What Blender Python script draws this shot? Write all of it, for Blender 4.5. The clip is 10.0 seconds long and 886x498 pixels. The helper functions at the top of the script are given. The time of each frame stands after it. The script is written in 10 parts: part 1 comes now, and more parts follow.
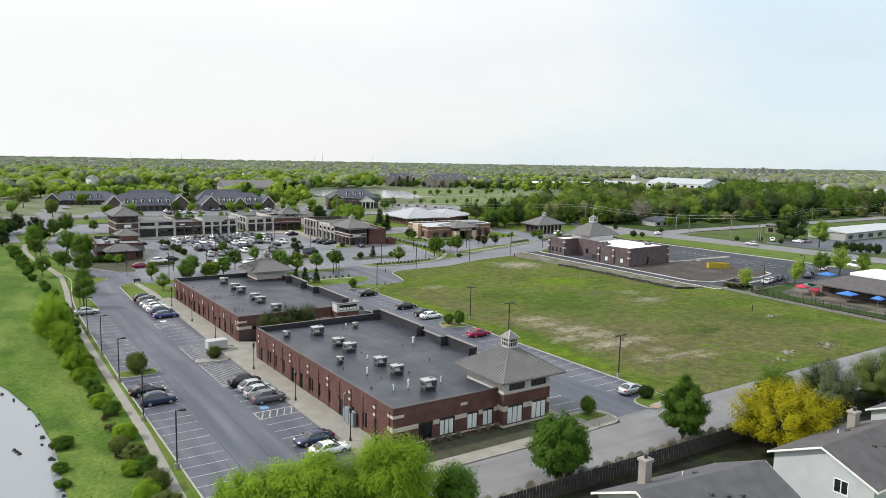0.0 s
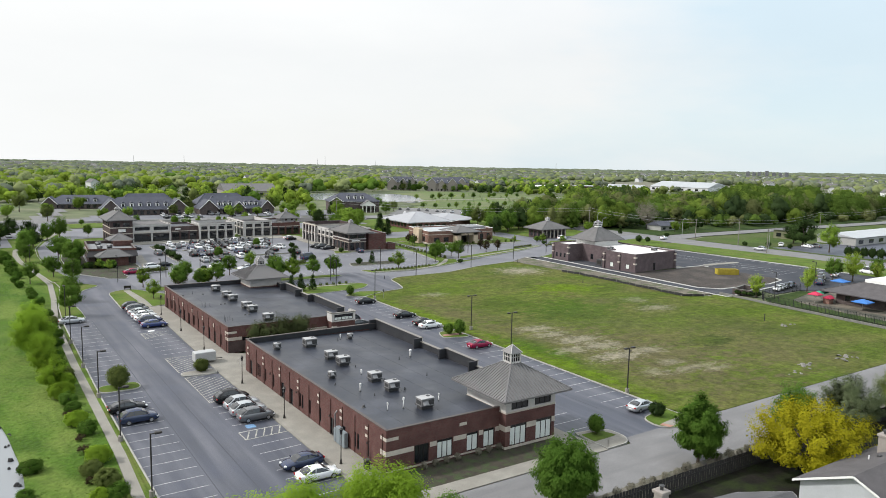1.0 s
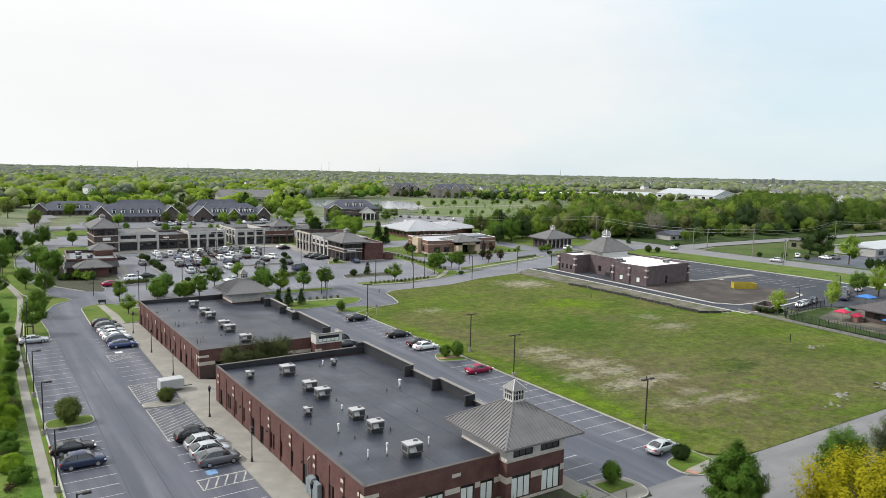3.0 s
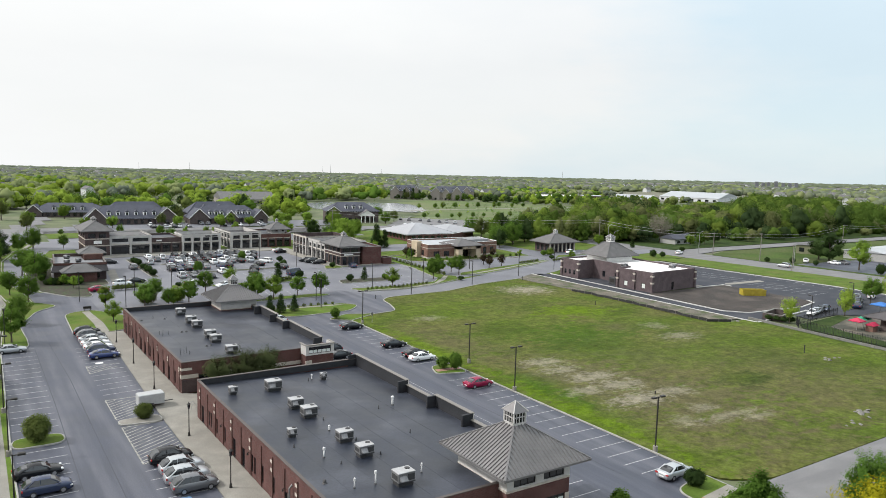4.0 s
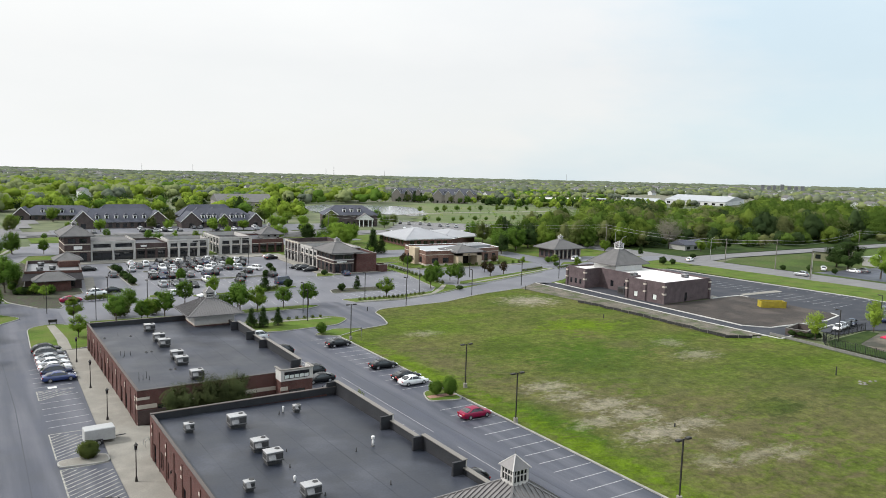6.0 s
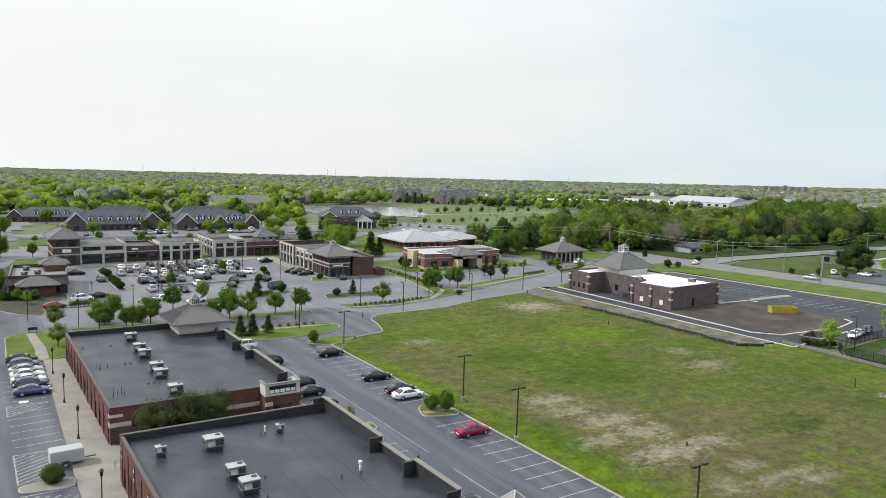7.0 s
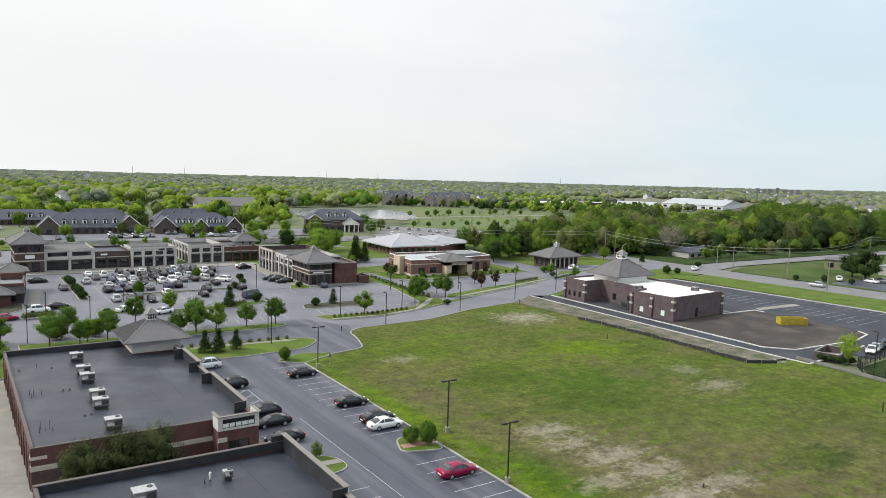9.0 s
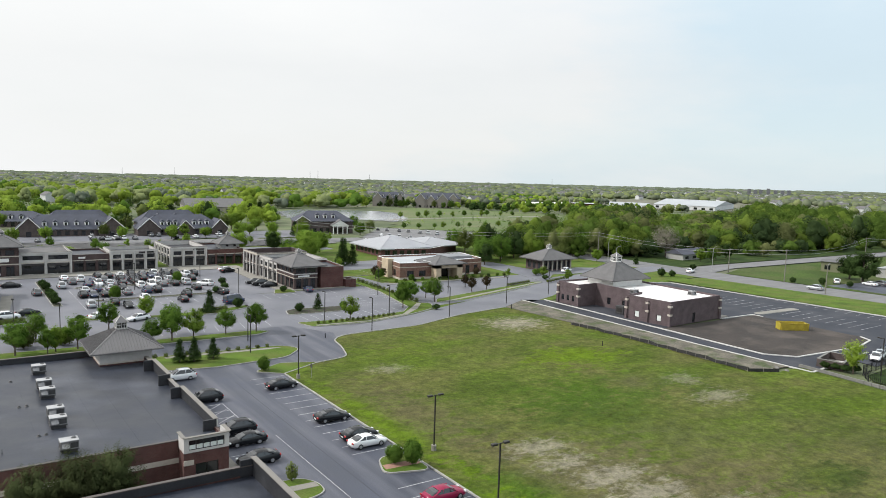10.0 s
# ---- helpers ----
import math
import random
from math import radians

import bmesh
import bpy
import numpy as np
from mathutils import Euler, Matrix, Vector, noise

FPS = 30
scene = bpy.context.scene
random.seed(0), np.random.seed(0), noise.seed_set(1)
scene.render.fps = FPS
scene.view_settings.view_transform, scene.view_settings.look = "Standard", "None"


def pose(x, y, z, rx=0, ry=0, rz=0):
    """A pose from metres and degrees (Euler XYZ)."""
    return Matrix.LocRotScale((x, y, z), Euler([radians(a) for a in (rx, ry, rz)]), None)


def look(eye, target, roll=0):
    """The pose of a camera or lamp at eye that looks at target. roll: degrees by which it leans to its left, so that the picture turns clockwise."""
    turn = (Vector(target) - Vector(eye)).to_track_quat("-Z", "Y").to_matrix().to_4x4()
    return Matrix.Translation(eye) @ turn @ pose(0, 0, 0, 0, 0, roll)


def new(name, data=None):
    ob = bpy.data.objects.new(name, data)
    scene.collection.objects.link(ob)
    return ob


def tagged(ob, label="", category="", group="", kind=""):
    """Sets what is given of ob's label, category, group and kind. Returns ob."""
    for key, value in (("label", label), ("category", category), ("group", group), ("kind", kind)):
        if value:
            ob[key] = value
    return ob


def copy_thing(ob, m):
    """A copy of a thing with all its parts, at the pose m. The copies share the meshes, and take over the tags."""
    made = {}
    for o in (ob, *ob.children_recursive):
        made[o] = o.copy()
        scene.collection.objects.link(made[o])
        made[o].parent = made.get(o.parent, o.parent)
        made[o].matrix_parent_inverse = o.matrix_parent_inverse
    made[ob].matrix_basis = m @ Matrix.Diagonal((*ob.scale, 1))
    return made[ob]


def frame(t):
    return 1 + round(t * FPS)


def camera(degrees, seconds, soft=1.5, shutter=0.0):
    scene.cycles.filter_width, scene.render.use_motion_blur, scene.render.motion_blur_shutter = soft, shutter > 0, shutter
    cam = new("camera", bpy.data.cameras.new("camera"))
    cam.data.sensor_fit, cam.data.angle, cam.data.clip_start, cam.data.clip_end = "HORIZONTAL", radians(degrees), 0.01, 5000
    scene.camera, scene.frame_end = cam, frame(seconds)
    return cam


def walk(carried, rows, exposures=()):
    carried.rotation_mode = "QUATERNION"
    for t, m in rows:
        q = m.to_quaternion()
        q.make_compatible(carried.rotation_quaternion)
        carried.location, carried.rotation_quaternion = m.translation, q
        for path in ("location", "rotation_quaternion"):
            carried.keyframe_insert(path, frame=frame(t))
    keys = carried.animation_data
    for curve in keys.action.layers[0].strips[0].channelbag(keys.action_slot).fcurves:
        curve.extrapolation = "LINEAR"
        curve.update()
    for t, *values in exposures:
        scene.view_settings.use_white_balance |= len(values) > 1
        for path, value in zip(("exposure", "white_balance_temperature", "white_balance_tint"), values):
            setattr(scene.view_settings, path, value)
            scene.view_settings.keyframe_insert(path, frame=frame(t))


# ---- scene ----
cam = camera(61.4, 10.0, 0.9)
PATH = [
    (0, (-42.038, -71.525, 35.266), (-40.926, -69.885, 34.995), 1.3),
    (0.5, (-40.061, -69.111, 35.118), (-38.952, -67.468, 34.852), 1.3),
    (1, (-38.109, -66.758, 35.082), (-37.003, -65.113, 34.82), 1.3),
    (1.5, (-36.068, -64.331, 34.981), (-34.964, -62.684, 34.724), 1.4),
    (2, (-34.092, -61.868, 34.97), (-32.99, -60.219, 34.716), 1.4),
    (2.5, (-32.019, -59.415, 34.919), (-30.919, -57.764, 34.669), 1.4),
    (4, (-25.825, -51.89, 34.773), (-24.73, -50.233, 34.533), 1.6),
    (4.5, (-23.74, -49.384, 34.833), (-22.647, -47.727, 34.593), 1.6),
    (5, (-21.601, -46.859, 34.707), (-20.51, -45.199, 34.472), 1.6),
    (5.5, (-19.55, -44.421, 34.733), (-18.461, -42.76, 34.498), 1.7),
    (7, (-13.156, -36.717, 34.625), (-12.073, -35.052, 34.393), 1.7),
    (7.5, (-11.151, -34.289, 34.46), (-10.066, -32.625, 34.231), 1.8),
    (8, (-9.144, -31.674, 34.412), (-8.054, -30.013, 34.184), 1.8),
    (8.5, (-7.141, -29.27, 34.368), (-6.046, -27.612, 34.139), 1.8),
    (9, (-5.214, -26.896, 34.336), (-4.113, -25.241, 34.11), 1.8),
    (9.5, (-3.144, -24.458, 34.286), (-2.035, -22.809, 34.061), 1.8),
    (10, (-1.137, -22.039, 34.179), (-0.018, -20.396, 33.956), 1.8),
]
walk(cam, [(t, look(eye, target, roll)) for t, eye, target, roll in PATH], [(0, 0.05), (4, 0.02), (10, -0.02)])

# ---- light ----
SUN_AZIMUTH, SUN_ELEVATION = -58.0, 41.0   # degrees from +y towards +x, degrees over the horizon


def sunlight():
    a, e = radians(SUN_AZIMUTH), radians(SUN_ELEVATION)
    to_sun = Vector((math.sin(a) * math.cos(e), math.cos(a) * math.cos(e), math.sin(e)))
    data = bpy.data.lights.new("sun", "SUN")
    data.energy, data.angle, data.color = 3.5, radians(4), (1.0, 0.97, 0.92)
    ob = new("sun", data)
    ob.matrix_world = look((0, 0, 80), Vector((0, 0, 80)) - to_sun)
    w = bpy.data.worlds.new("sky")
    scene.world = w
    w.use_nodes = True
    nt = w.node_tree
    nt.nodes.clear()
    out = nt.nodes.new("ShaderNodeOutputWorld")
    bg = nt.nodes.new("ShaderNodeBackground")
    sky = nt.nodes.new("ShaderNodeTexSky")
    sky.sky_type = "NISHITA"
    sky.sun_disc = False
    sky.sun_elevation, sky.sun_rotation = e, a
    sky.altitude, sky.air_density, sky.dust_density, sky.ozone_density = 200, 1.0, 0.6, 2.0
    # thin high cloud that whitens the sky
    tc = nt.nodes.new("ShaderNodeTexCoord")
    mp = nt.nodes.new("ShaderNodeMapping")
    mp.inputs["Scale"].default_value = (1.0, 1.0, 3.2)
    nz = nt.nodes.new("ShaderNodeTexNoise")
    nz.inputs["Scale"].default_value, nz.inputs["Detail"].default_value = 1.7, 6
    nz.inputs["Roughness"].default_value = 0.55
    ramp = nt.nodes.new("ShaderNodeMapRange")
    ramp.inputs["From Min"].default_value, ramp.inputs["From Max"].default_value = 0.16, 0.78
    ramp.inputs["To Min"].default_value, ramp.inputs["To Max"].default_value = 0.78, 1.0
    mix = nt.nodes.new("ShaderNodeMix")
    mix.data_type = "RGBA"
    veil = nt.nodes.new("ShaderNodeMix")
    veil.data_type = "RGBA"
    veil.inputs["A"].default_value, veil.inputs["B"].default_value = (8.3, 9.8, 10.6, 1), (10.0, 10.15, 10.15, 1)
    nt.links.new(veil.outputs["Result"], mix.inputs["B"])
    nt.links.new(tc.outputs["Generated"], mp.inputs["Vector"])
    nt.links.new(mp.outputs["Vector"], nz.inputs["Vector"])
    # the cloud is thicker towards the sun and thins away from it
    dot = nt.nodes.new("ShaderNodeVectorMath")
    dot.operation = "DOT_PRODUCT"
    dot.inputs[1].default_value = (to_sun.x, to_sun.y, 0)
    nt.links.new(tc.outputs["Generated"], dot.inputs[0])
    thick = nt.nodes.new("ShaderNodeMath")
    thick.operation = "MULTIPLY_ADD"
    thick.inputs[1].default_value = 0.55
    nt.links.new(dot.outputs["Value"], thick.inputs[0])
    nt.links.new(nz.outputs["Fac"], thick.inputs[2])
    nt.links.new(thick.outputs[0], ramp.inputs["Value"])
    nt.links.new(ramp.outputs["Result"], mix.inputs["Factor"])
    pale = nt.nodes.new("ShaderNodeMapRange")
    pale.inputs["From Min"].default_value, pale.inputs["From Max"].default_value = 0.20, 0.46
    nt.links.new(thick.outputs[0], pale.inputs["Value"])
    nt.links.new(pale.outputs["Result"], veil.inputs["Factor"])
    nt.links.new(sky.outputs["Color"], mix.inputs["A"])
    # an overcast sky is brighter overhead than at the horizon
    sep = nt.nodes.new("ShaderNodeSeparateXYZ")
    nt.links.new(tc.outputs["Generated"], sep.inputs[0])
    lift = nt.nodes.new("ShaderNodeMapRange")
    lift.inputs["From Min"].default_value = 0.12
    lift.inputs["To Min"].default_value, lift.inputs["To Max"].default_value = 0.093, 0.165
    nt.links.new(sep.outputs["Z"], lift.inputs["Value"])
    nt.links.new(lift.outputs["Result"], bg.inputs["Strength"])
    nt.links.new(mix.outputs["Result"], bg.inputs["Color"])
    nt.links.new(bg.outputs["Background"], out.inputs["Surface"])


sunlight()

# ---- materials ----
def material(name, base, rough=0.85, metal=0.0, vary=0.18, scale=0.5, fine=12.0, bump=0.25, depth=0.02,
             second=None, mix_at=(0.45, 0.65), local=False, per_thing=0.0, spec=0.4, stretch=None):
    """A surface with broad and fine variation of tone, an optional second colour in patches, and fine relief."""
    m = bpy.data.materials.new(name)
    m.use_nodes = True
    nt = m.node_tree
    b = nt.nodes["Principled BSDF"]
    b.inputs["Roughness"].default_value, b.inputs["Metallic"].default_value = rough, metal
    b.inputs["Specular IOR Level"].default_value = spec
    if local:
        src = nt.nodes.new("ShaderNodeTexCoord").outputs["Object"]
    else:
        src = nt.nodes.new("ShaderNodeNewGeometry").outputs["Position"]

    def noise_at(s, detail, pull=None):
        n = nt.nodes.new("ShaderNodeTexNoise")
        n.inputs["Scale"].default_value, n.inputs["Detail"].default_value = s, detail
        if pull:
            mp = nt.nodes.new("ShaderNodeMapping")
            mp.inputs["Scale"].default_value = pull
            nt.links.new(src, mp.inputs["Vector"])
            nt.links.new(mp.outputs["Vector"], n.inputs["Vector"])
        else:
            nt.links.new(src, n.inputs["Vector"])
        return n.outputs["Fac"]

    def ranged(v, a, z, lo, hi):
        r = nt.nodes.new("ShaderNodeMapRange")
        for key, val in (("From Min", a), ("From Max", z), ("To Min", lo), ("To Max", hi)):
            r.inputs[key].default_value = val
        nt.links.new(v, r.inputs["Value"])
        return r.outputs["Result"]

    def mixed(fac, a, z):
        n = nt.nodes.new("ShaderNodeMix")
        n.data_type = "RGBA"
        nt.links.new(fac, n.inputs["Factor"])
        for key, val in (("A", a), ("B", z)):
            if isinstance(val, tuple):
                n.inputs[key].default_value = (*val[:3], 1)
            else:
                nt.links.new(val, n.inputs[key])
        return n.outputs["Result"]

    broad, grain = noise_at(scale, 5), noise_at(fine, 4)
    colour = mixed(ranged(broad, 0.3, 0.7, 0, 1), tuple(c * (1 - vary) for c in base), tuple(min(1, c * (1 + vary)) for c in base))
    if second:
        colour = mixed(ranged(noise_at(scale * 0.7 + 0.013, 6, stretch), mix_at[0], mix_at[1], 0, 1), colour, second)
    hsv = nt.nodes.new("ShaderNodeHueSaturation")
    nt.links.new(colour, hsv.inputs["Color"])
    value = ranged(grain, 0.3, 0.7, 1 - vary * 0.7, 1 + vary * 0.7)
    if per_thing:
        info = nt.nodes.new("ShaderNodeObjectInfo")
        mul = nt.nodes.new("ShaderNodeMath")
        mul.operation = "MULTIPLY"
        nt.links.new(value, mul.inputs[0])
        nt.links.new(ranged(info.outputs["Random"], 0, 1, 1 - per_thing, 1 + per_thing), mul.inputs[1])
        value = mul.outputs[0]
    nt.links.new(value, hsv.inputs["Value"])
    nt.links.new(hsv.outputs["Color"], b.inputs["Base Color"])
    nt.links.new(ranged(broad, 0.3, 0.7, max(0.02, rough - 0.08), min(1, rough + 0.08)), b.inputs["Roughness"])
    if bump:
        bp = nt.nodes.new("ShaderNodeBump")
        bp.inputs["Strength"].default_value, bp.inputs["Distance"].default_value = bump, depth
        nt.links.new(grain, bp.inputs["Height"])
        nt.links.new(bp.outputs["Normal"], b.inputs["Normal"])
    return m


def brick_material(name, c1, c2, mortar):
    """Running-bond brickwork at true brick size, on upright walls of any heading."""
    m = bpy.data.materials.new(name)
    m.use_nodes = True
    nt = m.node_tree
    b = nt.nodes["Principled BSDF"]
    b.inputs["Roughness"].default_value, b.inputs["Specular IOR Level"].default_value = 0.9, 0.25
    geo = nt.nodes.new("ShaderNodeNewGeometry")
    sep = nt.nodes.new("ShaderNodeSeparateXYZ")
    nt.links.new(geo.outputs["Position"], sep.inputs[0])
    add = nt.nodes.new("ShaderNodeMath")
    add.operation = "ADD"
    nt.links.new(sep.outputs["X"], add.inputs[0])
    nt.links.new(sep.outputs["Y"], add.inputs[1])
    comb = nt.nodes.new("ShaderNodeCombineXYZ")
    nt.links.new(add.outputs[0], comb.inputs["X"])
    nt.links.new(sep.outputs["Z"], comb.inputs["Y"])
    br = nt.nodes.new("ShaderNodeTexBrick")
    br.inputs["Scale"].default_value = 1.0
    br.inputs["Brick Width"].default_value, br.inputs["Row Height"].default_value = 0.21, 0.075
    br.inputs["Mortar Size"].default_value = 0.008
    br.inputs["Color1"].default_value, br.inputs["Color2"].default_value = (*c1, 1), (*c2, 1)
    br.inputs["Mortar"].default_value = (*mortar, 1)
    nt.links.new(comb.outputs[0], br.inputs["Vector"])
    nz = nt.nodes.new("ShaderNodeTexNoise")
    nz.inputs["Scale"].default_value, nz.inputs["Detail"].default_value = 0.6, 6
    nt.links.new(geo.outputs["Position"], nz.inputs["Vector"])
    rg = nt.nodes.new("ShaderNodeMapRange")
    for key, val in (("From Min", 0.3), ("From Max", 0.7), ("To Min", 0.78), ("To Max", 1.2)):
        rg.inputs[key].default_value = val
    nt.links.new(nz.outputs["Fac"], rg.inputs["Value"])
    hsv = nt.nodes.new("ShaderNodeHueSaturation")
    nt.links.new(rg.outputs["Result"], hsv.inputs["Value"])
    nt.links.new(br.outputs["Color"], hsv.inputs["Color"])
    nt.links.new(hsv.outputs["Color"], b.inputs["Base Color"])
    bp = nt.nodes.new("ShaderNodeBump")
    bp.inputs["Strength"].default_value, bp.inputs["Distance"].default_value = 0.3, 0.01
    bp.invert = True
    nt.links.new(br.outputs["Fac"], bp.inputs["Height"])
    nt.links.new(bp.outputs["Normal"], b.inputs["Normal"])
    return m


def leaf_material(name, dark, light, through_light=0.35, mottle=0.55):
    """Foliage: tone differs leaf by leaf and tree by tree, and some light comes through."""
    m = bpy.data.materials.new(name)
    m.use_nodes = True
    nt = m.node_tree
    nt.nodes.remove(nt.nodes["Principled BSDF"])
    out = nt.nodes["Material Output"]
    geo = nt.nodes.new("ShaderNodeNewGeometry")
    mix = nt.nodes.new("ShaderNodeMix")
    mix.data_type = "RGBA"
    mix.inputs["A"].default_value, mix.inputs["B"].default_value = (*dark, 1), (*light, 1)
    # half of the tone goes leaf by leaf, half in boughs and neighbouring crowns
    bough = nt.nodes.new("ShaderNodeTexNoise")
    bough.inputs["Scale"].default_value, bough.inputs["Detail"].default_value = 0.16, 3
    nt.links.new(geo.outputs["Position"], bough.inputs["Vector"])
    spread = nt.nodes.new("ShaderNodeMapRange")
    spread.inputs["From Min"].default_value, spread.inputs["From Max"].default_value = 0.32, 0.68
    nt.links.new(bough.outputs["Fac"], spread.inputs["Value"])
    blend = nt.nodes.new("ShaderNodeMix")
    blend.inputs["Factor"].default_value = mottle
    nt.links.new(geo.outputs["Random Per Island"], blend.inputs["A"])
    nt.links.new(spread.outputs["Result"], blend.inputs["B"])
    nt.links.new(blend.outputs["Result"], mix.inputs["Factor"])
    info = nt.nodes.new("ShaderNodeObjectInfo")
    rg = nt.nodes.new("ShaderNodeMapRange")
    rg.inputs["To Min"].default_value, rg.inputs["To Max"].default_value = 0.8, 1.22
    nt.links.new(info.outputs["Random"], rg.inputs["Value"])
    hsv = nt.nodes.new("ShaderNodeHueSaturation")
    nt.links.new(rg.outputs["Result"], hsv.inputs["Value"])
    nt.links.new(mix.outputs["Result"], hsv.inputs["Color"])
    d = nt.nodes.new("ShaderNodeBsdfDiffuse")
    tr = nt.nodes.new("ShaderNodeBsdfTranslucent")
    ms = nt.nodes.new("ShaderNodeMixShader")
    ms.inputs[0].default_value = through_light
    nt.links.new(hsv.outputs["Color"], d.inputs["Color"])
    nt.links.new(hsv.outputs["Color"], tr.inputs["Color"])
    nt.links.new(d.outputs[0], ms.inputs[1])
    nt.links.new(tr.outputs[0], ms.inputs[2])
    nt.links.new(ms.outputs[0], out.inputs["Surface"])
    return m


def gloss_material(name, base, rough=0.25, coat=1.0, metal=0.0, ior=1.5):
    m = bpy.data.materials.new(name)
    m.use_nodes = True
    b = m.node_tree.nodes["Principled BSDF"]
    b.inputs["Base Color"].default_value = (*base, 1)
    b.inputs["Roughness"].default_value, b.inputs["Metallic"].default_value = rough, metal
    b.inputs["Coat Weight"].default_value, b.inputs["Coat Roughness"].default_value = coat, 0.08
    b.inputs["IOR"].default_value = ior
    return m


def field_material():
    """Rough meadow: green, olive and straw patches with bare pale earth in a few worn places."""
    m = material("meadow", (0.064, 0.092, 0.013), 0.95, vary=0.30, scale=0.07, fine=1.3, bump=1.0, depth=0.34,
                 second=(0.094, 0.098, 0.030), mix_at=(0.40, 0.64), stretch=(1.0, 1.6, 1.0), spec=0.08)
    nt = m.node_tree
    hsv = [n for n in nt.nodes if n.type == "HUE_SAT"][0]
    b = nt.nodes["Principled BSDF"]
    pos = [n for n in nt.nodes if n.type == "NEW_GEOMETRY"][0].outputs["Position"]
    warp = nt.nodes.new("ShaderNodeTexNoise")
    warp.inputs["Scale"].default_value, warp.inputs["Detail"].default_value = 0.30, 10
    warp.inputs["Roughness"].default_value = 0.72
    warp.inputs["Distortion"].default_value = 0.8
    # bare earth breaks up into finer flecks than the turf does
    fleck = nt.nodes.new("ShaderNodeTexNoise")
    fleck.inputs["Scale"].default_value, fleck.inputs["Detail"].default_value = 0.62, 12
    fleck.inputs["Roughness"].default_value, fleck.inputs["Distortion"].default_value = 0.78, 0.6
    pull = nt.nodes.new("ShaderNodeMapping")
    pull.inputs["Scale"].default_value = (0.9, 1.5, 1.0)
    nt.links.new(pos, pull.inputs["Vector"])
    nt.links.new(pull.outputs["Vector"], warp.inputs["Vector"])
    nt.links.new(pull.outputs["Vector"], fleck.inputs["Vector"])
    tone = nt.nodes.new("ShaderNodeMapRange")
    for key, val in (("From Min", 0.33), ("From Max", 0.67), ("To Min", 0.48), ("To Max", 1.46)):
        tone.inputs[key].default_value = val
    clump = nt.nodes.new("ShaderNodeTexNoise")
    clump.inputs["Scale"].default_value, clump.inputs["Detail"].default_value, clump.inputs["Roughness"].default_value = 0.45, 12, 0.8
    nt.links.new(pos, clump.inputs["Vector"])
    nt.links.new(clump.outputs["Fac"], tone.inputs["Value"])
    tuft = nt.nodes.new("ShaderNodeHueSaturation")
    nt.links.new(tone.outputs["Result"], tuft.inputs["Value"])
    last = hsv.outputs["Color"]
    # worn earth: x, y, half length along x, half width along y, strength
    for x, y, rx, ry, colour, s in BARE:
        sub = nt.nodes.new("ShaderNodeVectorMath")
        sub.operation = "SUBTRACT"
        sub.inputs[1].default_value = (x, y, 0)
        nt.links.new(pos, sub.inputs[0])
        mul = nt.nodes.new("ShaderNodeVectorMath")
        mul.operation = "MULTIPLY"
        mul.inputs[1].default_value = (1 / rx, 1 / ry, 0)
        nt.links.new(sub.outputs[0], mul.inputs[0])
        ln = nt.nodes.new("ShaderNodeVectorMath")
        ln.operation = "LENGTH"
        nt.links.new(mul.outputs[0], ln.inputs[0])
        ad = nt.nodes.new("ShaderNodeMath")
        ad.operation = "MULTIPLY_ADD"
        ad.inputs[1].default_value = -5.0
        nt.links.new((fleck if colour == SAND else warp).outputs["Fac"], ad.inputs[0])
        nt.links.new(ln.outputs["Value"], ad.inputs[2])
        rg = nt.nodes.new("ShaderNodeMapRange")
        for key, val in (("From Min", -1.5), ("From Max", -2.3), ("To Min", 0.0), ("To Max", s)):
            rg.inputs[key].default_value = val
        nt.links.new(ad.outputs[0], rg.inputs["Value"])
        mx = nt.nodes.new("ShaderNodeMix")
        mx.data_type = "RGBA"
        nt.links.new(rg.outputs["Result"], mx.inputs["Factor"])
        nt.links.new(last, mx.inputs["A"])
        mx.inputs["B"].default_value = (*colour, 1)
        last = mx.outputs["Result"]
    nt.links.new(last, tuft.inputs["Color"])
    nt.links.new(tuft.outputs["Color"], b.inputs["Base Color"])
    return m


SAND, STRAW, LUSH = (0.225, 0.205, 0.155), (0.094, 0.088, 0.040), (0.080, 0.128, 0.007)
DARK_GREEN = (0.034, 0.054, 0.009)
BROWN, GREEN, YOLK = (0.094, 0.083, 0.042), (0.044, 0.086, 0.006), (0.105, 0.150, 0.006)
TURF = [(64, 23, 19, 30, BROWN, 0.9), (53, 62, 8, 22, BROWN, 0.7), (90, 12, 20, 14, BROWN, 0.55), (80.5, 56, 21, 11, GREEN, 0.9), (95.5, 75.5, 12, 6, YOLK, 0.9), (48.6, 31, 5.5, 15, GREEN, 1.0),
        (102, 28, 12, 16, DARK_GREEN, 0.5), (74, 41, 10, 10, GREEN, 0.5), (84, 30, 26, 22, STRAW, 0.3), (62, 34, 11, 11, STRAW, 0.75), (72, 17, 9, 6, STRAW, 0.85), (92, 58, 6, 4, STRAW, 0.7)]
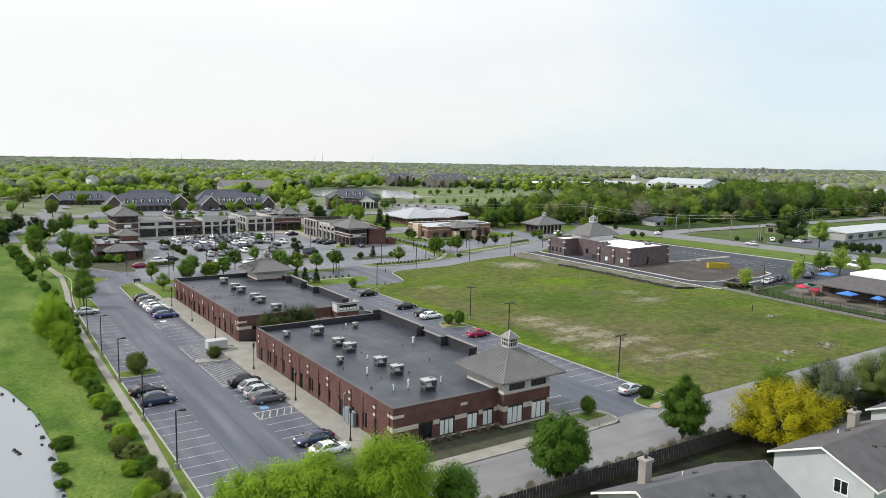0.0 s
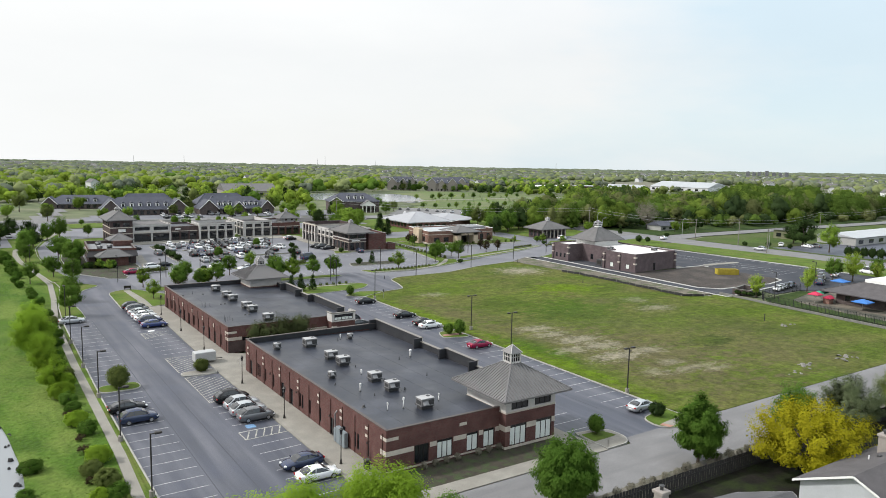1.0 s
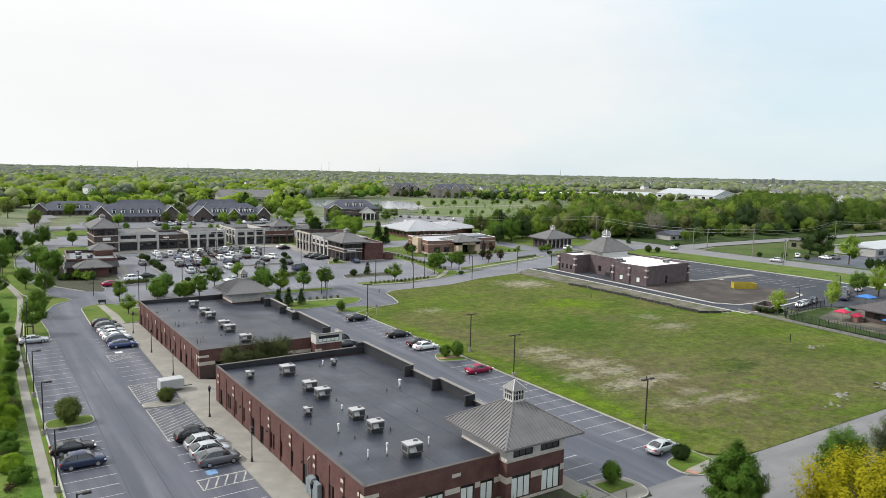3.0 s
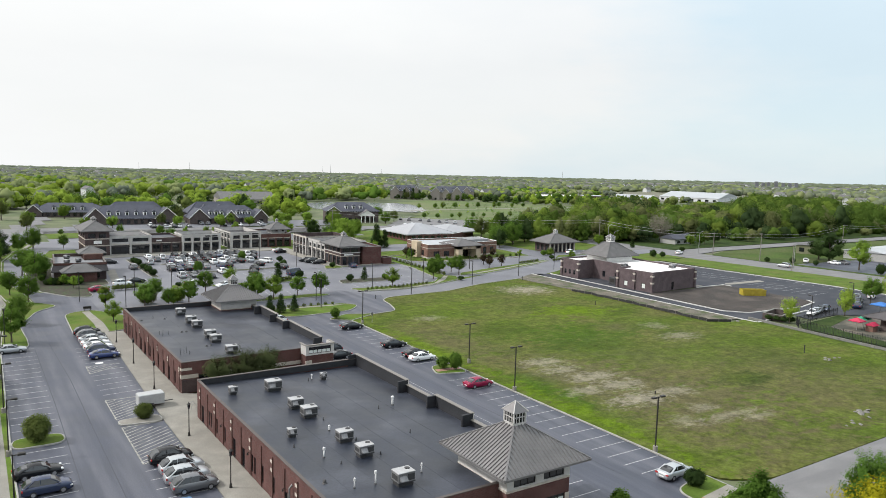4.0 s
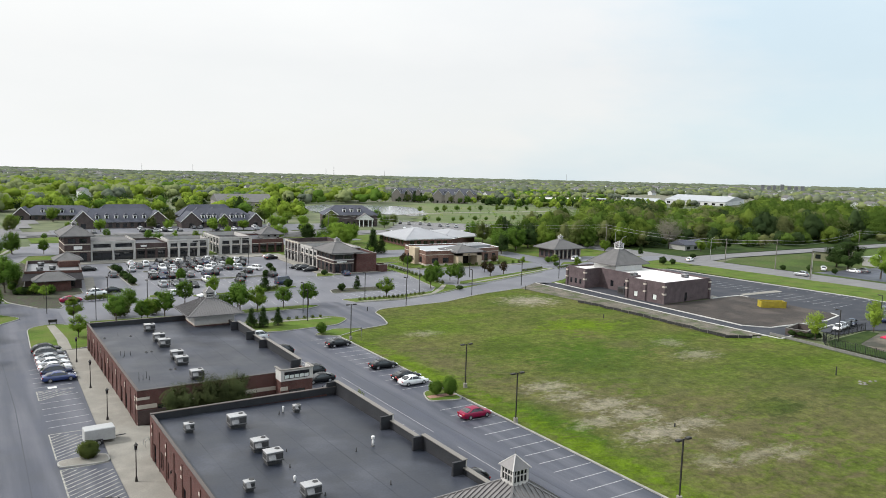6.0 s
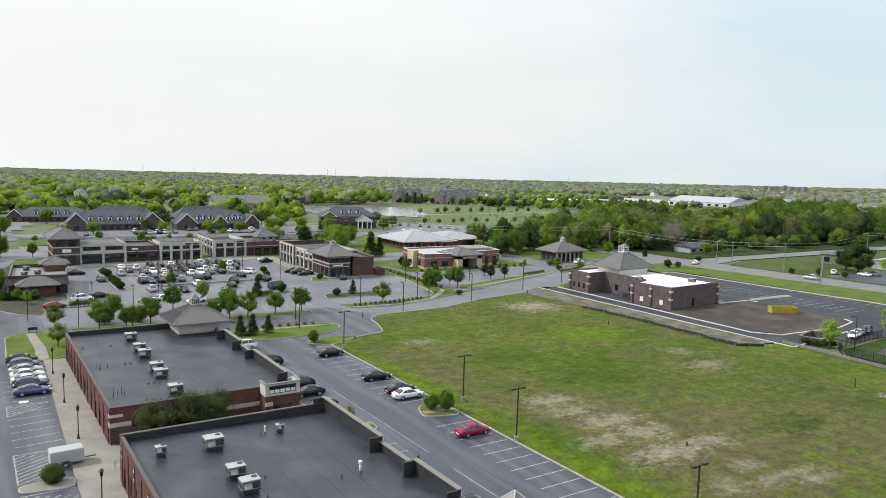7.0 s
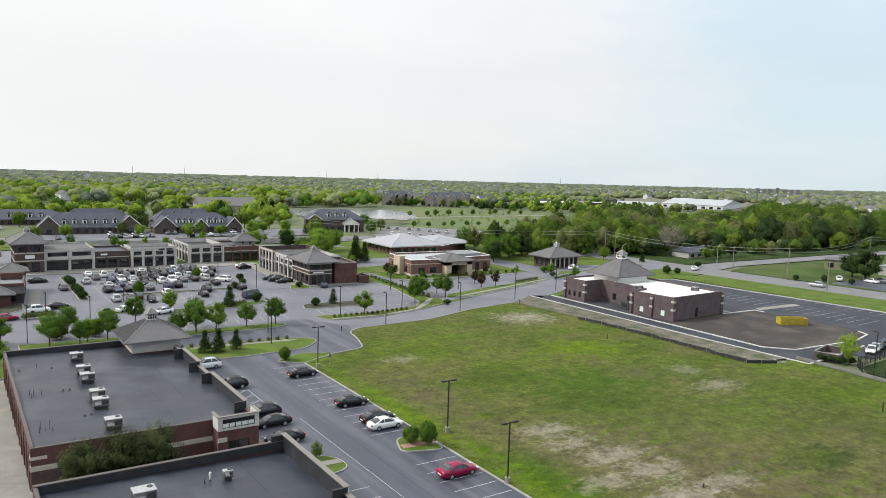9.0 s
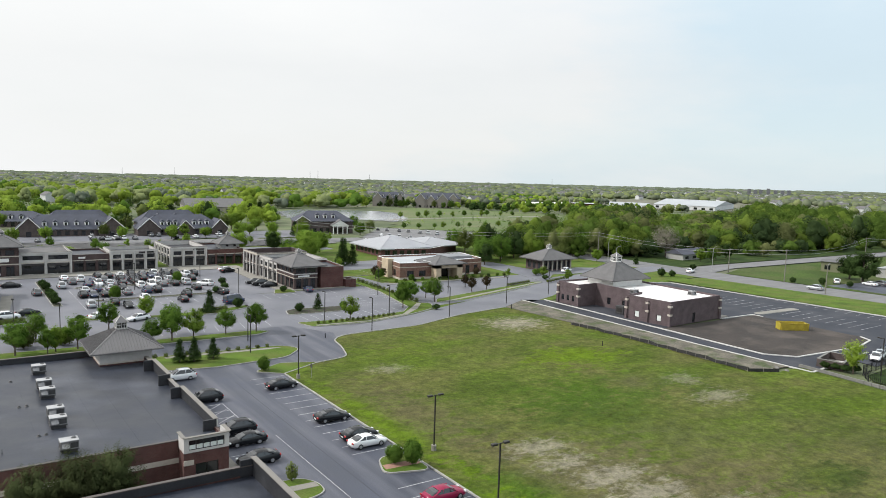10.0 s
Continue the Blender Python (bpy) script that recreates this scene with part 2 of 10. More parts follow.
EARTH = [(59, 44, 6, 3, SAND, 0.7), (58.5, 39, 5, 2.6, SAND, 0.75), (60.6, 33.5, 6, 3, SAND, 0.8), (61.5, 28.2, 5.5, 3.2, SAND, 0.8), (58.8, 21.7, 7, 3.2, SAND, 0.9), (54.5, 28.5, 4.5, 2.5, SAND, 0.65), (66.5, 21.8, 5, 2.5, SAND, 0.65),
         (64, 10.4, 8, 1.6, SAND, 0.5), (103.5, 102.5, 9, 7, SAND, 0.95), (98, 46.5, 6, 3.5, SAND, 0.6), (101, 55.3, 4, 4, SAND, 0.45), (60.5, 83.4, 4, 3, SAND, 0.55), (64, 14.5, 3, 2, SAND, 0.6), (68, 8, 4, 1.5, SAND, 0.5), (57, 12, 3, 2.5, SAND, 0.45)]
SWARD = [(46.8, 20, 2.6, 24, LUSH, 0.95), (46.5, 62, 2.6, 26, LUSH, 0.9), (96, 74, 12, 8, LUSH, 0.85), (66, 92, 14, 8, LUSH, 0.55), (83.3, 20.5, 7, 4.5, DARK_GREEN, 0.85), (72, 52, 9, 4, DARK_GREEN, 0.4), (112, 30, 9, 20, LUSH, 0.4)]
BARE = TURF + EARTH + SWARD

GRASS = material("lawn_grass", (0.076, 0.120, 0.020), 0.95, vary=0.3, scale=0.25, fine=5.0, bump=0.6, depth=0.05, second=(0.104, 0.122, 0.034), spec=0.1)
MARSH = material("bank_grass", (0.054, 0.104, 0.014), 0.95, vary=0.24, scale=0.2, fine=1.6, bump=1.0, depth=0.35, second=(0.112, 0.156, 0.034), mix_at=(0.42, 0.62), stretch=(1.0, 0.5, 1.0), spec=0.1)
LAND = material("far_land", (0.080, 0.105, 0.042), 0.95, vary=0.35, scale=0.01, fine=0.12, bump=0.0, second=(0.12, 0.125, 0.075))
FALLOW = material("fallow_field", (0.120, 0.122, 0.082), 0.95, vary=0.2, scale=0.01, fine=0.1, bump=0.0, second=(0.150, 0.140, 0.108))
ROUGH = material("rough_grass", (0.052, 0.082, 0.020), 0.95, vary=0.3, scale=0.06, fine=1.2, bump=0.4, depth=0.1, second=(0.078, 0.092, 0.036), spec=0.1)
PARK = material("park_grass", (0.080, 0.115, 0.030), 0.95, vary=0.25, scale=0.03, fine=0.6, bump=0.3, depth=0.1, second=(0.115, 0.130, 0.055))
LAWN_DARK = material("deep_lawn", (0.026, 0.046, 0.012), 0.95, vary=0.3, scale=0.3, fine=4.0, bump=0.5, depth=0.05, second=(0.044, 0.064, 0.018), spec=0.1)
FIELD = field_material()
JOINT = material("joint_sealer", (0.048, 0.053, 0.068), 0.6, vary=0.2, scale=0.3, fine=8.0, bump=0.0)
ASPHALT = material("asphalt", (0.044, 0.049, 0.068), 0.55, vary=0.25, scale=0.16, fine=7.0, bump=0.2, depth=0.01, second=(0.088, 0.091, 0.112), mix_at=(0.44, 0.66), stretch=(3.6, 0.22, 1.0), spec=0.5)
OLD_ASPHALT = material("weathered_asphalt", (0.116, 0.119, 0.138), 0.62, vary=0.18, scale=0.1, fine=5.0, bump=0.2, depth=0.01, second=(0.151, 0.152, 0.170), mix_at=(0.42, 0.66))
NEW_ASPHALT = material("new_asphalt", (0.027, 0.030, 0.040), 0.85, vary=0.2, scale=0.2, fine=9.0, bump=0.2, depth=0.01, second=(0.045, 0.047, 0.056))
OLD_ROAD = material("worn_road", (0.166, 0.164, 0.167), 0.93, vary=0.14, scale=0.3, fine=6.0, bump=0.2, depth=0.01, second=(0.142, 0.140, 0.144), stretch=(0.3, 2.0, 1.0))
CONCRETE = material("concrete", (0.222, 0.211, 0.187), 0.92, vary=0.16, scale=0.5, fine=9.0, bump=0.15, depth=0.01, second=(0.205, 0.193, 0.170))
KERB = material("kerb_concrete", (0.30, 0.295, 0.275), 0.92, vary=0.15, scale=0.8, fine=10.0, bump=0.15, depth=0.01)
MULCH = material("mulch", (0.040, 0.034, 0.025), 0.97, vary=0.35, scale=1.2, fine=8.0, bump=0.7, depth=0.05, second=(0.036, 0.055, 0.018))
# near-black ground colour that stands in for shade behind the fence
GROUND_SHADE = material("shade_dark_ground", (0.014, 0.013, 0.011), 0.97, vary=0.35, scale=0.5, fine=6.0, bump=0.5, depth=0.05, second=(0.020, 0.028, 0.010), spec=0.1)
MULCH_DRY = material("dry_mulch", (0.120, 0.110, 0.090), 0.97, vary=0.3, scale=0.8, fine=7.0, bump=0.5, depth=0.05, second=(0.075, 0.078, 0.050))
SOIL = material("dark_soil", (0.040, 0.033, 0.029), 0.97, vary=0.35, scale=0.15, fine=3.0, bump=0.9, depth=0.14, second=(0.075, 0.062, 0.053), mix_at=(0.48, 0.64))
GRAVEL = material("disturbed_earth", (0.122, 0.110, 0.086), 0.97, vary=0.4, scale=0.35, fine=2.5, bump=1.0, depth=0.25, second=(0.058, 0.074, 0.028), mix_at=(0.49, 0.62))
PAINT_LINE = material("line_paint", (0.40, 0.40, 0.41), 0.85, vary=0.3, scale=1.5, fine=14.0, bump=0.0, second=(0.34, 0.34, 0.35))
YELLOW_LINE = material("worn_hatch_paint", (0.34, 0.335, 0.30), 0.85, vary=0.3, scale=1.5, fine=14.0, bump=0.0, second=(0.20, 0.20, 0.19))
BLUE_PAINT = material("blue_marking", (0.12, 0.22, 0.36), 0.85, vary=0.3, scale=2.0, fine=14.0, bump=0.0)
BRICK = brick_material("red_brick", (0.080, 0.034, 0.031), (0.110, 0.047, 0.043), (0.11, 0.08, 0.072))
BRICK_DARK = brick_material("brown_brick", (0.075, 0.032, 0.028), (0.10, 0.045, 0.038), (0.10, 0.075, 0.065))
BRICK_MAUVE = brick_material("mauve_brick", (0.084, 0.062, 0.069), (0.112, 0.084, 0.091), (0.12, 0.10, 0.098))
BRICK_ORANGE = brick_material("orange_brick", (0.145, 0.074, 0.058), (0.178, 0.095, 0.074), (0.20, 0.15, 0.125))
STONE = material("cast_stone", (0.44, 0.40, 0.35), 0.9, vary=0.12, scale=1.0, fine=9.0, bump=0.2, depth=0.01)
STUCCO = material("grey_stucco", (0.45, 0.437, 0.425), 0.92, vary=0.1, scale=0.7, fine=10.0, bump=0.2, depth=0.01)
STUCCO_TAN = material("tan_stucco", (0.46, 0.38, 0.28), 0.92, vary=0.1, scale=0.7, fine=10.0, bump=0.2, depth=0.01)
MEMBRANE = material("roof_membrane", (0.018, 0.022, 0.033), 0.46, vary=0.28, scale=0.22, fine=4.0, bump=0.12, depth=0.01, second=(0.042, 0.047, 0.063), mix_at=(0.50, 0.68), spec=0.5)
PARAPET = material("black_parapet_membrane", (0.022, 0.023, 0.027), 0.6, vary=0.25, scale=0.8, fine=6.0, bump=0.15, depth=0.01)
WHITE_ROOF = material("white_roof_membrane", (0.72, 0.70, 0.68), 0.7, vary=0.08, scale=0.3, fine=3.0, bump=0.1, depth=0.01)
METAL_ROOF = material("bronze_metal_roof", (0.162, 0.156, 0.157), 0.5, metal=0.35, vary=0.1, scale=0.6, fine=8.0, bump=0.05)
PALE_ROOF = material("pale_metal_roof", (0.30, 0.305, 0.325), 0.6, vary=0.1, scale=0.2, fine=3.0, bump=0.05)
SHINGLE = material("grey_shingles", (0.118, 0.115, 0.116), 0.92, vary=0.16, scale=0.6, fine=7.0, bump=0.4, depth=0.02)
SHINGLE_BLUE = material("slate_shingles", (0.066, 0.070, 0.090), 0.92, vary=0.2, scale=0.3, fine=5.0, bump=0.4, depth=0.02)
SHINGLE_DARK = material("charcoal_shingles", (0.078, 0.077, 0.082), 0.93, vary=0.2, scale=0.7, fine=9.0, bump=0.5, depth=0.02)
SHINGLE_BROWN = material("brown_shingles", (0.078, 0.072, 0.075), 0.93, vary=0.2, scale=0.7, fine=9.0, bump=0.5, depth=0.02)
DARK_COPING = material("brown_metal_coping", (0.095, 0.080, 0.074), 0.5, metal=0.3, vary=0.1, scale=1.0, fine=8.0, bump=0.0)
COPING = material("metal_coping", (0.22, 0.205, 0.185), 0.5, metal=0.4, vary=0.08, scale=1.0, fine=8.0, bump=0.0)
SIDING = material("white_siding", (0.40, 0.418, 0.440), 0.75, vary=0.06, scale=0.8, fine=8.0, bump=0.05)
WHITE_TRIM = material("white_trim", (0.70, 0.70, 0.69), 0.6, vary=0.05, scale=1.0, fine=9.0, bump=0.0)
DARK_FRAME = material("bronze_frame", (0.022, 0.02, 0.02), 0.45, metal=0.3, vary=0.1, scale=2.0, fine=10.0, bump=0.0)
GALV = material("galvanised_steel", (0.19, 0.19, 0.195), 0.5, metal=0.35, vary=0.18, scale=1.6, fine=9.0, bump=0.05, local=True)
GALV_DARK = material("coil_grille", (0.06, 0.06, 0.062), 0.6, metal=0.4, vary=0.25, scale=3.0, fine=20.0, bump=0.2, local=True)
VENT_WHITE = material("white_vent_metal", (0.58, 0.58, 0.58), 0.6, vary=0.1, scale=1.6, fine=9.0, bump=0.0, local=True)
STEEL_TOP = material("cabinet_top_steel", (0.34, 0.34, 0.345), 0.6, vary=0.12, scale=1.6, fine=9.0, bump=0.0, local=True)
POLE = material("bronze_pole", (0.035, 0.032, 0.030), 0.5, metal=0.4, vary=0.15, scale=1.5, fine=9.0, bump=0.0, local=True)
WOOD_POLE = material("weathered_pole_wood", (0.19, 0.175, 0.155), 0.9, vary=0.2, scale=1.0, fine=6.0, bump=0.3, local=True)
STEEL_POLE = material("grey_steel_pole", (0.34, 0.34, 0.33), 0.5, metal=0.4, vary=0.1, scale=1.0, fine=6.0, bump=0.0, local=True)
BARK = material("bark", (0.085, 0.068, 0.052), 0.95, vary=0.25, scale=1.5, fine=12.0, bump=0.6, depth=0.03, local=True)
BLIND = material("white_blind", (0.62, 0.66, 0.64), 0.8, vary=0.06, scale=1.0, fine=6.0, bump=0.0)
FENCE_WOOD = material("dark_fence_wood", (0.026, 0.025, 0.026), 0.92, vary=0.25, scale=0.8, fine=6.0, bump=0.4)
BLACK_METAL = material("black_fence_metal", (0.02, 0.021, 0.022), 0.5, metal=0.3, vary=0.1, scale=2.0, fine=10.0, bump=0.0)
YELLOW_STEEL = material("yellow_painted_steel", (0.37, 0.295, 0.035), 0.55, vary=0.15, scale=1.2, fine=8.0, bump=0.1)
BLUE_CANVAS = material("blue_canvas", (0.04, 0.15, 0.42), 0.8, vary=0.1, scale=1.0, fine=8.0, bump=0.05)
RED_CANVAS = material("red_canvas", (0.42, 0.025, 0.07), 0.8, vary=0.1, scale=1.0, fine=8.0, bump=0.05)
GREEN_CANVAS = material("green_canvas", (0.04, 0.26, 0.16), 0.8, vary=0.1, scale=1.0, fine=8.0, bump=0.05)
BRICK_PAVER = material("red_paver", (0.30, 0.17, 0.13), 0.92, vary=0.2, scale=1.0, fine=9.0, bump=0.2)
ROCK = material("rubble_stone", (0.165, 0.158, 0.145), 0.93, vary=0.25, scale=1.2, fine=7.0, bump=0.5, depth=0.04)
FABRIC = material("black_silt_fabric", (0.03, 0.03, 0.03), 0.9, vary=0.3, scale=1.0, fine=6.0, bump=0.2)
DARK_GLASS = gloss_material("tinted_glass", (0.012, 0.014, 0.017), 0.06, 0.3)
CAR_GLASS = gloss_material("tinted_car_glass", (0.014, 0.016, 0.019), 0.08, 0.3, 0.0, 1.75)
TYRE = material("tyre_rubber", (0.02, 0.02, 0.021), 0.85, vary=0.15, scale=3.0, fine=20.0, bump=0.1, local=True)
RIM = gloss_material("alloy_rim", (0.42, 0.42, 0.43), 0.35, 0.2, 0.7)
PLASTIC = material("black_plastic_trim", (0.025, 0.025, 0.027), 0.6, vary=0.1, scale=3.0, fine=20.0, bump=0.0, local=True)
HEADLIGHT = gloss_material("headlight_lens", (0.65, 0.67, 0.68), 0.12, 0.5)
TAIL_LIGHT = gloss_material("tail_light_lens", (0.35, 0.015, 0.015), 0.15, 0.5)
PAINTS = {"black": gloss_material("black_car_paint", (0.007, 0.008, 0.010), 0.25, 0.12, 0.0, 1.36), "white": gloss_material("white_car_paint", (0.72, 0.73, 0.74)),
          "silver": gloss_material("silver_car_paint", (0.42, 0.44, 0.46), 0.3, 0.6, 0.4), "grey": gloss_material("grey_car_paint", (0.13, 0.135, 0.145), 0.25, 0.4, 0.3, 1.5),
          "navy": gloss_material("navy_car_paint", (0.020, 0.032, 0.075), 0.22, 0.5, 0.2, 1.5), "blue": gloss_material("blue_car_paint", (0.02, 0.04, 0.15)),
          "red": gloss_material("red_car_paint", (0.22, 0.003, 0.040), 0.3, 0.1, 0.0, 1.4), "beige": gloss_material("beige_car_paint", (0.34, 0.30, 0.25))}
LEAF = leaf_material("green_leaves", (0.067, 0.130, 0.021), (0.130, 0.214, 0.040), 0.45)
LEAF_SPRING = leaf_material("fresh_spring_leaves", (0.180, 0.262, 0.032), (0.275, 0.365, 0.062), 0.45)
LEAF_BRIGHT = leaf_material("spring_green_leaves", (0.125, 0.205, 0.028), (0.205, 0.298, 0.052), 0.45)
LEAF_FULL = leaf_material("full_green_leaves", (0.050, 0.104, 0.016), (0.098, 0.174, 0.031), 0.4)
LEAF_DARK = leaf_material("dark_green_leaves", (0.030, 0.053, 0.018), (0.054, 0.088, 0.028), 0.35)
YEW_LEAF = leaf_material("yew_needles", (0.034, 0.046, 0.018), (0.066, 0.078, 0.034), 0.15, 0.7)
LEAF_YELLOW = leaf_material("yellow_leaves", (0.27, 0.25, 0.014), (0.44, 0.41, 0.024), 0.4)
LEAF_OLIVE = leaf_material("olive_leaves", (0.088, 0.118, 0.034), (0.150, 0.182, 0.056), 0.45)
LEAF_RED = leaf_material("dark_red_leaves", (0.036, 0.030, 0.018), (0.066, 0.050, 0.028), 0.3)
LEAF_GREY = leaf_material("grey_bloom_leaves", (0.070, 0.098, 0.040), (0.165, 0.195, 0.110))
# far foliage: aerial haze is put into these paler, greyer leaf colours
LEAF_HAZE = leaf_material("haze_paled_foliage", (0.118, 0.140, 0.088), (0.195, 0.220, 0.142), 0.3, 0.2)
LEAF_HAZE_DARK = leaf_material("haze_paled_dark_foliage", (0.105, 0.128, 0.092), (0.160, 0.186, 0.134), 0.3, 0.2)
LEAF_HAZE_SPRING = leaf_material("haze_paled_spring_foliage", (0.165, 0.200, 0.085), (0.245, 0.280, 0.125), 0.3, 0.2)
WOOD_MID = leaf_material("wood_leaves", (0.058, 0.100, 0.019), (0.095, 0.150, 0.030), 0.4)
WOOD_FRESH = leaf_material("fresh_wood_leaves", (0.115, 0.170, 0.028), (0.160, 0.220, 0.042), 0.45)
WOOD_OLIVE = leaf_material("olive_wood_leaves", (0.098, 0.114, 0.044), (0.140, 0.155, 0.062), 0.4)
WOOD_DEEP = leaf_material("deep_wood_leaves", (0.026, 0.043, 0.018), (0.048, 0.074, 0.028), 0.35)
TWIG = leaf_material("budding_twigs", (0.135, 0.128, 0.100), (0.225, 0.210, 0.165), 0.2)
MARSH_BLADE = leaf_material("bank_blades", (0.062, 0.112, 0.016), (0.104, 0.156, 0.030), 0.55, 0.95)
LEAF_LIME = leaf_material("lime_leaves", (0.165, 0.272, 0.025), (0.262, 0.385, 0.045), 0.5, 0.75)
TAUPE = material("taupe_siding", (0.26, 0.235, 0.215), 0.8, vary=0.08, scale=1.0, fine=8.0, bump=0.05)
BRICK_UMBER = brick_material("umber_brick", (0.060, 0.041, 0.041), (0.082, 0.056, 0.055), (0.085, 0.07, 0.066))
BRICK_GREY = brick_material("grey_brown_brick", (0.072, 0.056, 0.054), (0.095, 0.074, 0.070), (0.10, 0.09, 0.085))
FAR_ROOF = material("far_pale_roof", (0.36, 0.375, 0.39), 0.7, vary=0.08, scale=0.05, fine=0.6, bump=0.0)
NEW_KERB = material("fresh_kerb_concrete", (0.45, 0.445, 0.43), 0.92, vary=0.12, scale=0.8, fine=10.0, bump=0.1, depth=0.01)
PALE_MEMBRANE = material("pale_grey_membrane", (0.19, 0.195, 0.205), 0.7, vary=0.15, scale=0.3, fine=4.0, bump=0.1, depth=0.01)
OLIVE_WALL = material("olive_wall_panels", (0.17, 0.175, 0.105), 0.8, vary=0.1, scale=0.6, fine=5.0, bump=0.05)
BLOCK = material("grey_block", (0.17, 0.168, 0.155), 0.92, vary=0.15, scale=0.9, fine=9.0, bump=0.2, depth=0.01)
TOWER_WALL = material("tower_block_concrete", (0.13, 0.135, 0.15), 0.8, vary=0.1, scale=0.3, fine=3.0, bump=0.05)

# ---- mesh tools ----
class Build:
    """Collects boxes, prisms, tubes and faces for one mesh, with a material number for each face."""

    def __init__(self):
        self.v, self.f, self.m = [], [], []

    def add(self, verts, faces, mat=0):
        n = len(self.v)
        self.v.extend(tuple(p) for p in verts)
        for face in faces:
            self.f.append(tuple(i + n for i in face))
            self.m.append(mat)
        return self

    def box(self, x0, y0, z0, x1, y1, z1, mat=0):
        return self.add([(x0, y0, z0), (x1, y0, z0), (x1, y1, z0), (x0, y1, z0), (x0, y0, z1), (x1, y0, z1), (x1, y1, z1), (x0, y1, z1)],
                        [(3, 2, 1, 0), (4, 5, 6, 7), (0, 1, 5, 4), (1, 2, 6, 5), (2, 3, 7, 6), (3, 0, 4, 7)], mat)

    def soft_box(self, x0, y0, z0, x1, y1, z1, b=0.04, mat=0):
        """A box with chamfered top and upright edges."""
        def ring(i, z):
            return [(x0 + i + b, y0 + i, z), (x1 - i - b, y0 + i, z), (x1 - i, y0 + i + b, z), (x1 - i, y1 - i - b, z),
                    (x1 - i - b, y1 - i, z), (x0 + i + b, y1 - i, z), (x0 + i, y1 - i - b, z), (x0 + i, y0 + i + b, z)]
        v = ring(0, z0) + ring(0, z1 - b) + ring(b, z1)
        f = [(i + k, (i + 1) % 8 + k, (i + 1) % 8 + k + 8, i + k + 8) for k in (0, 8) for i in range(8)]
        return self.add(v, f + [tuple(range(16, 24)), tuple(range(7, -1, -1))], mat)

    def prism(self, poly, z0, z1, mat=0):
        n = len(poly)
        a = sum(poly[i][0] * poly[(i + 1) % n][1] - poly[(i + 1) % n][0] * poly[i][1] for i in range(n))
        p = list(poly) if a > 0 else list(poly)[::-1]
        v = [(x, y, z0) for x, y in p] + [(x, y, z1) for x, y in p]
        f = [tuple(range(n, 2 * n))] + [(i, (i + 1) % n, (i + 1) % n + n, i + n) for i in range(n)]
        return self.add(v, f, mat)

    def tube(self, a, b, r0, r1=None, n=8, mat=0, caps=True):
        a, b = Vector(a), Vector(b)
        r1 = r0 if r1 is None else r1
        d = (b - a).normalized()
        s = d.cross(Vector((0, 0, 1)) if abs(d.z) < 0.9 else Vector((1, 0, 0))).normalized()
        t = d.cross(s)
        v = []
        for p, r in ((a, r0), (b, r1)):
            for i in range(n):
                w = 2 * math.pi * i / n
                v.append(p + (s * math.cos(w) + t * math.sin(w)) * r)
        f = [(i, i + n, (i + 1) % n + n, (i + 1) % n) for i in range(n)]
        if caps:
            f += [tuple(range(n)), tuple(range(2 * n - 1, n - 1, -1))]
        return self.add(v, f, mat)

    def path(self, pts, r, n=6):
        """A bent round rod through the points."""
        pts = [Vector(p) for p in pts]
        v = []
        for i, p in enumerate(pts):
            d = (pts[min(i + 1, len(pts) - 1)] - pts[max(i - 1, 0)]).normalized()
            s = d.cross(Vector((0, 0, 1)) if abs(d.z) < 0.9 else Vector((1, 0, 0))).normalized()
            t = d.cross(s)
            v += [p + (s * math.cos(2 * math.pi * k / n) + t * math.sin(2 * math.pi * k / n)) * r for k in range(n)]
        f = [(i * n + k, (i + 1) * n + k, (i + 1) * n + (k + 1) % n, i * n + (k + 1) % n) for i in range(len(pts) - 1) for k in range(n)]
        return self.add(v, f + [tuple(range(n)), tuple(range(len(v) - 1, len(v) - n - 1, -1))])

    def bar(self, a, b, w, h, mat=0):
        """A beam of width w and height h from a to b."""
        a, b = Vector(a), Vector(b)
        d = (b - a).normalized()
        s = d.cross(Vector((0, 0, 1)))
        s = (s if s.length > 0.01 else Vector((1, 0, 0))).normalized()
        u = s.cross(d)
        v = [p + s * i * w / 2 + u * j * h / 2 for p in (a, b) for i, j in ((-1, -1), (1, -1), (1, 1), (-1, 1))]
        return self.add(v, [(0, 1, 2, 3), (7, 6, 5, 4), (0, 4, 5, 1), (1, 5, 6, 2), (2, 6, 7, 3), (3, 7, 4, 0)], mat)

    def wall(self, p0, p1, z0, z1, thick, holes=(), mat=0):
        """A wall whose outer face runs from p0 to p1 with the outside on the right; holes are (u0, u1, z0, z1) and go through."""
        p0, p1 = Vector(p0), Vector(p1)
        length = (p1 - p0).length
        u = (p1 - p0) / length
        n = Vector((u.y, -u.x))
        us = sorted({0.0, length, *[min(max(h[k], 0), length) for h in holes for k in (0, 1)]})
        zs = sorted({z0, z1, *[min(max(h[k], z0), z1) for h in holes for k in (2, 3)]})

        def solid(i, j):
            if not (0 <= i < len(us) - 1 and 0 <= j < len(zs) - 1):
                return False
            a, b = (us[i] + us[i + 1]) / 2, (zs[j] + zs[j + 1]) / 2
            return not any(h[0] < a < h[1] and h[2] < b < h[3] for h in holes)

        def at(a, z, inner):
            q = p0 + u * a - n * (thick if inner else 0)
            return (q.x, q.y, z)
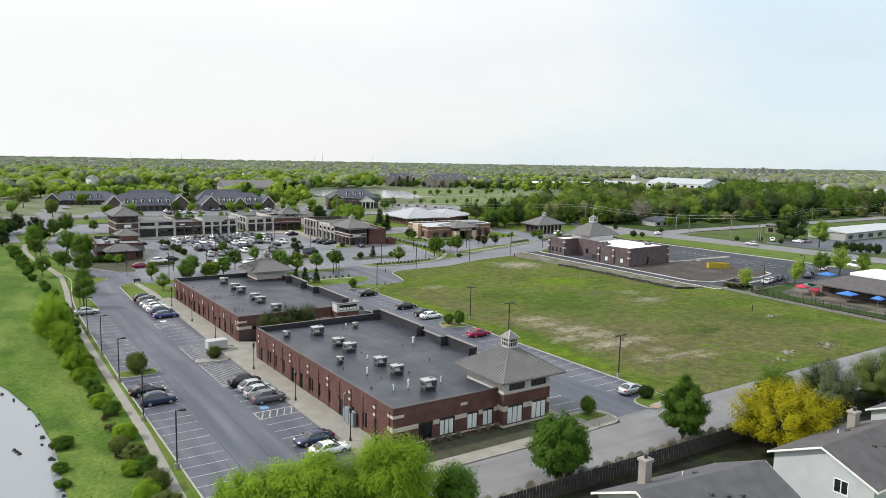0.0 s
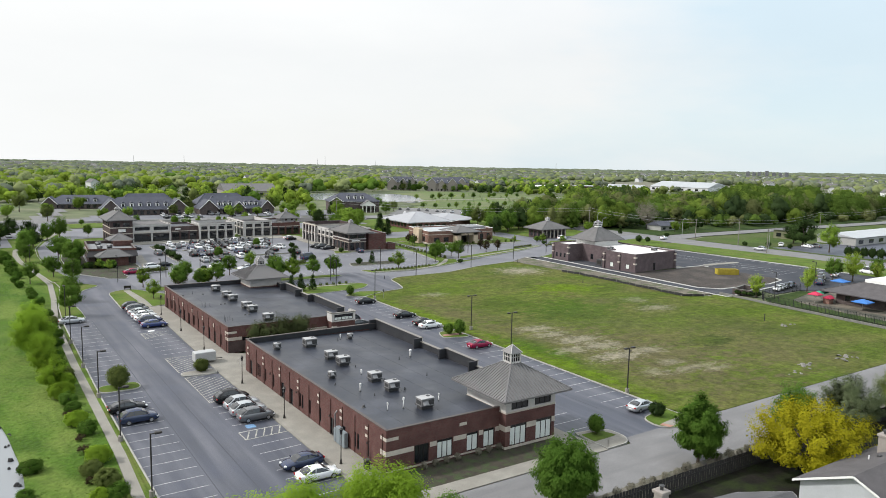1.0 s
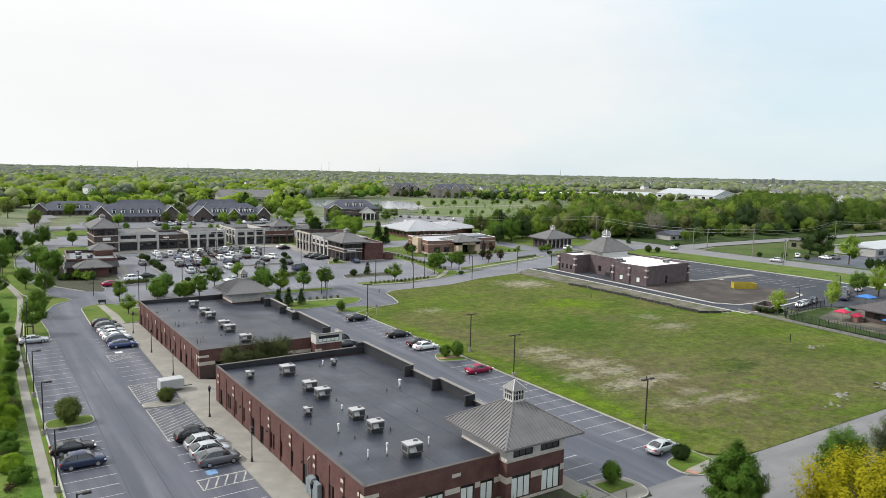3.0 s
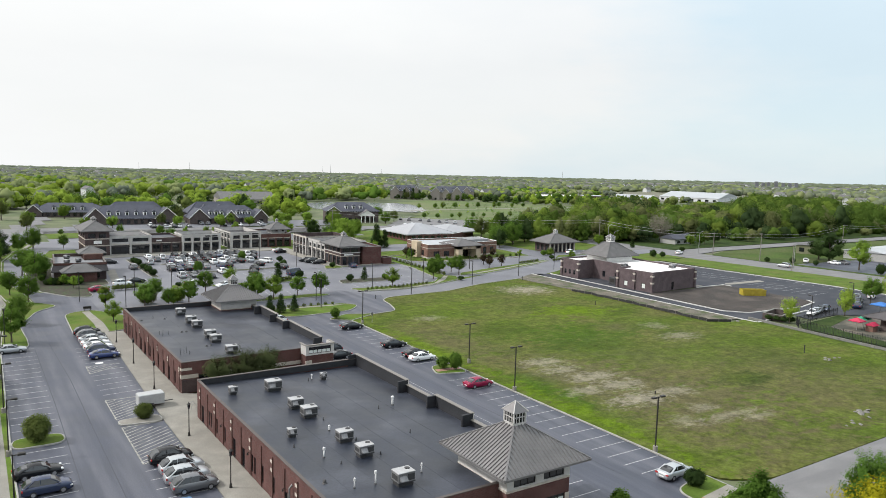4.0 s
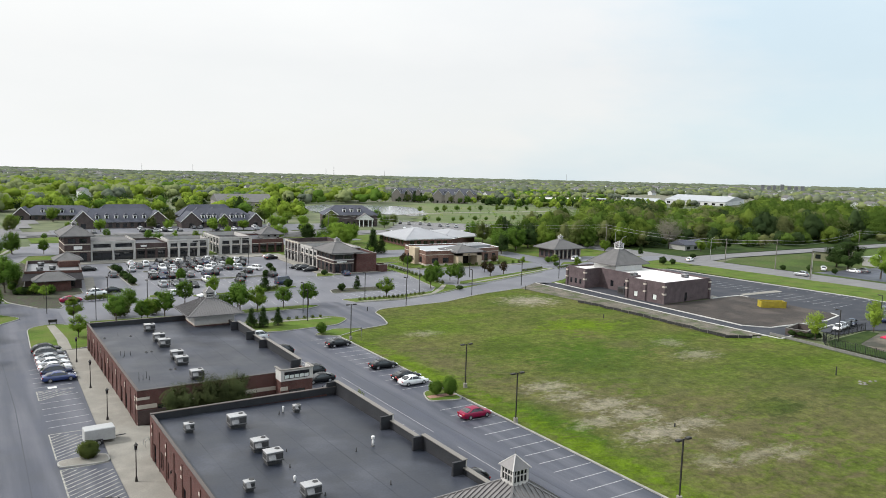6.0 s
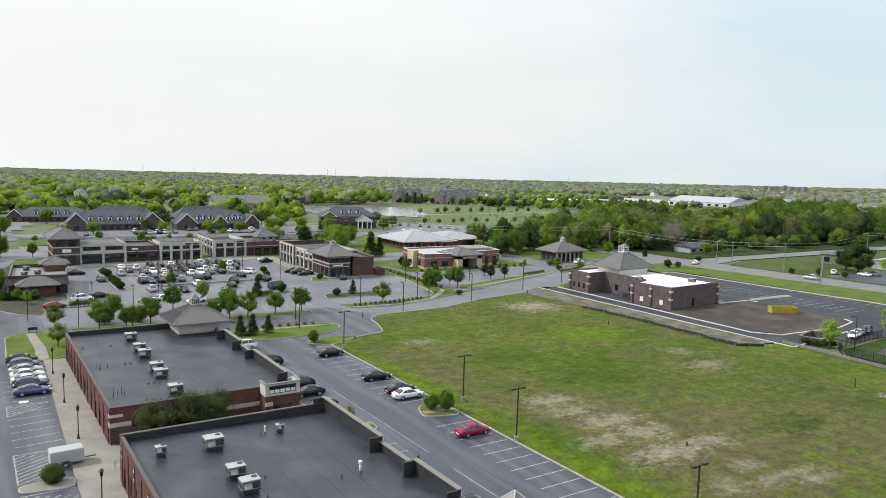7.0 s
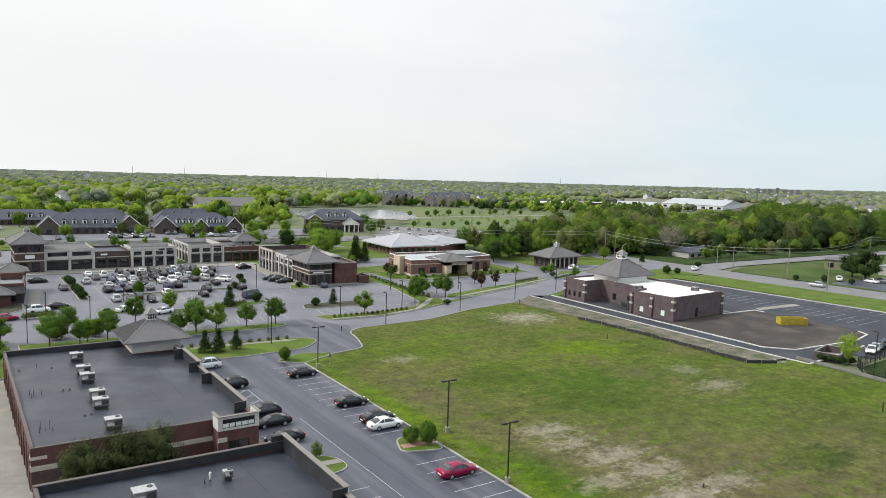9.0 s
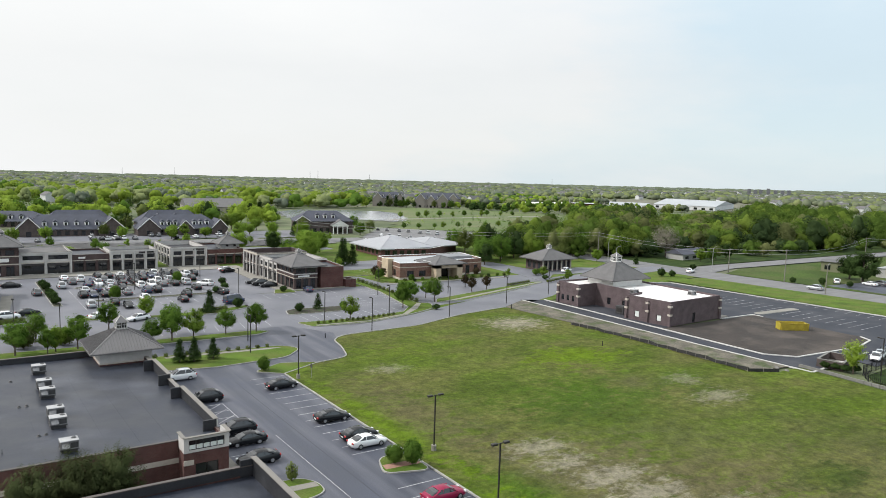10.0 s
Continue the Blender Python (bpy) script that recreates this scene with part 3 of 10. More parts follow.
        for i in range(len(us) - 1):
            for j in range(len(zs) - 1):
                if not solid(i, j):
                    continue
                a, b, c, d = us[i], us[i + 1], zs[j], zs[j + 1]
                self.add([at(a, c, 0), at(b, c, 0), at(b, d, 0), at(a, d, 0)], [(0, 1, 2, 3)], mat)
                self.add([at(a, c, 1), at(b, c, 1), at(b, d, 1), at(a, d, 1)], [(3, 2, 1, 0)], mat)
                if not solid(i - 1, j):
                    self.add([at(a, c, 0), at(a, d, 0), at(a, d, 1), at(a, c, 1)], [(0, 1, 2, 3)], mat)
                if not solid(i + 1, j):
                    self.add([at(b, c, 0), at(b, c, 1), at(b, d, 1), at(b, d, 0)], [(0, 1, 2, 3)], mat)
                if not solid(i, j - 1):
                    self.add([at(a, c, 0), at(a, c, 1), at(b, c, 1), at(b, c, 0)], [(0, 1, 2, 3)], mat)
                if not solid(i, j + 1):
                    self.add([at(a, d, 0), at(b, d, 0), at(b, d, 1), at(a, d, 1)], [(0, 1, 2, 3)], mat)
        return self

    def mesh(self, name, mats, smooth=False):
        me = bpy.data.meshes.new(name)
        me.from_pydata(self.v, [], self.f)
        for mt in (mats if isinstance(mats, (list, tuple)) else [mats]):
            me.materials.append(mt)
        me.polygons.foreach_set("material_index", self.m)
        if smooth:
            me.polygons.foreach_set("use_smooth", [True] * len(self.f))
        me.update()
        return me

    def part(self, name, mats, parent=None, label="", smooth=False, m=None):
        ob = new(name, self.mesh(name, mats, smooth))
        if parent is not None:
            ob.parent = parent
        if m is not None:
            ob.matrix_basis = m
        if label:
            ob["label"] = label
        return ob


def thing(name, m, label, category, group="", kind=""):
    ob = new(name)
    ob.matrix_basis = m
    return tagged(ob, label, category, group, kind)


def shared(name, mesh, parent, m=None, label=""):
    ob = new(name, mesh)
    ob.parent = parent
    if m is not None:
        ob.matrix_basis = m
    if label:
        ob["label"] = label
    return ob


def cards_mesh(name, centres, normals, sizes, mats, aspect=1.0, seed=0, upright=False):
    """Many small bent leaves as one mesh: centres and normals (n, 3), sizes (n); upright ones point to the sky."""
    rng = np.random.default_rng(seed)
    n = len(centres)
    nrm = normals / np.maximum(np.linalg.norm(normals, axis=1, keepdims=True), 1e-6)
    a = np.cross(nrm, rng.normal(size=(n, 3)) * (0.45 if upright else 1.0) + (np.array((0.0, 0.0, 1.3)) if upright else 0.0))
    a /= np.maximum(np.linalg.norm(a, axis=1, keepdims=True), 1e-6)
    b = np.cross(nrm, a)
    s = sizes[:, None] * 0.5
    fold = nrm * s * 0.35
    verts = np.stack([centres - a * s * aspect - fold, centres - b * s, centres + a * s * aspect - fold, centres + b * s], axis=1).reshape(-1, 3)
    me = bpy.data.meshes.new(name)
    me.vertices.add(4 * n)
    me.vertices.foreach_set("co", verts.astype(np.float32).ravel())
    me.loops.add(4 * n)
    me.loops.foreach_set("vertex_index", np.arange(4 * n, dtype=np.int32))
    me.polygons.add(n)
    me.polygons.foreach_set("loop_start", np.arange(0, 4 * n, 4, dtype=np.int32))
    for mt in (mats if isinstance(mats, (list, tuple)) else [mats]):
        me.materials.append(mt)
    me.update(calc_edges=True)
    return me


def rounded(poly, r, n=5):
    """The polygon with its corners turned into arcs of about radius r (one number, or one for each corner)."""
    out = []
    k = len(poly)
    for i in range(k):
        p, a, b = Vector(poly[i]), Vector(poly[i - 1]), Vector(poly[(i + 1) % k])
        ri = r[i] if isinstance(r, (list, tuple)) else r
        ri = min(ri, (a - p).length * 0.48, (b - p).length * 0.48)
        if ri < 0.05:
            out.append((p.x, p.y))
            continue
        p0, p1 = p + (a - p).normalized() * ri, p + (b - p).normalized() * ri
        for j in range(n + 1):
            t = j / n
            q = p0 * (1 - t) ** 2 + p * 2 * t * (1 - t) + p1 * t * t
            out.append((q.x, q.y))
    return out


def inset(poly, d):
    n = len(poly)
    area = sum(poly[i][0] * poly[(i + 1) % n][1] - poly[(i + 1) % n][0] * poly[i][1] for i in range(n))
    s = 1 if area > 0 else -1
    out = []
    for i in range(n):
        p, a, b = Vector(poly[i]), Vector(poly[i - 1]), Vector(poly[(i + 1) % n])
        e0, e1 = (p - a).normalized(), (b - p).normalized()
        n0, n1 = Vector((-e0.y, e0.x)) * s, Vector((-e1.y, e1.x)) * s
        w = n0 + n1
        w = w / max(0.3, w.length_squared) * 2 if w.length > 0.2 else n0
        out.append((p.x + w.x * d, p.y + w.y * d))
    return out


def inside(poly, x, y):
    c = False
    n = len(poly)
    for i in range(n):
        (x0, y0), (x1, y1) = poly[i], poly[i - 1]
        if (y0 > y) != (y1 > y) and x < (x1 - x0) * (y - y0) / (y1 - y0) + x0:
            c = not c
    return c


def land_height(x, y):
    """The land is level round the shops and falls away gently beyond."""
    s = math.hypot(x - 30, y - 60) - 260
    a = math.atan2(x - 30, y - 60)
    fall = max(0.0, 0.00884 * math.sin(a) + 0.0240 * math.cos(a) - 0.0077)
    return -fall * max(0.0, 0.5 * (s + math.sqrt(s * s + 3600)) - 6)

# ---- ground ----
def sheet(name, poly, z, mat, label, category, down=0.06, kind="structure"):
    return tagged(Build().prism(poly, z - down, z).part(name, mat), label, category, kind=kind)


def kerbed(name, poly, mat, label, category, h=0.14, w=0.16):
    """A raised bed with a concrete kerb round it."""
    KERBS.append(name)
    h += 0.003 * (len(KERBS) % 6)
    sheet("kerb", poly, h, KERB, "pale concrete kerb round a raised bed", "kerb", h + 0.05)
    return sheet(name, inset(poly, w), h + 0.02, mat, label, category, 0.05)


KERBS = []


def land():
    b = Build()
    radii = [0, 40, 90, 150, 210, 250, 280, 320, 380, 460, 560, 700, 900, 1200, 1600, 2200, 3000, 3900, 4700]
    n = 64
    ring = [(30, 60, -0.16)]
    for r in radii[1:]:
        for i in range(n):
            w = 2 * math.pi * i / n
            x, y = 30 + r * math.sin(w), 60 + r * math.cos(w)
            ring.append((x, y, land_height(x, y) - 0.16))
    f = [(0, 1 + (i + 1) % n, 1 + i) for i in range(n)]
    for k in range(len(radii) - 2):
        for i in range(n):
            a, c = 1 + k * n, 1 + (k + 1) * n
            f.append((a + i, a + (i + 1) % n, c + (i + 1) % n, c + i))
    b.add(ring, f)
    tagged(b.part("ground", LAND, smooth=True), "flat green land reaching the horizon", "ground", kind="structure")


land()

# paved areas
sheet("parking_lot_west", [(-22.2, -30), (-3.8, -30), (-3.8, 46), (-2.3, 100), (0, 104), (0, 135), (-6, 147), (-10.2, 150), (-12.1, 150), (-11.1, 134), (-15.5, 125), (-20.0, 93), (-21.5, 42)], -0.006, ASPHALT,
      "grey asphalt parking lot with white stall lines", "parking lot")
sheet("parking_lot_east", [(22, -4.8), (30.6, -5.8), (38.2, -5.8), (44.5, -5.0), (44.5, 89), (60, 92.5), (64, 112), (58, 122), (-0.2, 122), (-0.2, 99), (22, 99)], 0.0, ASPHALT,
      "grey asphalt parking lot beside the meadow", "parking lot")
sheet("plaza_lot", [(-0.2, 122.004), (62, 122.004), (62, 160), (78, 161), (78, 212), (-6, 212), (-8, 150), (-0.2, 135)], -0.012, OLD_ASPHALT,
      "large asphalt parking lot in front of the shops", "parking lot")
sheet("side_lot", [(62.01, 118), (76, 117.5), (90, 122), (97, 131), (99.5, 160.2), (62.01, 160)], 0.0, OLD_ASPHALT, "asphalt parking lot beside the corner shop", "parking lot")
sheet("road_loop", [(-12.1, 150.02), (-14.4, 165), (-14.5, 190), (-13.4, 209), (-9.2, 227.3), (-3.6, 242), (0.6, 259.6), (6, 256), (2, 236), (-1.9, 219), (-7.1, 203), (-10.2, 181), (-11, 159), (-9.2, 150.02)], 0.0, OLD_ASPHALT, "curving asphalt access road", "road")
sheet("road_north", [(58, 122.01), (64, 112), (58.2, 93), (62, 96), (65, 107), (83, 108), (98, 113), (115, 117), (136, 126), (160, 140), (214, 150),
                     (214, 158), (160, 152), (140, 140), (109, 129), (88, 120.6), (75, 117), (62.5, 118), (62, 122.01)], 0.004, OLD_ASPHALT,
      "grey asphalt drive along the meadow", "road")
sheet("bank_lot", [(97.4, 127), (110, 129.6), (150, 144), (153, 160), (104, 163), (103.5, 176), (100, 176), (99.6, 150)], 0.008, OLD_ASPHALT, "asphalt lot in front of an orange brick building", "parking lot")
sheet("road_south", [(-80, -16.2), (170, -14.5), (170, -4.5), (46, -5.6), (31, -7.2), (-3.8, -7.4), (-80, -7.4)], 0.012, OLD_ROAD,
      "pale worn concrete road with dark tyre marks", "road")
sheet("lot_entrance", rounded([(30.2, -7.4), (39.0, -7.0), (37.6, -5.5), (31.2, -5.6)], 0.4), 0.016, OLD_ROAD, "pale worn driveway apron into the parking lot", "road")
sheet("parking_lot_north", [(151, 55), (166, 50), (194.5, 52), (194, 68), (187, 128), (176, 134), (152, 120), (152, 84), (164, 84), (164, 58)], 0.0, NEW_ASPHALT,
      "fresh black asphalt parking lot with white lines", "parking lot")
sheet("drive_mauve", [(123.8, 125), (124.6, 69), (125.4, 47), (129, 47.5), (151, 50), (166, 50), (162, 55.1), (153, 53), (133.5, 54.4), (129.3, 59), (129.8, 122)], 0.004,
      NEW_ASPHALT, "fresh black asphalt drive with pale kerbs", "road")
sheet("earth_plot", [(130, 59.5), (133.6, 54.8), (153, 53.4), (161.8, 55.4), (163.8, 58), (163.8, 83.9), (130.2, 83.9)], 0.05, SOIL, "bare dark soil plot", "soil")
sheet("main_road", [(203, 232), (203.5, 200), (207, 130), (215, 77), (228, -60), (243, -60), (230, 80), (223, 135), (218.5, 200), (218, 232)], 0.0, OLD_ROAD,
      "wide pale main road", "road")
sheet("side_road", [(222, 138), (240, 142), (420, 140), (420, 149), (240, 151), (221, 150)], 0.006, OLD_ROAD, "pale side road through the trees", "road")
sheet("verge", [(194.6, 20), (216, 20), (214.6, 77), (206.6, 130), (190, 132), (195, 68)], 0.1, GRASS, "mown green verge beside the main road", "lawn")

sheet("roadside_field", [(244, -60), (420, -60), (420, 138), (241, 140.5), (224.5, 134.5), (231, 80)], -0.03, ROUGH, "green roadside field beyond the main road", "lawn", 0.06)
sheet("roadside_lot", [(236, 64), (300, 70), (300, 88), (270, 100), (232, 103), (233, 84)], 0.004, ASPHALT, "small asphalt lot beside the main road", "parking lot")
# dark lawn colour here paints in the shade below the wood
sheet("wood_lawn", [(221, 152.5), (240, 152.5), (420, 150.5), (420, 172), (262, 196), (220, 190)], -0.03, LAWN_DARK, "mown grass before the wood, shade put into its dark colour", "lawn", 0.06)

# meadow
MEADOW = [(44.2, -2.6), (44.2, 90.5), (52, 92.5), (58.0, 93.6), (60.4, 101), (61.2, 106.2), (64.5, 108.9), (83, 110), (97.6, 115.4), (113.5, 118.4), (115.5, 96),
          (115.2, 53), (120, 50), (126.5, 50), (125.0, 32), (124, -4.85), (80, -5.22), (50, -5.5)]
sheet("meadow", rounded(MEADOW, [3, .1, .1, 2, 2, 2, 3, 2, 2, 1, 1, 1, 1, 1, 1, 1, 1, 2]), 0.05, FIELD, "rough open meadow with bare earth patches", "meadow", 0.15)
b = Build()
EDGE = rounded(MEADOW, [3, .1, .1, 2, 2, 2, 3, 2, 2, 1, 1, 1, 1, 1, 1, 1, 1, 2])
EDGE = [p for p in EDGE if (p[0] < 44.6 and p[1] > 0) or (p[1] > 90 and p[0] < 113)]
for i, (a, c) in enumerate(zip(EDGE, EDGE[1:])):
    b.bar((a[0], a[1], 0.055 + 0.003 * (i % 3)), (c[0], c[1], 0.055 + 0.003 * (i % 3)), 0.2, 0.22)
tagged(b.part("kerb", KERB), "pale concrete kerb along the meadow", "kerb", kind="structure")
sheet("earth_strip", [(113.7, 118.5), (123.6, 124), (124.4, 69), (125.2, 51), (115.4, 53.2), (115.7, 96)], 0.10, GRAVEL, "strip of disturbed pale earth and weeds", "soil")

# bank of the pond and pond
BANK = [(-33, -30), (-33.2, 8), (-32.6, 21), (-33.4, 35), (-36, 49), (-44, 64), (-60, 80), (-120, 110), (-120, 190), (-40, 207), (-22.5, 206), (-21.4, 194), (-21.2, 181), (-19.5, 159), (-18.5, 148), (-17.9, 137), (-19.3, 117.5), (-21.9, 92),
        (-22.8, 60), (-23.6, 20), (-24.6, 0), (-24.8, -30)]
sheet("pond_bank", rounded(BANK, 3), 0.10, MARSH, "lush green grassy bank sloping to a pond", "bank", 0.3)


def ribbon(pts, w):
    """Outline of a strip of width w along a line."""
    left, right = [], []
    for i, p in enumerate(pts):
        a, c = Vector(pts[max(i - 1, 0)]), Vector(pts[min(i + 1, len(pts) - 1)])
        d = (c - a).normalized()
        left.append((p[0] - d.y * w / 2, p[1] + d.x * w / 2))
        right.append((p[0] + d.y * w / 2, p[1] - d.x * w / 2))
    return left + right[::-1]


sheet("walkway", ribbon([(-24.1, -30), (-23.9, 0), (-23.0, 20), (-22.3, 60), (-21.4, 92), (-18.8, 117.5), (-17.4, 137), (-18.0, 148), (-19.0, 159), (-20.7, 181), (-20.9, 194), (-20.0, 206), (-16.7, 216.4), (-12, 227), (-6, 239), (-2, 256)], 1.15), 0.13, CONCRETE,
      "narrow concrete walkway along the bank", "path", 0.2)
kerbed("verge_loop", [(-11.6, 137), (-12.6, 150.6), (-14.9, 165), (-15.0, 190), (-13.9, 209), (-10.4, 226), (-11.4, 226.4), (-16.0, 215.6), (-19.3, 205.6), (-20.2, 194), (-20.0, 181), (-18.3, 159), (-17.3, 148), (-16.7, 141)], GRASS,
       "green verge with trees beside the curving road", "lawn")
sheet("patio", [(8.4, 156.4), (10.5, 156.4), (13.2, 181), (10.7, 180.4)], 0.05, CONCRETE, "beige concrete patio beside the restaurant", "paving", 0.1)
kerbed("restaurant_bed", rounded([(-8.8, 149.8), (-3.4, 140.2), (0.6, 138.4), (1.6, 141), (1.2, 145), (2.2, 150), (7.6, 156), (7.8, 163.5), (-4.6, 165.6), (-2.8, 186.5), (0, 205), (-1.6, 217), (-6.7, 203), (-9.8, 181), (-10.6, 159.5)], 0.8), MULCH,
       "dark mulched planting bed round the restaurant", "bed")
sheet("verge_west", [(-23.55, -30), (-23.35, 0), (-22.55, 20), (-21.85, 60), (-19.9, 96), (-20.1, 93), (-21.35, 42), (-21.9, 0), (-21.9, -30)], 0.12, GRASS, "thin strip of grass along the kerb", "lawn", 0.2)
WATER = gloss_material("pond_water", (0.20, 0.215, 0.23), 0.16, 0.0)
sheet("pond", [(-30, -60), (-30, 120), (-160, 120), (-160, -60)], -0.10, WATER, "pale pond water reflecting the sky", "water", 0.03)
for side, x0, x1 in (("west", -22.15, -21.9),):
    b = Build()
    line = [(-22.0, -30), (-22.0, 0), (-21.45, 42), (-20.0, 93)]
    for i, (a, c) in enumerate(zip(line, line[1:])):
        b.bar((a[0], a[1], 0.05 + 0.003 * i), (c[0], c[1], 0.05 + 0.003 * i), 0.2, 0.22)
    tagged(b.part("kerb", KERB), "pale concrete kerb along the parking lot", "kerb", kind="structure")

# pavements round the two shop buildings
sheet("sidewalk_west", [(-4.0, -4.2), (0.2, -4.2), (0.2, 44), (3.5, 46), (3.5, 54), (0.6, 56), (1.4, 99.5), (-2.6, 99.5), (-4.0, 46)], 0.14, CONCRETE, "wide concrete sidewalk along the shops", "sidewalk", 0.2)
sheet("sidewalk_south", [(-10, -7.3), (26.2, -7.3), (26.4, -5.0), (-10, -5.0)], 0.13, CONCRETE, "concrete sidewalk beside the south road", "sidewalk", 0.2)
sheet("lawn_south", [(0.3, -4.98), (25.6, -4.98), (24.6, 0.2), (0.3, 0.2)], 0.12, MULCH, "dark mulched planting strip below the windows", "bed", 0.2)
sheet("sidewalk_east", [(23.0, -4.9), (26.3, -4.9), (25.6, -1.0), (25.6, 98), (23.0, 98)], 0.14, CONCRETE, "concrete sidewalk behind the shops", "sidewalk", 0.2)
sheet("planting_gap", [(3.5, 44), (23, 44), (23, 56), (3.5, 56)], 0.12, MULCH, "mulched planting gap between two buildings", "bed", 0.2)

# islands with kerbs
kerbed("island_west", rounded([(-21.4, 43.6), (-15.6, 43.6), (-15.6, 47.2), (-21.2, 47.2)], 1.6), GRASS, "grassy kerbed parking island", "island")
kerbed("island_shops", rounded([(-9.3, 46.2), (-4.0, 45.4), (-4.0, 48.4), (-9.3, 48.2)], 1.2), CONCRETE, "concrete kerbed parking island with a shrub", "island")
kerbed("island_east", rounded([(38.6, 46.6), (44.0, 44.9), (44.0, 51.0), (40.2, 50.9)], 1.4), GRASS, "kerbed island with two round bushes", "island")
sheet("paver_strip", [(39.4, 47.4), (43.8, 47.0), (43.8, 48.3), (39.6, 48.6)], 0.18, BRICK_PAVER, "concrete and red paver strip", "paving", 0.04)
kerbed("island_gap", rounded([(25.8, 50.6), (30.4, 50.2), (31.6, 48.2), (31.4, 45.8), (29.6, 45.0), (25.8, 45.2)], [.3, 1, 1.2, 1, .8, .3]), GRASS, "small kerbed island with a thin shrub", "island")
sheet("paver_strip", [(26.0, 47.4), (31.2, 47.2), (31.2, 48.4), (26.0, 48.6)], 0.19, CONCRETE, "concrete strip across the small island", "paving", 0.04)
kerbed("island_entrance", rounded([(26.45, -7.1), (30.2, -7.0), (31.4, -5.4), (31.3, -2.8), (30.2, -1.8), (26.4, -1.3)], [.1, 1.2, 1.0, 1.0, .6, .3]), CONCRETE, "concrete kerbed entrance island", "island")
sheet("lawn_entrance", rounded([(26.7, -2.3), (29.9, -2.5), (30.6, -4.6), (26.6, -4.8)], 0.3), 0.19, GRASS, "small mown grass patch round a bush", "lawn", 0.04)
kerbed("island_corner", rounded([(38.0, -2.1), (41.7, -1.2), (44.1, -0.9), (44.1, -6.2), (39.6, -7.0), (37.6, -5.4)], [1.4, .4, .3, .3, 1.2, 1.2]), GRASS, "kerbed corner island with a bush", "island")
sheet("walk_corner", [(38.9, -4.8), (43.9, -4.2), (43.9, -5.5), (39.5, -6.2)], 0.19, CONCRETE, "concrete walk across the corner island", "paving", 0.04)
sheet("ramp_corner", [(38.1, -5.1), (38.88, -4.82), (39.48, -6.22), (38.7, -6.3)], 0.195, BRICK_PAVER, "red tactile paver ramp at the corner", "paving", 0.04)
kerbed("island_far_east", rounded([(40.2, 91.8), (44.1, 88.6), (52, 92.6), (46, 95)], [1.2, .3, .3, 1]), GRASS, "kerbed end island with a bush", "island")
kerbed("lawn_north", rounded([(1.0, 100.5), (22, 99.6), (36, 97.2), (48.6, 98.1), (53.2, 102.9), (50.6, 106.4), (30, 108.0), (6, 110), (-1.6, 123), (-7.2, 120.5), (-7.9, 99.2), (-2, 99.6)],
                             [.5, 1, 1, 2, 3, 2, 1, 1, 3, 3, 3, .5]), GRASS, "green kerbed lawn strip with a hedge row", "lawn")
sheet("path_north", [(-3.6, 99.7), (-1.6, 99.7), (-1.4, 108), (-2.2, 121), (-3.6, 121), (-3.2, 108)], 0.18, CONCRETE, "concrete footpath across the lawn", "path", 0.03)
sheet("path_hedge", [(30, 106.0), (47.5, 104.4), (50.3, 104.7), (47.6, 105.6), (30, 107.2)], 0.18, CONCRETE, "narrow concrete footpath along the lawn", "path", 0.03)
kerbed("island_lawn", rounded([(28, 117.0), (50.0, 116.6), (53.4, 118.4), (50.2, 120.4), (28, 120.6)], [.4, 1, 1.2, 1, .4]), GRASS, "grassy kerbed median with trees", "island")
kerbed("island_lawn", rounded([(4, 117.0), (21, 116.8), (22.4, 118.2), (20, 121), (4, 122)], [.4, .6, 1.2, 1, .4]), GRASS, "grassy kerbed median with trees", "island")
kerbed("island_west_bulb", rounded([(-20.0, 93.6), (-15.6, 93.8), (-15.4, 100), (-15.8, 112), (-11.8, 125.5), (-7.2, 130.6), (-9.4, 134), (-16.2, 142), (-15.9, 133), (-19.1, 107)],
                                   [.3, 1.4, 1, 1, 2, 1.6, 1.6, 1, .3, .3]), GRASS, "grassy kerbed bulb beside the drive", "island")
kerbed("verge_north", rounded([(60.8, 123.4), (62.6, 118.2), (75.4, 117.2), (88.0, 120.9), (96.5, 124.6), (99.5, 130.2), (95.5, 133), (88, 124.2), (75, 121.8)], [1.2, 1.4, .5, .5, 1, 1.4, 1, .5, .5]),
       GRASS, "kerbed green verge with a hedge", "lawn")
sheet("path_verge", [(63.5, 119.4), (75.4, 118.5), (86, 121.4), (91, 126.2), (96, 131.5), (97.2, 131.2), (92.5, 125.4), (87, 120.9), (75.4, 117.7), (63.5, 118.6)], 0.18, CONCRETE,
      "curving concrete footpath along the drive", "path", 0.03)
kerbed("verge_bank", rounded([(101, 130.5), (110, 130.4), (136, 139.5), (150, 145.2), (147, 146.8), (128, 141.5), (118, 138.8), (104, 134.6)], [1.5, .5, .5, 1.2, 1.2, .5, .5, 1]), GRASS,
       "kerbed green verge with low shrubs", "lawn")
sheet("path_bank", [(104, 131.0), (120, 136.4), (148, 145.6), (148.6, 144.9), (120.4, 135.2), (104.6, 130.2)], 0.18, CONCRETE, "concrete footpath along the verge", "path", 0.03)
kerbed("island_side_lot", rounded([(62.6, 131.6), (78, 130.8), (79, 133), (79, 136.2), (66, 137.4), (63.6, 136)], 1.2), MULCH, "planted kerbed island with clipped shrubs", "island")
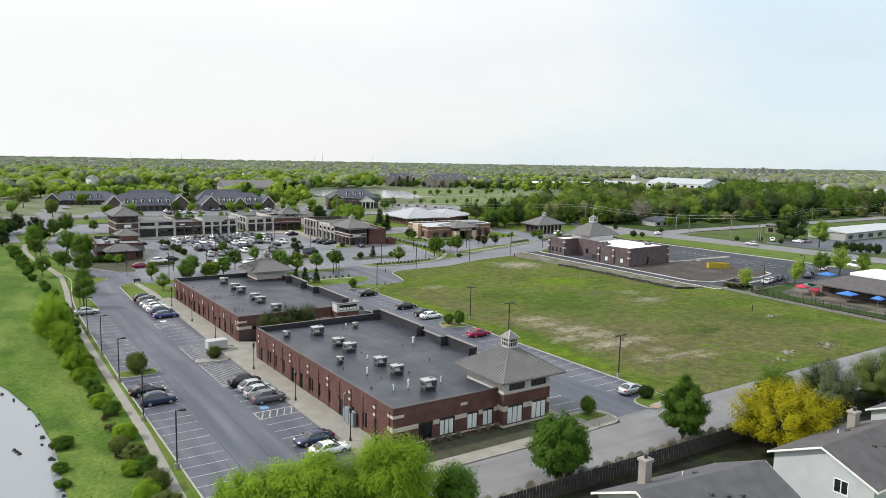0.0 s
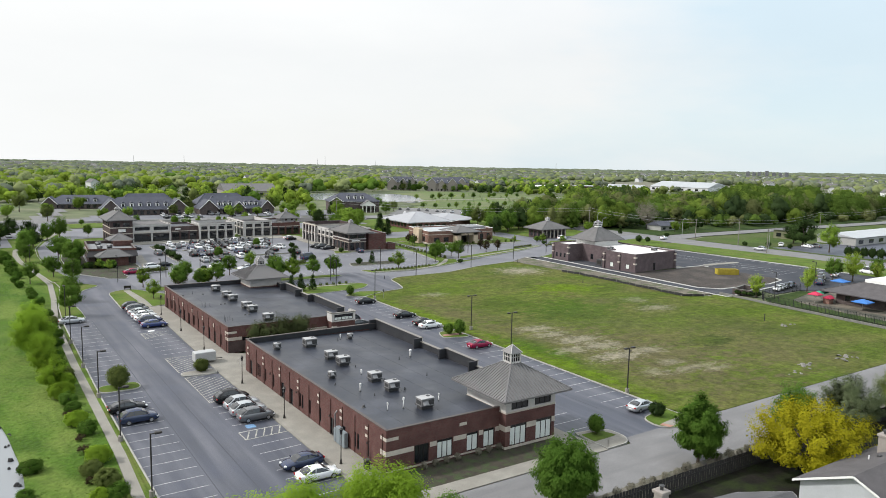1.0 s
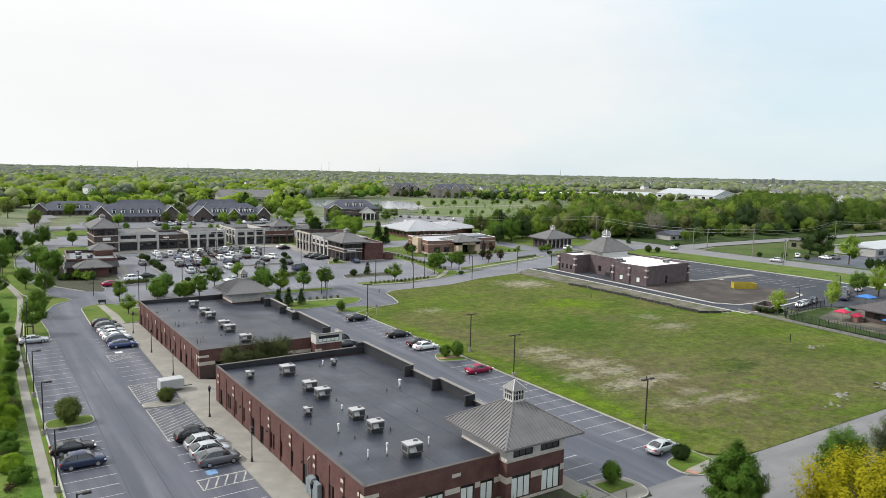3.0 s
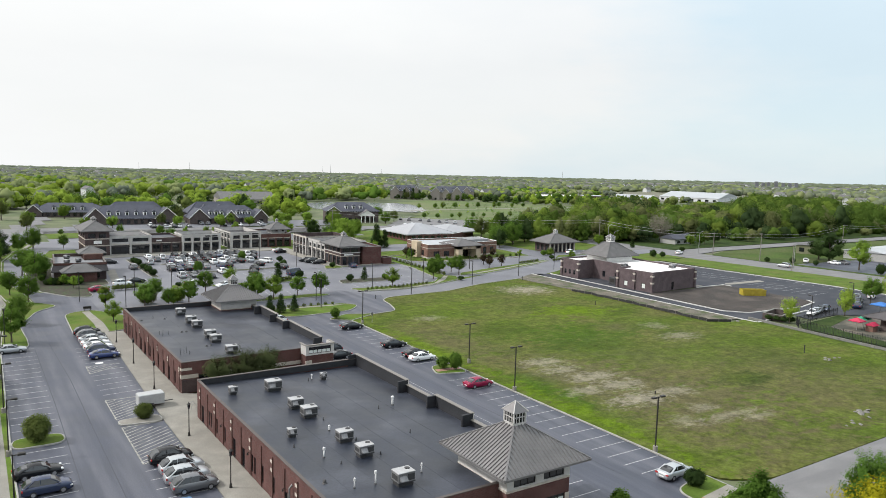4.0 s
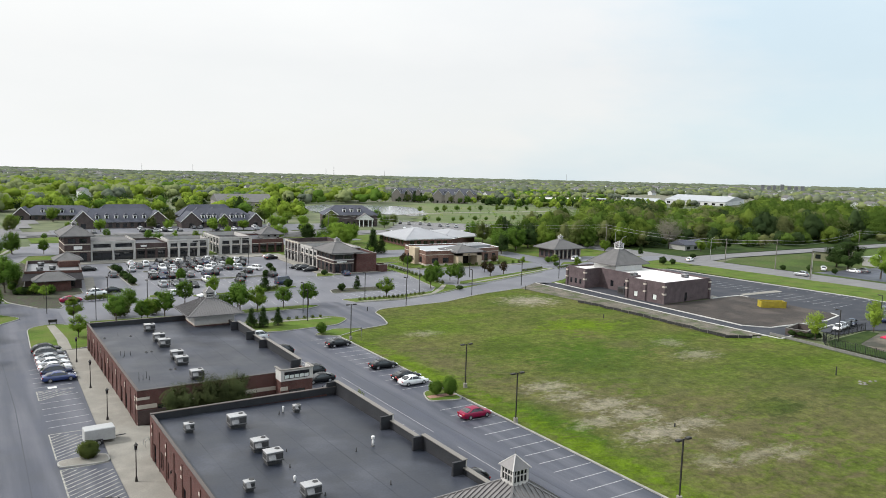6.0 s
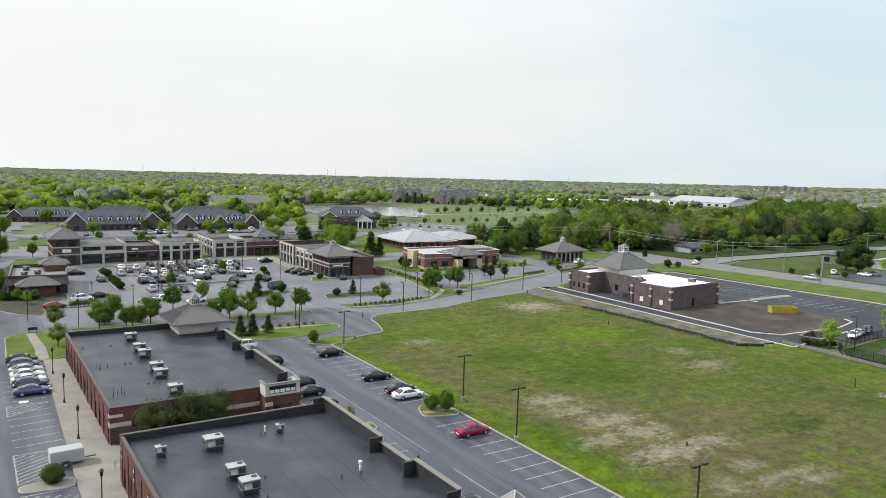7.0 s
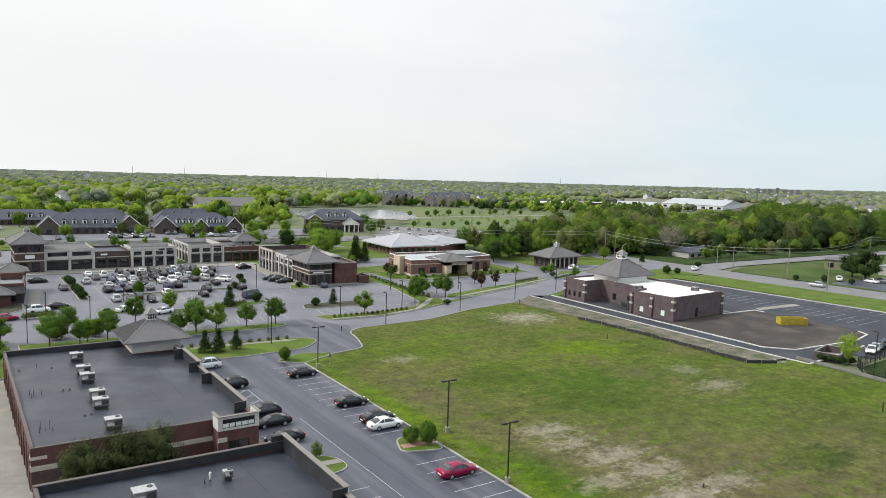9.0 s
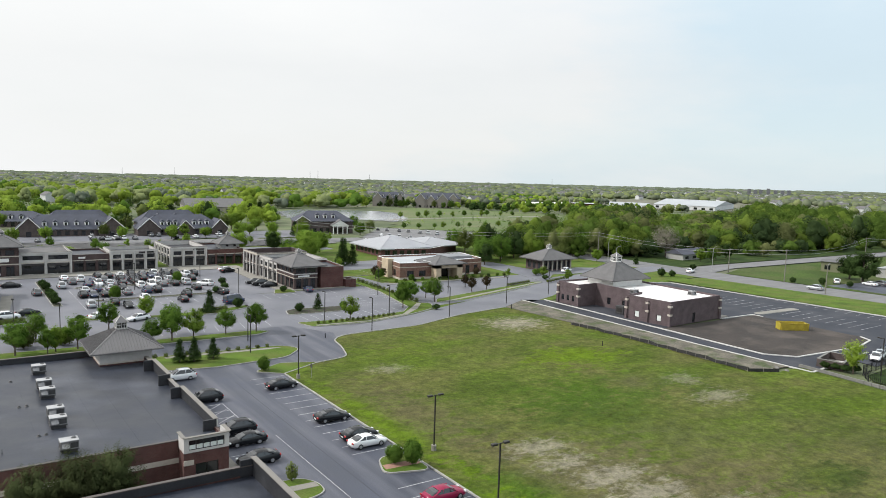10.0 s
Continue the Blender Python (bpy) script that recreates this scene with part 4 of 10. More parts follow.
kerbed("island_corner_shop", rounded([(69.5, 158), (76, 158), (76, 163), (72, 164)], 1.5), GRASS, "kerbed planted island at the corner shop", "island")
sheet("sidewalk_corner_shop", [(72.5, 164), (78.5, 160.2), (92, 160.2), (92, 162.2), (79, 162), (78, 212), (73, 212)], 0.14, CONCRETE, "pale concrete sidewalk along the shopfronts", "sidewalk", 0.2)
sheet("sidewalk_plaza", [(8, 206.5), (72.9, 206.5), (72.9, 216), (8, 216)], 0.14, CONCRETE, "pale concrete sidewalk along the shopfronts", "sidewalk", 0.2)
for x0, x1, y0, y1 in ((19.5, 21.5, 162, 200), (27, 58, 164.6, 166.6), (27, 58, 184.5, 186.5)):
    kerbed("island_plaza", rounded([(x0, y0), (x1, y0), (x1, y1), (x0, y1)], 0.9), MULCH, "long kerbed plaza island with shrubs", "island")
kerbed("island_plaza", rounded([(20, 143.5), (26, 143), (25.5, 146.5), (21, 147)], 1.2), GRASS, "grassy kerbed plaza island", "island")
kerbed("island_plaza", rounded([(30, 141), (50, 140), (58, 144), (58, 146.5), (50, 143.5), (30, 143)], 1.0), GRASS, "grassy kerbed plaza island with a hedge", "island")
sheet("base_lawn", [(-24, 110), (60, 119), (96, 116), (212, 134), (212, 262), (-30, 262)], -0.035, GRASS, "mown grass between the lots and buildings", "lawn", 0.05)
kerbed("lawn_plaza", rounded([(91.5, 127), (96.5, 131.5), (99.4, 150), (100, 176), (96.5, 176), (96, 150)], [1.0, 1.0, .3, .5, .5, .3]), GRASS, "green strip with shrubs beside the side lot", "lawn")
kerbed("lawn_plaza", rounded([(93, 176.5), (109.5, 177.5), (109.5, 188), (93, 189)], 1.0), GRASS, "green lawn with clipped hedge behind the shops", "lawn")
sheet("lawn_orange", [(106, 161.6), (122, 160.2), (122, 158.6), (132, 158.4), (132, 160), (149, 160.4), (152, 176), (150, 188), (110, 188), (107, 176)], 0.08, GRASS, "planted lawn round the orange brick building", "lawn", 0.1)
sheet("drive_medical", [(100, 190), (112, 189.6), (128, 194), (133, 208), (113, 208), (104, 206)], 0.0, OLD_ASPHALT, "asphalt drive beside the white-roofed building", "road")
sheet("drive_pavilion", [(150.2, 144.4), (164, 156.6), (190, 152.6), (196, 160), (184, 166.4), (166.2, 162.6), (164.6, 174), (164, 190), (153, 190), (153.6, 176), (153.2, 160)], 0.012, OLD_ASPHALT, "asphalt drive and stalls before the brown pavilion", "road")
sheet("walk_orange", [(104.6, 159.4), (146, 157.0), (146, 158.3), (104.8, 160.8)], 0.13, CONCRETE, "pale concrete walk before the orange brick building", "sidewalk", 0.2)


def draped(name, poly, mat, label, category, cell=8.0, lift=0.1):
    """A far surface that follows the falling land."""
    b = Build()
    xs, ys = [p[0] for p in poly], [p[1] for p in poly]
    for i in range(int(min(xs) // cell), int(max(xs) // cell) + 1):
        for j in range(int(min(ys) // cell), int(max(ys) // cell) + 1):
            if inside(poly, (i + 0.5) * cell, (j + 0.5) * cell):
                q = [(i * cell, j * cell), ((i + 1) * cell, j * cell), ((i + 1) * cell, (j + 1) * cell), (i * cell, (j + 1) * cell)]
                b.add([(x, y, land_height(x, y) + lift) for x, y in q], [(0, 1, 2, 3)])
    return tagged(b.part(name, mat), label, category, kind="structure")


draped("park", [(204, 330), (250, 292), (262, 262), (330, 262), (420, 330), (440, 470), (360, 560), (300, 520), (262, 415), (240, 380), (214, 346)], PARK, "open green park with young trees", "park")
draped("park_path", [(240, 393), (263, 405), (348, 418), (420, 424), (420, 429), (346, 423), (262, 411), (236, 398)], CONCRETE, "pale path across the park", "path", 3.0, 0.16)
draped("far_lot", [(160, 282), (199, 230), (250, 284), (247, 290), (200, 334), (190, 322)], OLD_ROAD, "pale parking lot at the edge of the park", "parking lot", 3.0, 0.14)
draped("far_pond", [(186, 430), (232, 396), (240, 382), (262, 408), (296, 480), (294, 508), (240, 538), (205, 500)], WATER, "pale far pond reflecting the sky", "water", 5.0, 0.12)
draped("far_field", [(600, 560), (790, 440), (1010, 440), (1290, 660), (1260, 770), (1010, 860), (800, 830), (690, 715)], FALLOW, "pale fallow field before the far suburbs", "field", 20.0, 0.2)
draped("west_street", ribbon([(-34, 258), (-14, 276), (-6, 296), (1, 328), (8, 360), (14, 410), (17, 450)], 9.0), OLD_ROAD, "pale street between the far lots", "road", 5.0, 0.14)
draped("office_street", [(-60, 300), (20, 290), (60, 262), (150, 268), (190, 262), (190, 276), (120, 292), (60, 300), (20, 312), (-60, 318)], OLD_ROAD, "pale street in front of the dormered offices", "road", 5.0)
draped("service_yard", [(-4, 232), (94, 236), (128, 246), (128, 262), (60, 258), (4, 268)], OLD_ASPHALT, "asphalt service yard behind the plaza shops", "parking lot", 4.0, 0.12)
draped("office_lot", [(14, 300), (150, 296), (160, 330), (20, 330)], OLD_ASPHALT, "asphalt parking lot before the dormered offices", "parking lot", 5.0, 0.14)
draped("office_lawn", [(6, 272), (60, 262), (128, 268), (128, 282), (60, 290), (20, 300), (6, 300)], GRASS, "green strip behind the plaza", "lawn", 5.0)
draped("west_lot", [(-100, 214), (-24, 208), (-18, 240), (2, 262), (2, 300), (-100, 300)], OLD_ASPHALT, "parking lot full of cars beyond the loop road", "parking lot", 5.0)

# ---- buildings ----
def window(parent, p0, p1, z0, z1, cols=2, rows=1, blind=0.0, rim=0.07, deep=0.12, frame_mat=None, glass=None, name="window"):
    """A glazed unit in a wall opening: frame with mullions, panes behind it, and maybe a lowered blind."""
    p0, p1 = Vector(p0), Vector(p1)
    length = (p1 - p0).length
    u = (p1 - p0) / length
    n = Vector((u.y, -u.x))
    fm = frame_mat or DARK_FRAME

    def at(a, off, z):
        q = p0 + u * a - n * off
        return (q.x, q.y, z)
    b = Build()
    mullions = []
    for z in (z0 + rim / 2, z1 - rim / 2):
        b.bar(at(0, deep, z), at(length, deep, z), 0.09, rim)
    for i in range(cols + 1):
        a = rim / 2 + (length - rim) * i / cols
        inner = 0 < i < cols and cols > 2
        q = Build() if inner else b
        q.bar(at(a, deep, z0), at(a, deep, z1), 0.09 if abs(u.x) > 0.5 else rim, rim if abs(u.x) > 0.5 else 0.09)
        if inner:
            mullions.append(q)
    for j in range(1, rows):
        z = z0 + (z1 - z0) * j / rows
        b.bar(at(0, deep, z), at(length, deep, z), 0.07, rim * 0.8)
    ob = b.part(name, fm, parent)
    for q in mullions:
        q.part("mullion", fm, ob)
    g = Build().add([at(0, deep + 0.01, z0), at(length, deep + 0.01, z0), at(length, deep + 0.01, z1), at(0, deep + 0.01, z1)], [(0, 1, 2, 3)])
    pane = g.part("pane", glass or DARK_GLASS, ob)
    if blind:
        k = Build().add([at(0.06, deep + 0.004, z0 + 0.05), at(length - 0.06, deep + 0.004, z0 + 0.05), at(length - 0.06, deep + 0.004, z0 + (z1 - z0) * blind),
                         at(0.06, deep + 0.004, z0 + (z1 - z0) * blind)], [(0, 1, 2, 3)])
        k.part("blind", BLIND, ob, "white blind behind the glass")
    return ob


def along(p0, p1, a):
    d = (Vector(p1) - Vector(p0)).normalized()
    return Vector(p0) + d * a


def facade(parent, p0, p1, z0, z1, thick, mat, openings, name="wall", label="", trim=True):
    """A wall with its windows and doors; openings are (u0, u1, z0, z1, cols, rows, blind)."""
    k = thick if trim else 0.0
    w = Build().wall(along(p0, p1, k), p1, z0, z1, thick, [(o[0] - k, o[1] - k, o[2], o[3]) for o in openings])
    ob = w.part(name, mat, parent, label)
    for o in openings:
        door = o[2] <= z0 + 0.16
        window(parent, along(p0, p1, o[0]), along(p0, p1, o[1]), o[2], o[3], *o[4:7], name="glass_door" if door else "window")
    return ob


def band(parent, p0, p1, z0, z1, proud, mat, gaps=(), name="stone_band", label=""):
    """A course that stands proud of the wall, left out where gaps (u0, u1) say."""
    p0, p1 = Vector(p0), Vector(p1)
    length = (p1 - p0).length
    u = (p1 - p0) / length
    n = Vector((u.y, -u.x))
    a = 0.0
    for g0, g1 in sorted(gaps) + [(length, length)]:
        if g0 > a + 0.02:
            q0, q1 = p0 + u * a + n * proud / 2, p0 + u * g0 + n * proud / 2
            Build().bar((q0.x, q0.y, (z0 + z1) / 2), (q1.x, q1.y, (z0 + z1) / 2), proud, z1 - z0).part(name, mat, parent, label)
        a = max(a, g1)


def hip_roof(parent, x0, y0, x1, y1, z, peak, top=0.0, mat=None, ribs=0.0, eave=0.18, name="roof", label="", soffit=None):
    """A hipped roof with eaves and ridge lines; top: half size of the flat under a cupola (0: a ridge or point); ribs: spacing of standing seams."""
    cx, cy = (x0 + x1) / 2, (y0 + y1) / 2
    hx, hy = (x1 - x0) / 2, (y1 - y0) / 2
    if top:
        tx, ty = top, top
    else:
        k = min(hx, hy)
        tx, ty = hx - k + 0.001, hy - k + 0.001
    lo = [(x0, y0, z), (x1, y0, z), (x1, y1, z), (x0, y1, z)]
    hi = [(cx - tx, cy - ty, peak), (cx + tx, cy - ty, peak), (cx + tx, cy + ty, peak), (cx - tx, cy + ty, peak)]
    b = Build()
    b.add(lo + hi, [(0, 1, 5, 4), (1, 2, 6, 5), (2, 3, 7, 6), (3, 0, 4, 7), (4, 5, 6, 7)])
    e = [(x, y, z - eave) for x, y, _ in lo]
    b.add(lo + e, [(4, 5, 1, 0), (5, 6, 2, 1), (6, 7, 3, 2), (7, 4, 0, 3), (7, 6, 5, 4)])
    seams = []
    if ribs:
        for side in range(4):
            a, c = Vector(lo[side]), Vector(lo[(side + 1) % 4])
            ha, hc = Vector(hi[side]), Vector(hi[(side + 1) % 4])
            length = (c - a).length
            n = int(length / ribs)
            slope = ((ha + hc) / 2 - (a + c) / 2)
            run = (ha - a).dot((c - a).normalized())
            for i in range(1, n):
                s = i * length / n
                f = min(1.0, s / max(run, 0.01), (length - s) / max(length - run - (hc - ha).length, 0.01))
                p = a + (c - a).normalized() * s
                q = p + slope * f
                up = Vector((0, 0, 0.03))
                seams.append((p + up, q + up))
    caps = []
    for p, q in zip(lo, hi):
        caps.append(Build().bar(Vector(p) + Vector((0, 0, 0.03)), Vector(q) + Vector((0, 0, 0.03)), 0.2, 0.08))
    ob = b.part(name, mat or METAL_ROOF, parent, label)
    for c in caps:
        c.part("ridge_cap", mat or METAL_ROOF, ob)
    for i in range(4):
        d = Vector((0, 0, eave / 2 - 0.006 - 0.004 * (i % 2)))
        Build().bar(Vector(lo[i]) - d, Vector(lo[(i + 1) % 4]) - d, 0.12, eave).part("eave_board", mat or METAL_ROOF, ob)
    for p, q in seams:
        Build().bar(p, q, 0.06, 0.13).part("seam", mat or METAL_ROOF, ob)
    return ob


def cupola(parent, cx, cy, z, half, h, tip, mat=None, roof_mat=None):
    """A glazed lantern on a roof peak: curb, corner posts, a lattice of bars with panes behind, and a ribbed pyramid roof."""
    m = mat or STUCCO
    base = Build().box(cx - half - 0.05, cy - half - 0.05, z - 0.6, cx + half + 0.05, cy + half + 0.05, z + h * 0.16).part("cupola", m, parent, "pale latticed cupola on the roof peak")
    for sx in (-1, 1):
        for sy in (-1, 1):
            Build().box(cx + sx * half - 0.08, cy + sy * half - 0.08, z + h * 0.16, cx + sx * half + 0.08, cy + sy * half + 0.08, z + h - 0.12).part("post", m, base)
    Build().box(cx - half - 0.06, cy - half - 0.06, z + h - 0.12, cx + half + 0.06, cy + half + 0.06, z + h).part("head_rail", m, base)
    Build().box(cx - half + 0.06, cy - half + 0.06, z, cx + half - 0.06, cy + half - 0.06, z + h - 0.05).part("pane", DARK_GLASS, base)
    bars = Build()
    for s in (-1, 1):
        e = s * (half - 0.02)
        for k in (-0.5, 0.0, 0.5):
            bars.box(cx + k * half - 0.035, cy + e - 0.05, z + h * 0.16, cx + k * half + 0.035, cy + e + 0.05, z + h - 0.12)
            bars.box(cx + e - 0.05, cy + k * half - 0.035, z + h * 0.16, cx + e + 0.05, cy + k * half + 0.035, z + h - 0.12)
        zz = z + h * 0.56
        bars.box(cx - half, cy + e - 0.045, zz, cx + half, cy + e + 0.045, zz + 0.07)
        bars.box(cx + e - 0.045, cy - half, zz, cx + e + 0.045, cy + half, zz + 0.07)
    bars.part("lattice", m, base)
    r = half + 0.22
    corners = [(cx - r, cy - r, z + h), (cx + r, cy - r, z + h), (cx + r, cy + r, z + h), (cx - r, cy + r, z + h)]
    c = Build().add(corners + [(cx, cy, tip)], [(0, 1, 4), (1, 2, 4), (2, 3, 4), (3, 0, 4), (3, 2, 1, 0)])
    c.tube((cx, cy, tip - 0.1), (cx, cy, tip + 0.35), 0.03, 0.01, 6)
    roof = c.part("cupola_roof", roof_mat or METAL_ROOF, base)
    for k in range(4):
        Build().bar(corners[k], (cx, cy, tip), 0.09, 0.07).part("rib", m, roof)


def coping(parent, pts, z, w=0.4, mat=None):
    b = Build()
    for i, (a, c) in enumerate(zip(pts, pts[1:])):
        b.bar((a[0], a[1], z + 0.03 + 0.004 * (i % 3)), (c[0], c[1], z + 0.03 + 0.004 * (i % 3)), w, 0.08)
    b.part("coping", mat or COPING, parent)


def strip_shop(name, x0, y0, x1, y1, h, roof_z, tower, label, north_tower):
    """A long single-storey brick shop building with a flat dark roof and one hip-roofed corner tower."""
    t = thing(name, pose(0, 0, 0), label, "building", "brick shop buildings")
    L, W = y1 - y0, x1 - x0
    tx0, ty0, tx1, ty1, eave, over, peak_z, tip = tower
    # west wall: outer face runs from north to south with the outside to the west
    west = []
    pitch = 3.35
    n = int(L / pitch)
    for i in range(n):
        u = 1.6 + i * (L - 3.2) / n + 0.4
        kind = (i * 7) % 5
        if kind in (0, 3):
            west.append((u, u + 1.0, 0.14, 2.35, 1, 1, 0))
        else:
            west.append((u, u + 0.55, 0.7, 2.6, 1, 1, 0))
            if kind == 2:
                west.append((u + 0.8, u + 1.35, 0.7, 2.6, 1, 1, 0))
    facade(t, (x0, y1), (x0, y0), 0, h, 0.3, BRICK, west)
    # small pale stone blocks in the upper and middle brickwork
    for i in range(n + 1):
        u = 1.2 + i * (L - 2.4) / n
        for z in (h - 1.25, 2.95) if i % 2 == 0 else ():
            p = along((x0, y1), (x0, y0), u)
            Build().box(p.x - 0.05, p.y - 0.28, z, p.x + 0.05, p.y + 0.28, z + 0.3).part("stone_block", STONE, t)
        q = along((x0, y1), (x0, y0), u + 0.45)
        Build().tube((q.x - 0.07, q.y, 0.2), (q.x - 0.07, q.y, h - 0.5), 0.05, n=6).part("downpipe", BRICK_DARK, t)
    # south wall
    sx1 = x1 if north_tower else tx0
    if north_tower:
        south = [(2.5, 4.2, 0.9, 2.6, 2, 1, 0), (9.0, 11.0, 0.9, 2.6, 2, 1, 0)]
    else:
        south = [(3.6, 5.5, 0.55, 2.75, 3, 1, 0.0), (6.6, 8.7, 0.55, 2.75, 3, 1, 0.85), (10.7, 12.3, 0.55, 2.75, 2, 1, 0.85), (13.1, 14.7, 0.55, 2.75, 2, 1, 0.85)]
    facade(t, (x0, y0), (sx1, y0), 0, h, 0.3, BRICK, south)
    gaps = [(o[0] - 0.1, o[1] + 0.1) for o in south]
    band(t, (x0, y0), (sx1, y0), 2.2, 2.75, 0.04, STONE, gaps)
    band(t, (x0, y0), (sx1, y0), 0.3, 0.5, 0.04, STONE)
    band(t, (x0, y0), (x0 + 1.5, y0), h - 1.2, h - 0.85, 0.05, STONE)
    band(t, (x0, y0 + 1.2), (x0, y0), h - 1.2, h - 0.85, 0.05, STONE)
    band(t, (x0, y0 + 1.2), (x0, y0), 2.2, 2.75, 0.05, STONE)
    if not north_tower:
        band(t, (x0 + 9.6, y0), (x0 + 10.6, y0), h - 1.25, h - 0.9, 0.05, STONE)
    # north and east walls
    facade(t, (x1, y1), (x0, y1), 0, h + 0.08, 0.3, BRICK, [(4, 6, 0.6, 2.6, 2, 1, 0), (9, 11, 0.6, 2.6, 2, 1, 0)])
    east = []
    for i in range(int(L / 5.5)):
        east.append((1.5 + i * 5.5, 4.9 + i * 5.5, 0.3, 2.7, 3, 1, 0))
    facade(t, (x1, y0), (x1, y1), 0, h - 0.1, 0.3, BRICK, east)
    # roof slab that falls to the north-east
    zs = [roof_z(x, y) for x, y in ((x0, y0), (x1, y0), (x1, y1), (x0, y1))]
    c = [(x0 + 0.3, y0 + 0.3), (x1 - 0.3, y0 + 0.3), (x1 - 0.3, y1 - 0.3), (x0 + 0.3, y1 - 0.3)]
    b = Build().add([(x, y, z) for (x, y), z in zip(c, zs)] + [(x, y, z - 0.3) for (x, y), z in zip(c, zs)],
                    [(0, 1, 2, 3), (7, 6, 5, 4), (0, 4, 5, 1), (1, 5, 6, 2), (2, 6, 7, 3), (3, 7, 4, 0)])
    b.part("roof", MEMBRANE, t, "flat dark grey membrane roof")
    # seams of the membrane
    sm = Build()
    for i in range(1, int(W / 3.0)):
        x = x0 + i * 3.0
        sm.bar((x, y0 + 0.35, roof_z(x, y0) + 0.006), (x, y1 - 0.35, roof_z(x, y1) + 0.006), 0.08, 0.012)
    sm.part("roof_seam", MEMBRANE, t)
    # parapet lining: low on the west and south, high on the north and in steps on the east
    lin = Build()
    lin.box(x0 + 0.302, y1 - 0.42, roof_z(x0, y1) - 0.1, x1 - 0.302, y1 - 0.302, h + 0.08)
    lin.box(x0 + 0.302, y0 + 0.45, roof_z(x0, y0) - 0.8, x0 + 0.40, y1 - 0.43, h - 0.02)
    lin.part("parapet_lining", PARAPET, t, "black membrane lining of the parapet")
    steps = []
    s0 = ty1 + 0.4 if not north_tower else y0 + 2.6
    s1 = y1 if not north_tower else ty0 - 0.4
    cuts = [s0 + (s1 - s0) * k for k in ((0, 0.21, 0.42, 0.60, 1.0) if not north_tower else (0, 0.42, 0.60, 0.86, 1.0))]
    highs = (0.0, 0.75, 0.15, 0.75) if not north_tower else (0.75, 0.15, 0.75, 0.1)
    for (a, z), k in zip(zip(cuts, cuts[1:]), highs):
        e = Build().box(x1 - 0.302, a, roof_z(x1, a) - 0.4, x1 - 0.05, z - 0.002, h + k)
        ob = e.part("east_parapet", PARAPET, t, "black-lined raised parapet of the shopfronts")
        Build().box(x1 - 0.048, a, h - 0.1, x1 + 0.1, z - 0.002, h + k).part("parapet_face", STUCCO, ob)
        Build().box(x1 - 0.4, a, h + k, x1 + 0.16, z - 0.002, h + k + 0.08).part("cap", COPING, ob)
        if k > 0.5:
            for yy in (a, z - 0.35):
                Build().box(x1 - 1.5, yy, roof_z(x1, a) - 0.4, x1 - 0.304, yy + 0.3, h + k - 0.02).part("return_wall", PARAPET, ob)
    coping(t, [(x0 + 0.15, y1 - 0.2), (x0 + 0.15, y0 + 0.15)], h, 0.34, DARK_COPING)
    coping(t, [(x0, y0 + 0.15), (sx1, y0 + 0.15)], h, 0.34, DARK_COPING)
    coping(t, [(x0, y1 - 0.2), (x1, y1 - 0.2)], h + 0.08, 0.45, DARK_COPING)
    # corner tower
    tw = tx1 - tx0
    td = ty1 - ty0
    bz = h - 0.55
    sideS = [(0.7, 3.2, 0.5, 3.05, 3, 1, 0.85), (4.7, 7.2, 0.5, 3.05, 3, 1, 0.85)]
    up = [(0.8, 3.4, bz + 0.35, eave - 0.18, 3, 1, 0), (4.4, 7.0, bz + 0.35, eave - 0.18, 3, 1, 0)]
    for p0, p1 in (((tx0, ty0), (tx1, ty0)), ((tx1, ty0), (tx1, ty1)), ((tx1, ty1), (tx0, ty1)), ((tx0, ty1), (tx0, ty0))):
        inner = p0[0] == tx0 and p1[0] == tx0
        deep = abs(p1[0] - p0[0]) > 1
        front = deep == (not north_tower) and p0[1] == ty0 and deep
        gaps = [(o[0], o[1]) for o in sideS]
        facade(t, p0, p1, 0, bz, 0.3, BRICK, sideS if front else [], "tower_wall")
        facade(t, p0, p1, bz, eave, 0.3, STUCCO, up if not inner and not (north_tower and p0[1] == ty0) else [], "tower_top", "pale stucco band with dark windows")
        band(t, p0, p1, 2.35, 3.0, 0.05, STONE, gaps if front else ())
        band(t, p0, p1, bz - 0.02, bz + 0.18, 0.06, STONE)
        band(t, p0, p1, 0.2, 0.5, 0.06, STONE)
    hip_roof(t, tx0 - over, ty0 - over, tx1 + over, ty1 + over, eave, peak_z, 0.75, METAL_ROOF, 0.42, 0.2, "tower_roof", "standing-seam bronze metal hip roof")
    cupola(t, (tx0 + tx1) / 2, (ty0 + ty1) / 2, peak_z, 0.72, tip - peak_z - 0.95, tip)
    return t


def roof1(x, y):
    return 4.98 - 0.016 * x - 0.011 * y


def roof2(x, y):
    return 4.42 - 0.012 * x - 0.010 * (y - 55.6)


strip_shop("shop_building", 0, 0, 23.2, 44.7, 5.1, roof1, (15.4, -1.2, 23.1, 6.7, 6.6, 1.4, 9.35, 11.6),
                   "long dark red brick shop building with flat roof and corner tower", False)
SHOP2 = strip_shop("shop_building", 0.7, 55.6, 23.8, 98.8, 4.6, roof2, (17.4, 92.0, 24.6, 99.3, 6.0, 1.4, 8.4, 10.4),
                   "long red brick shop building with tower at its far corner", True)
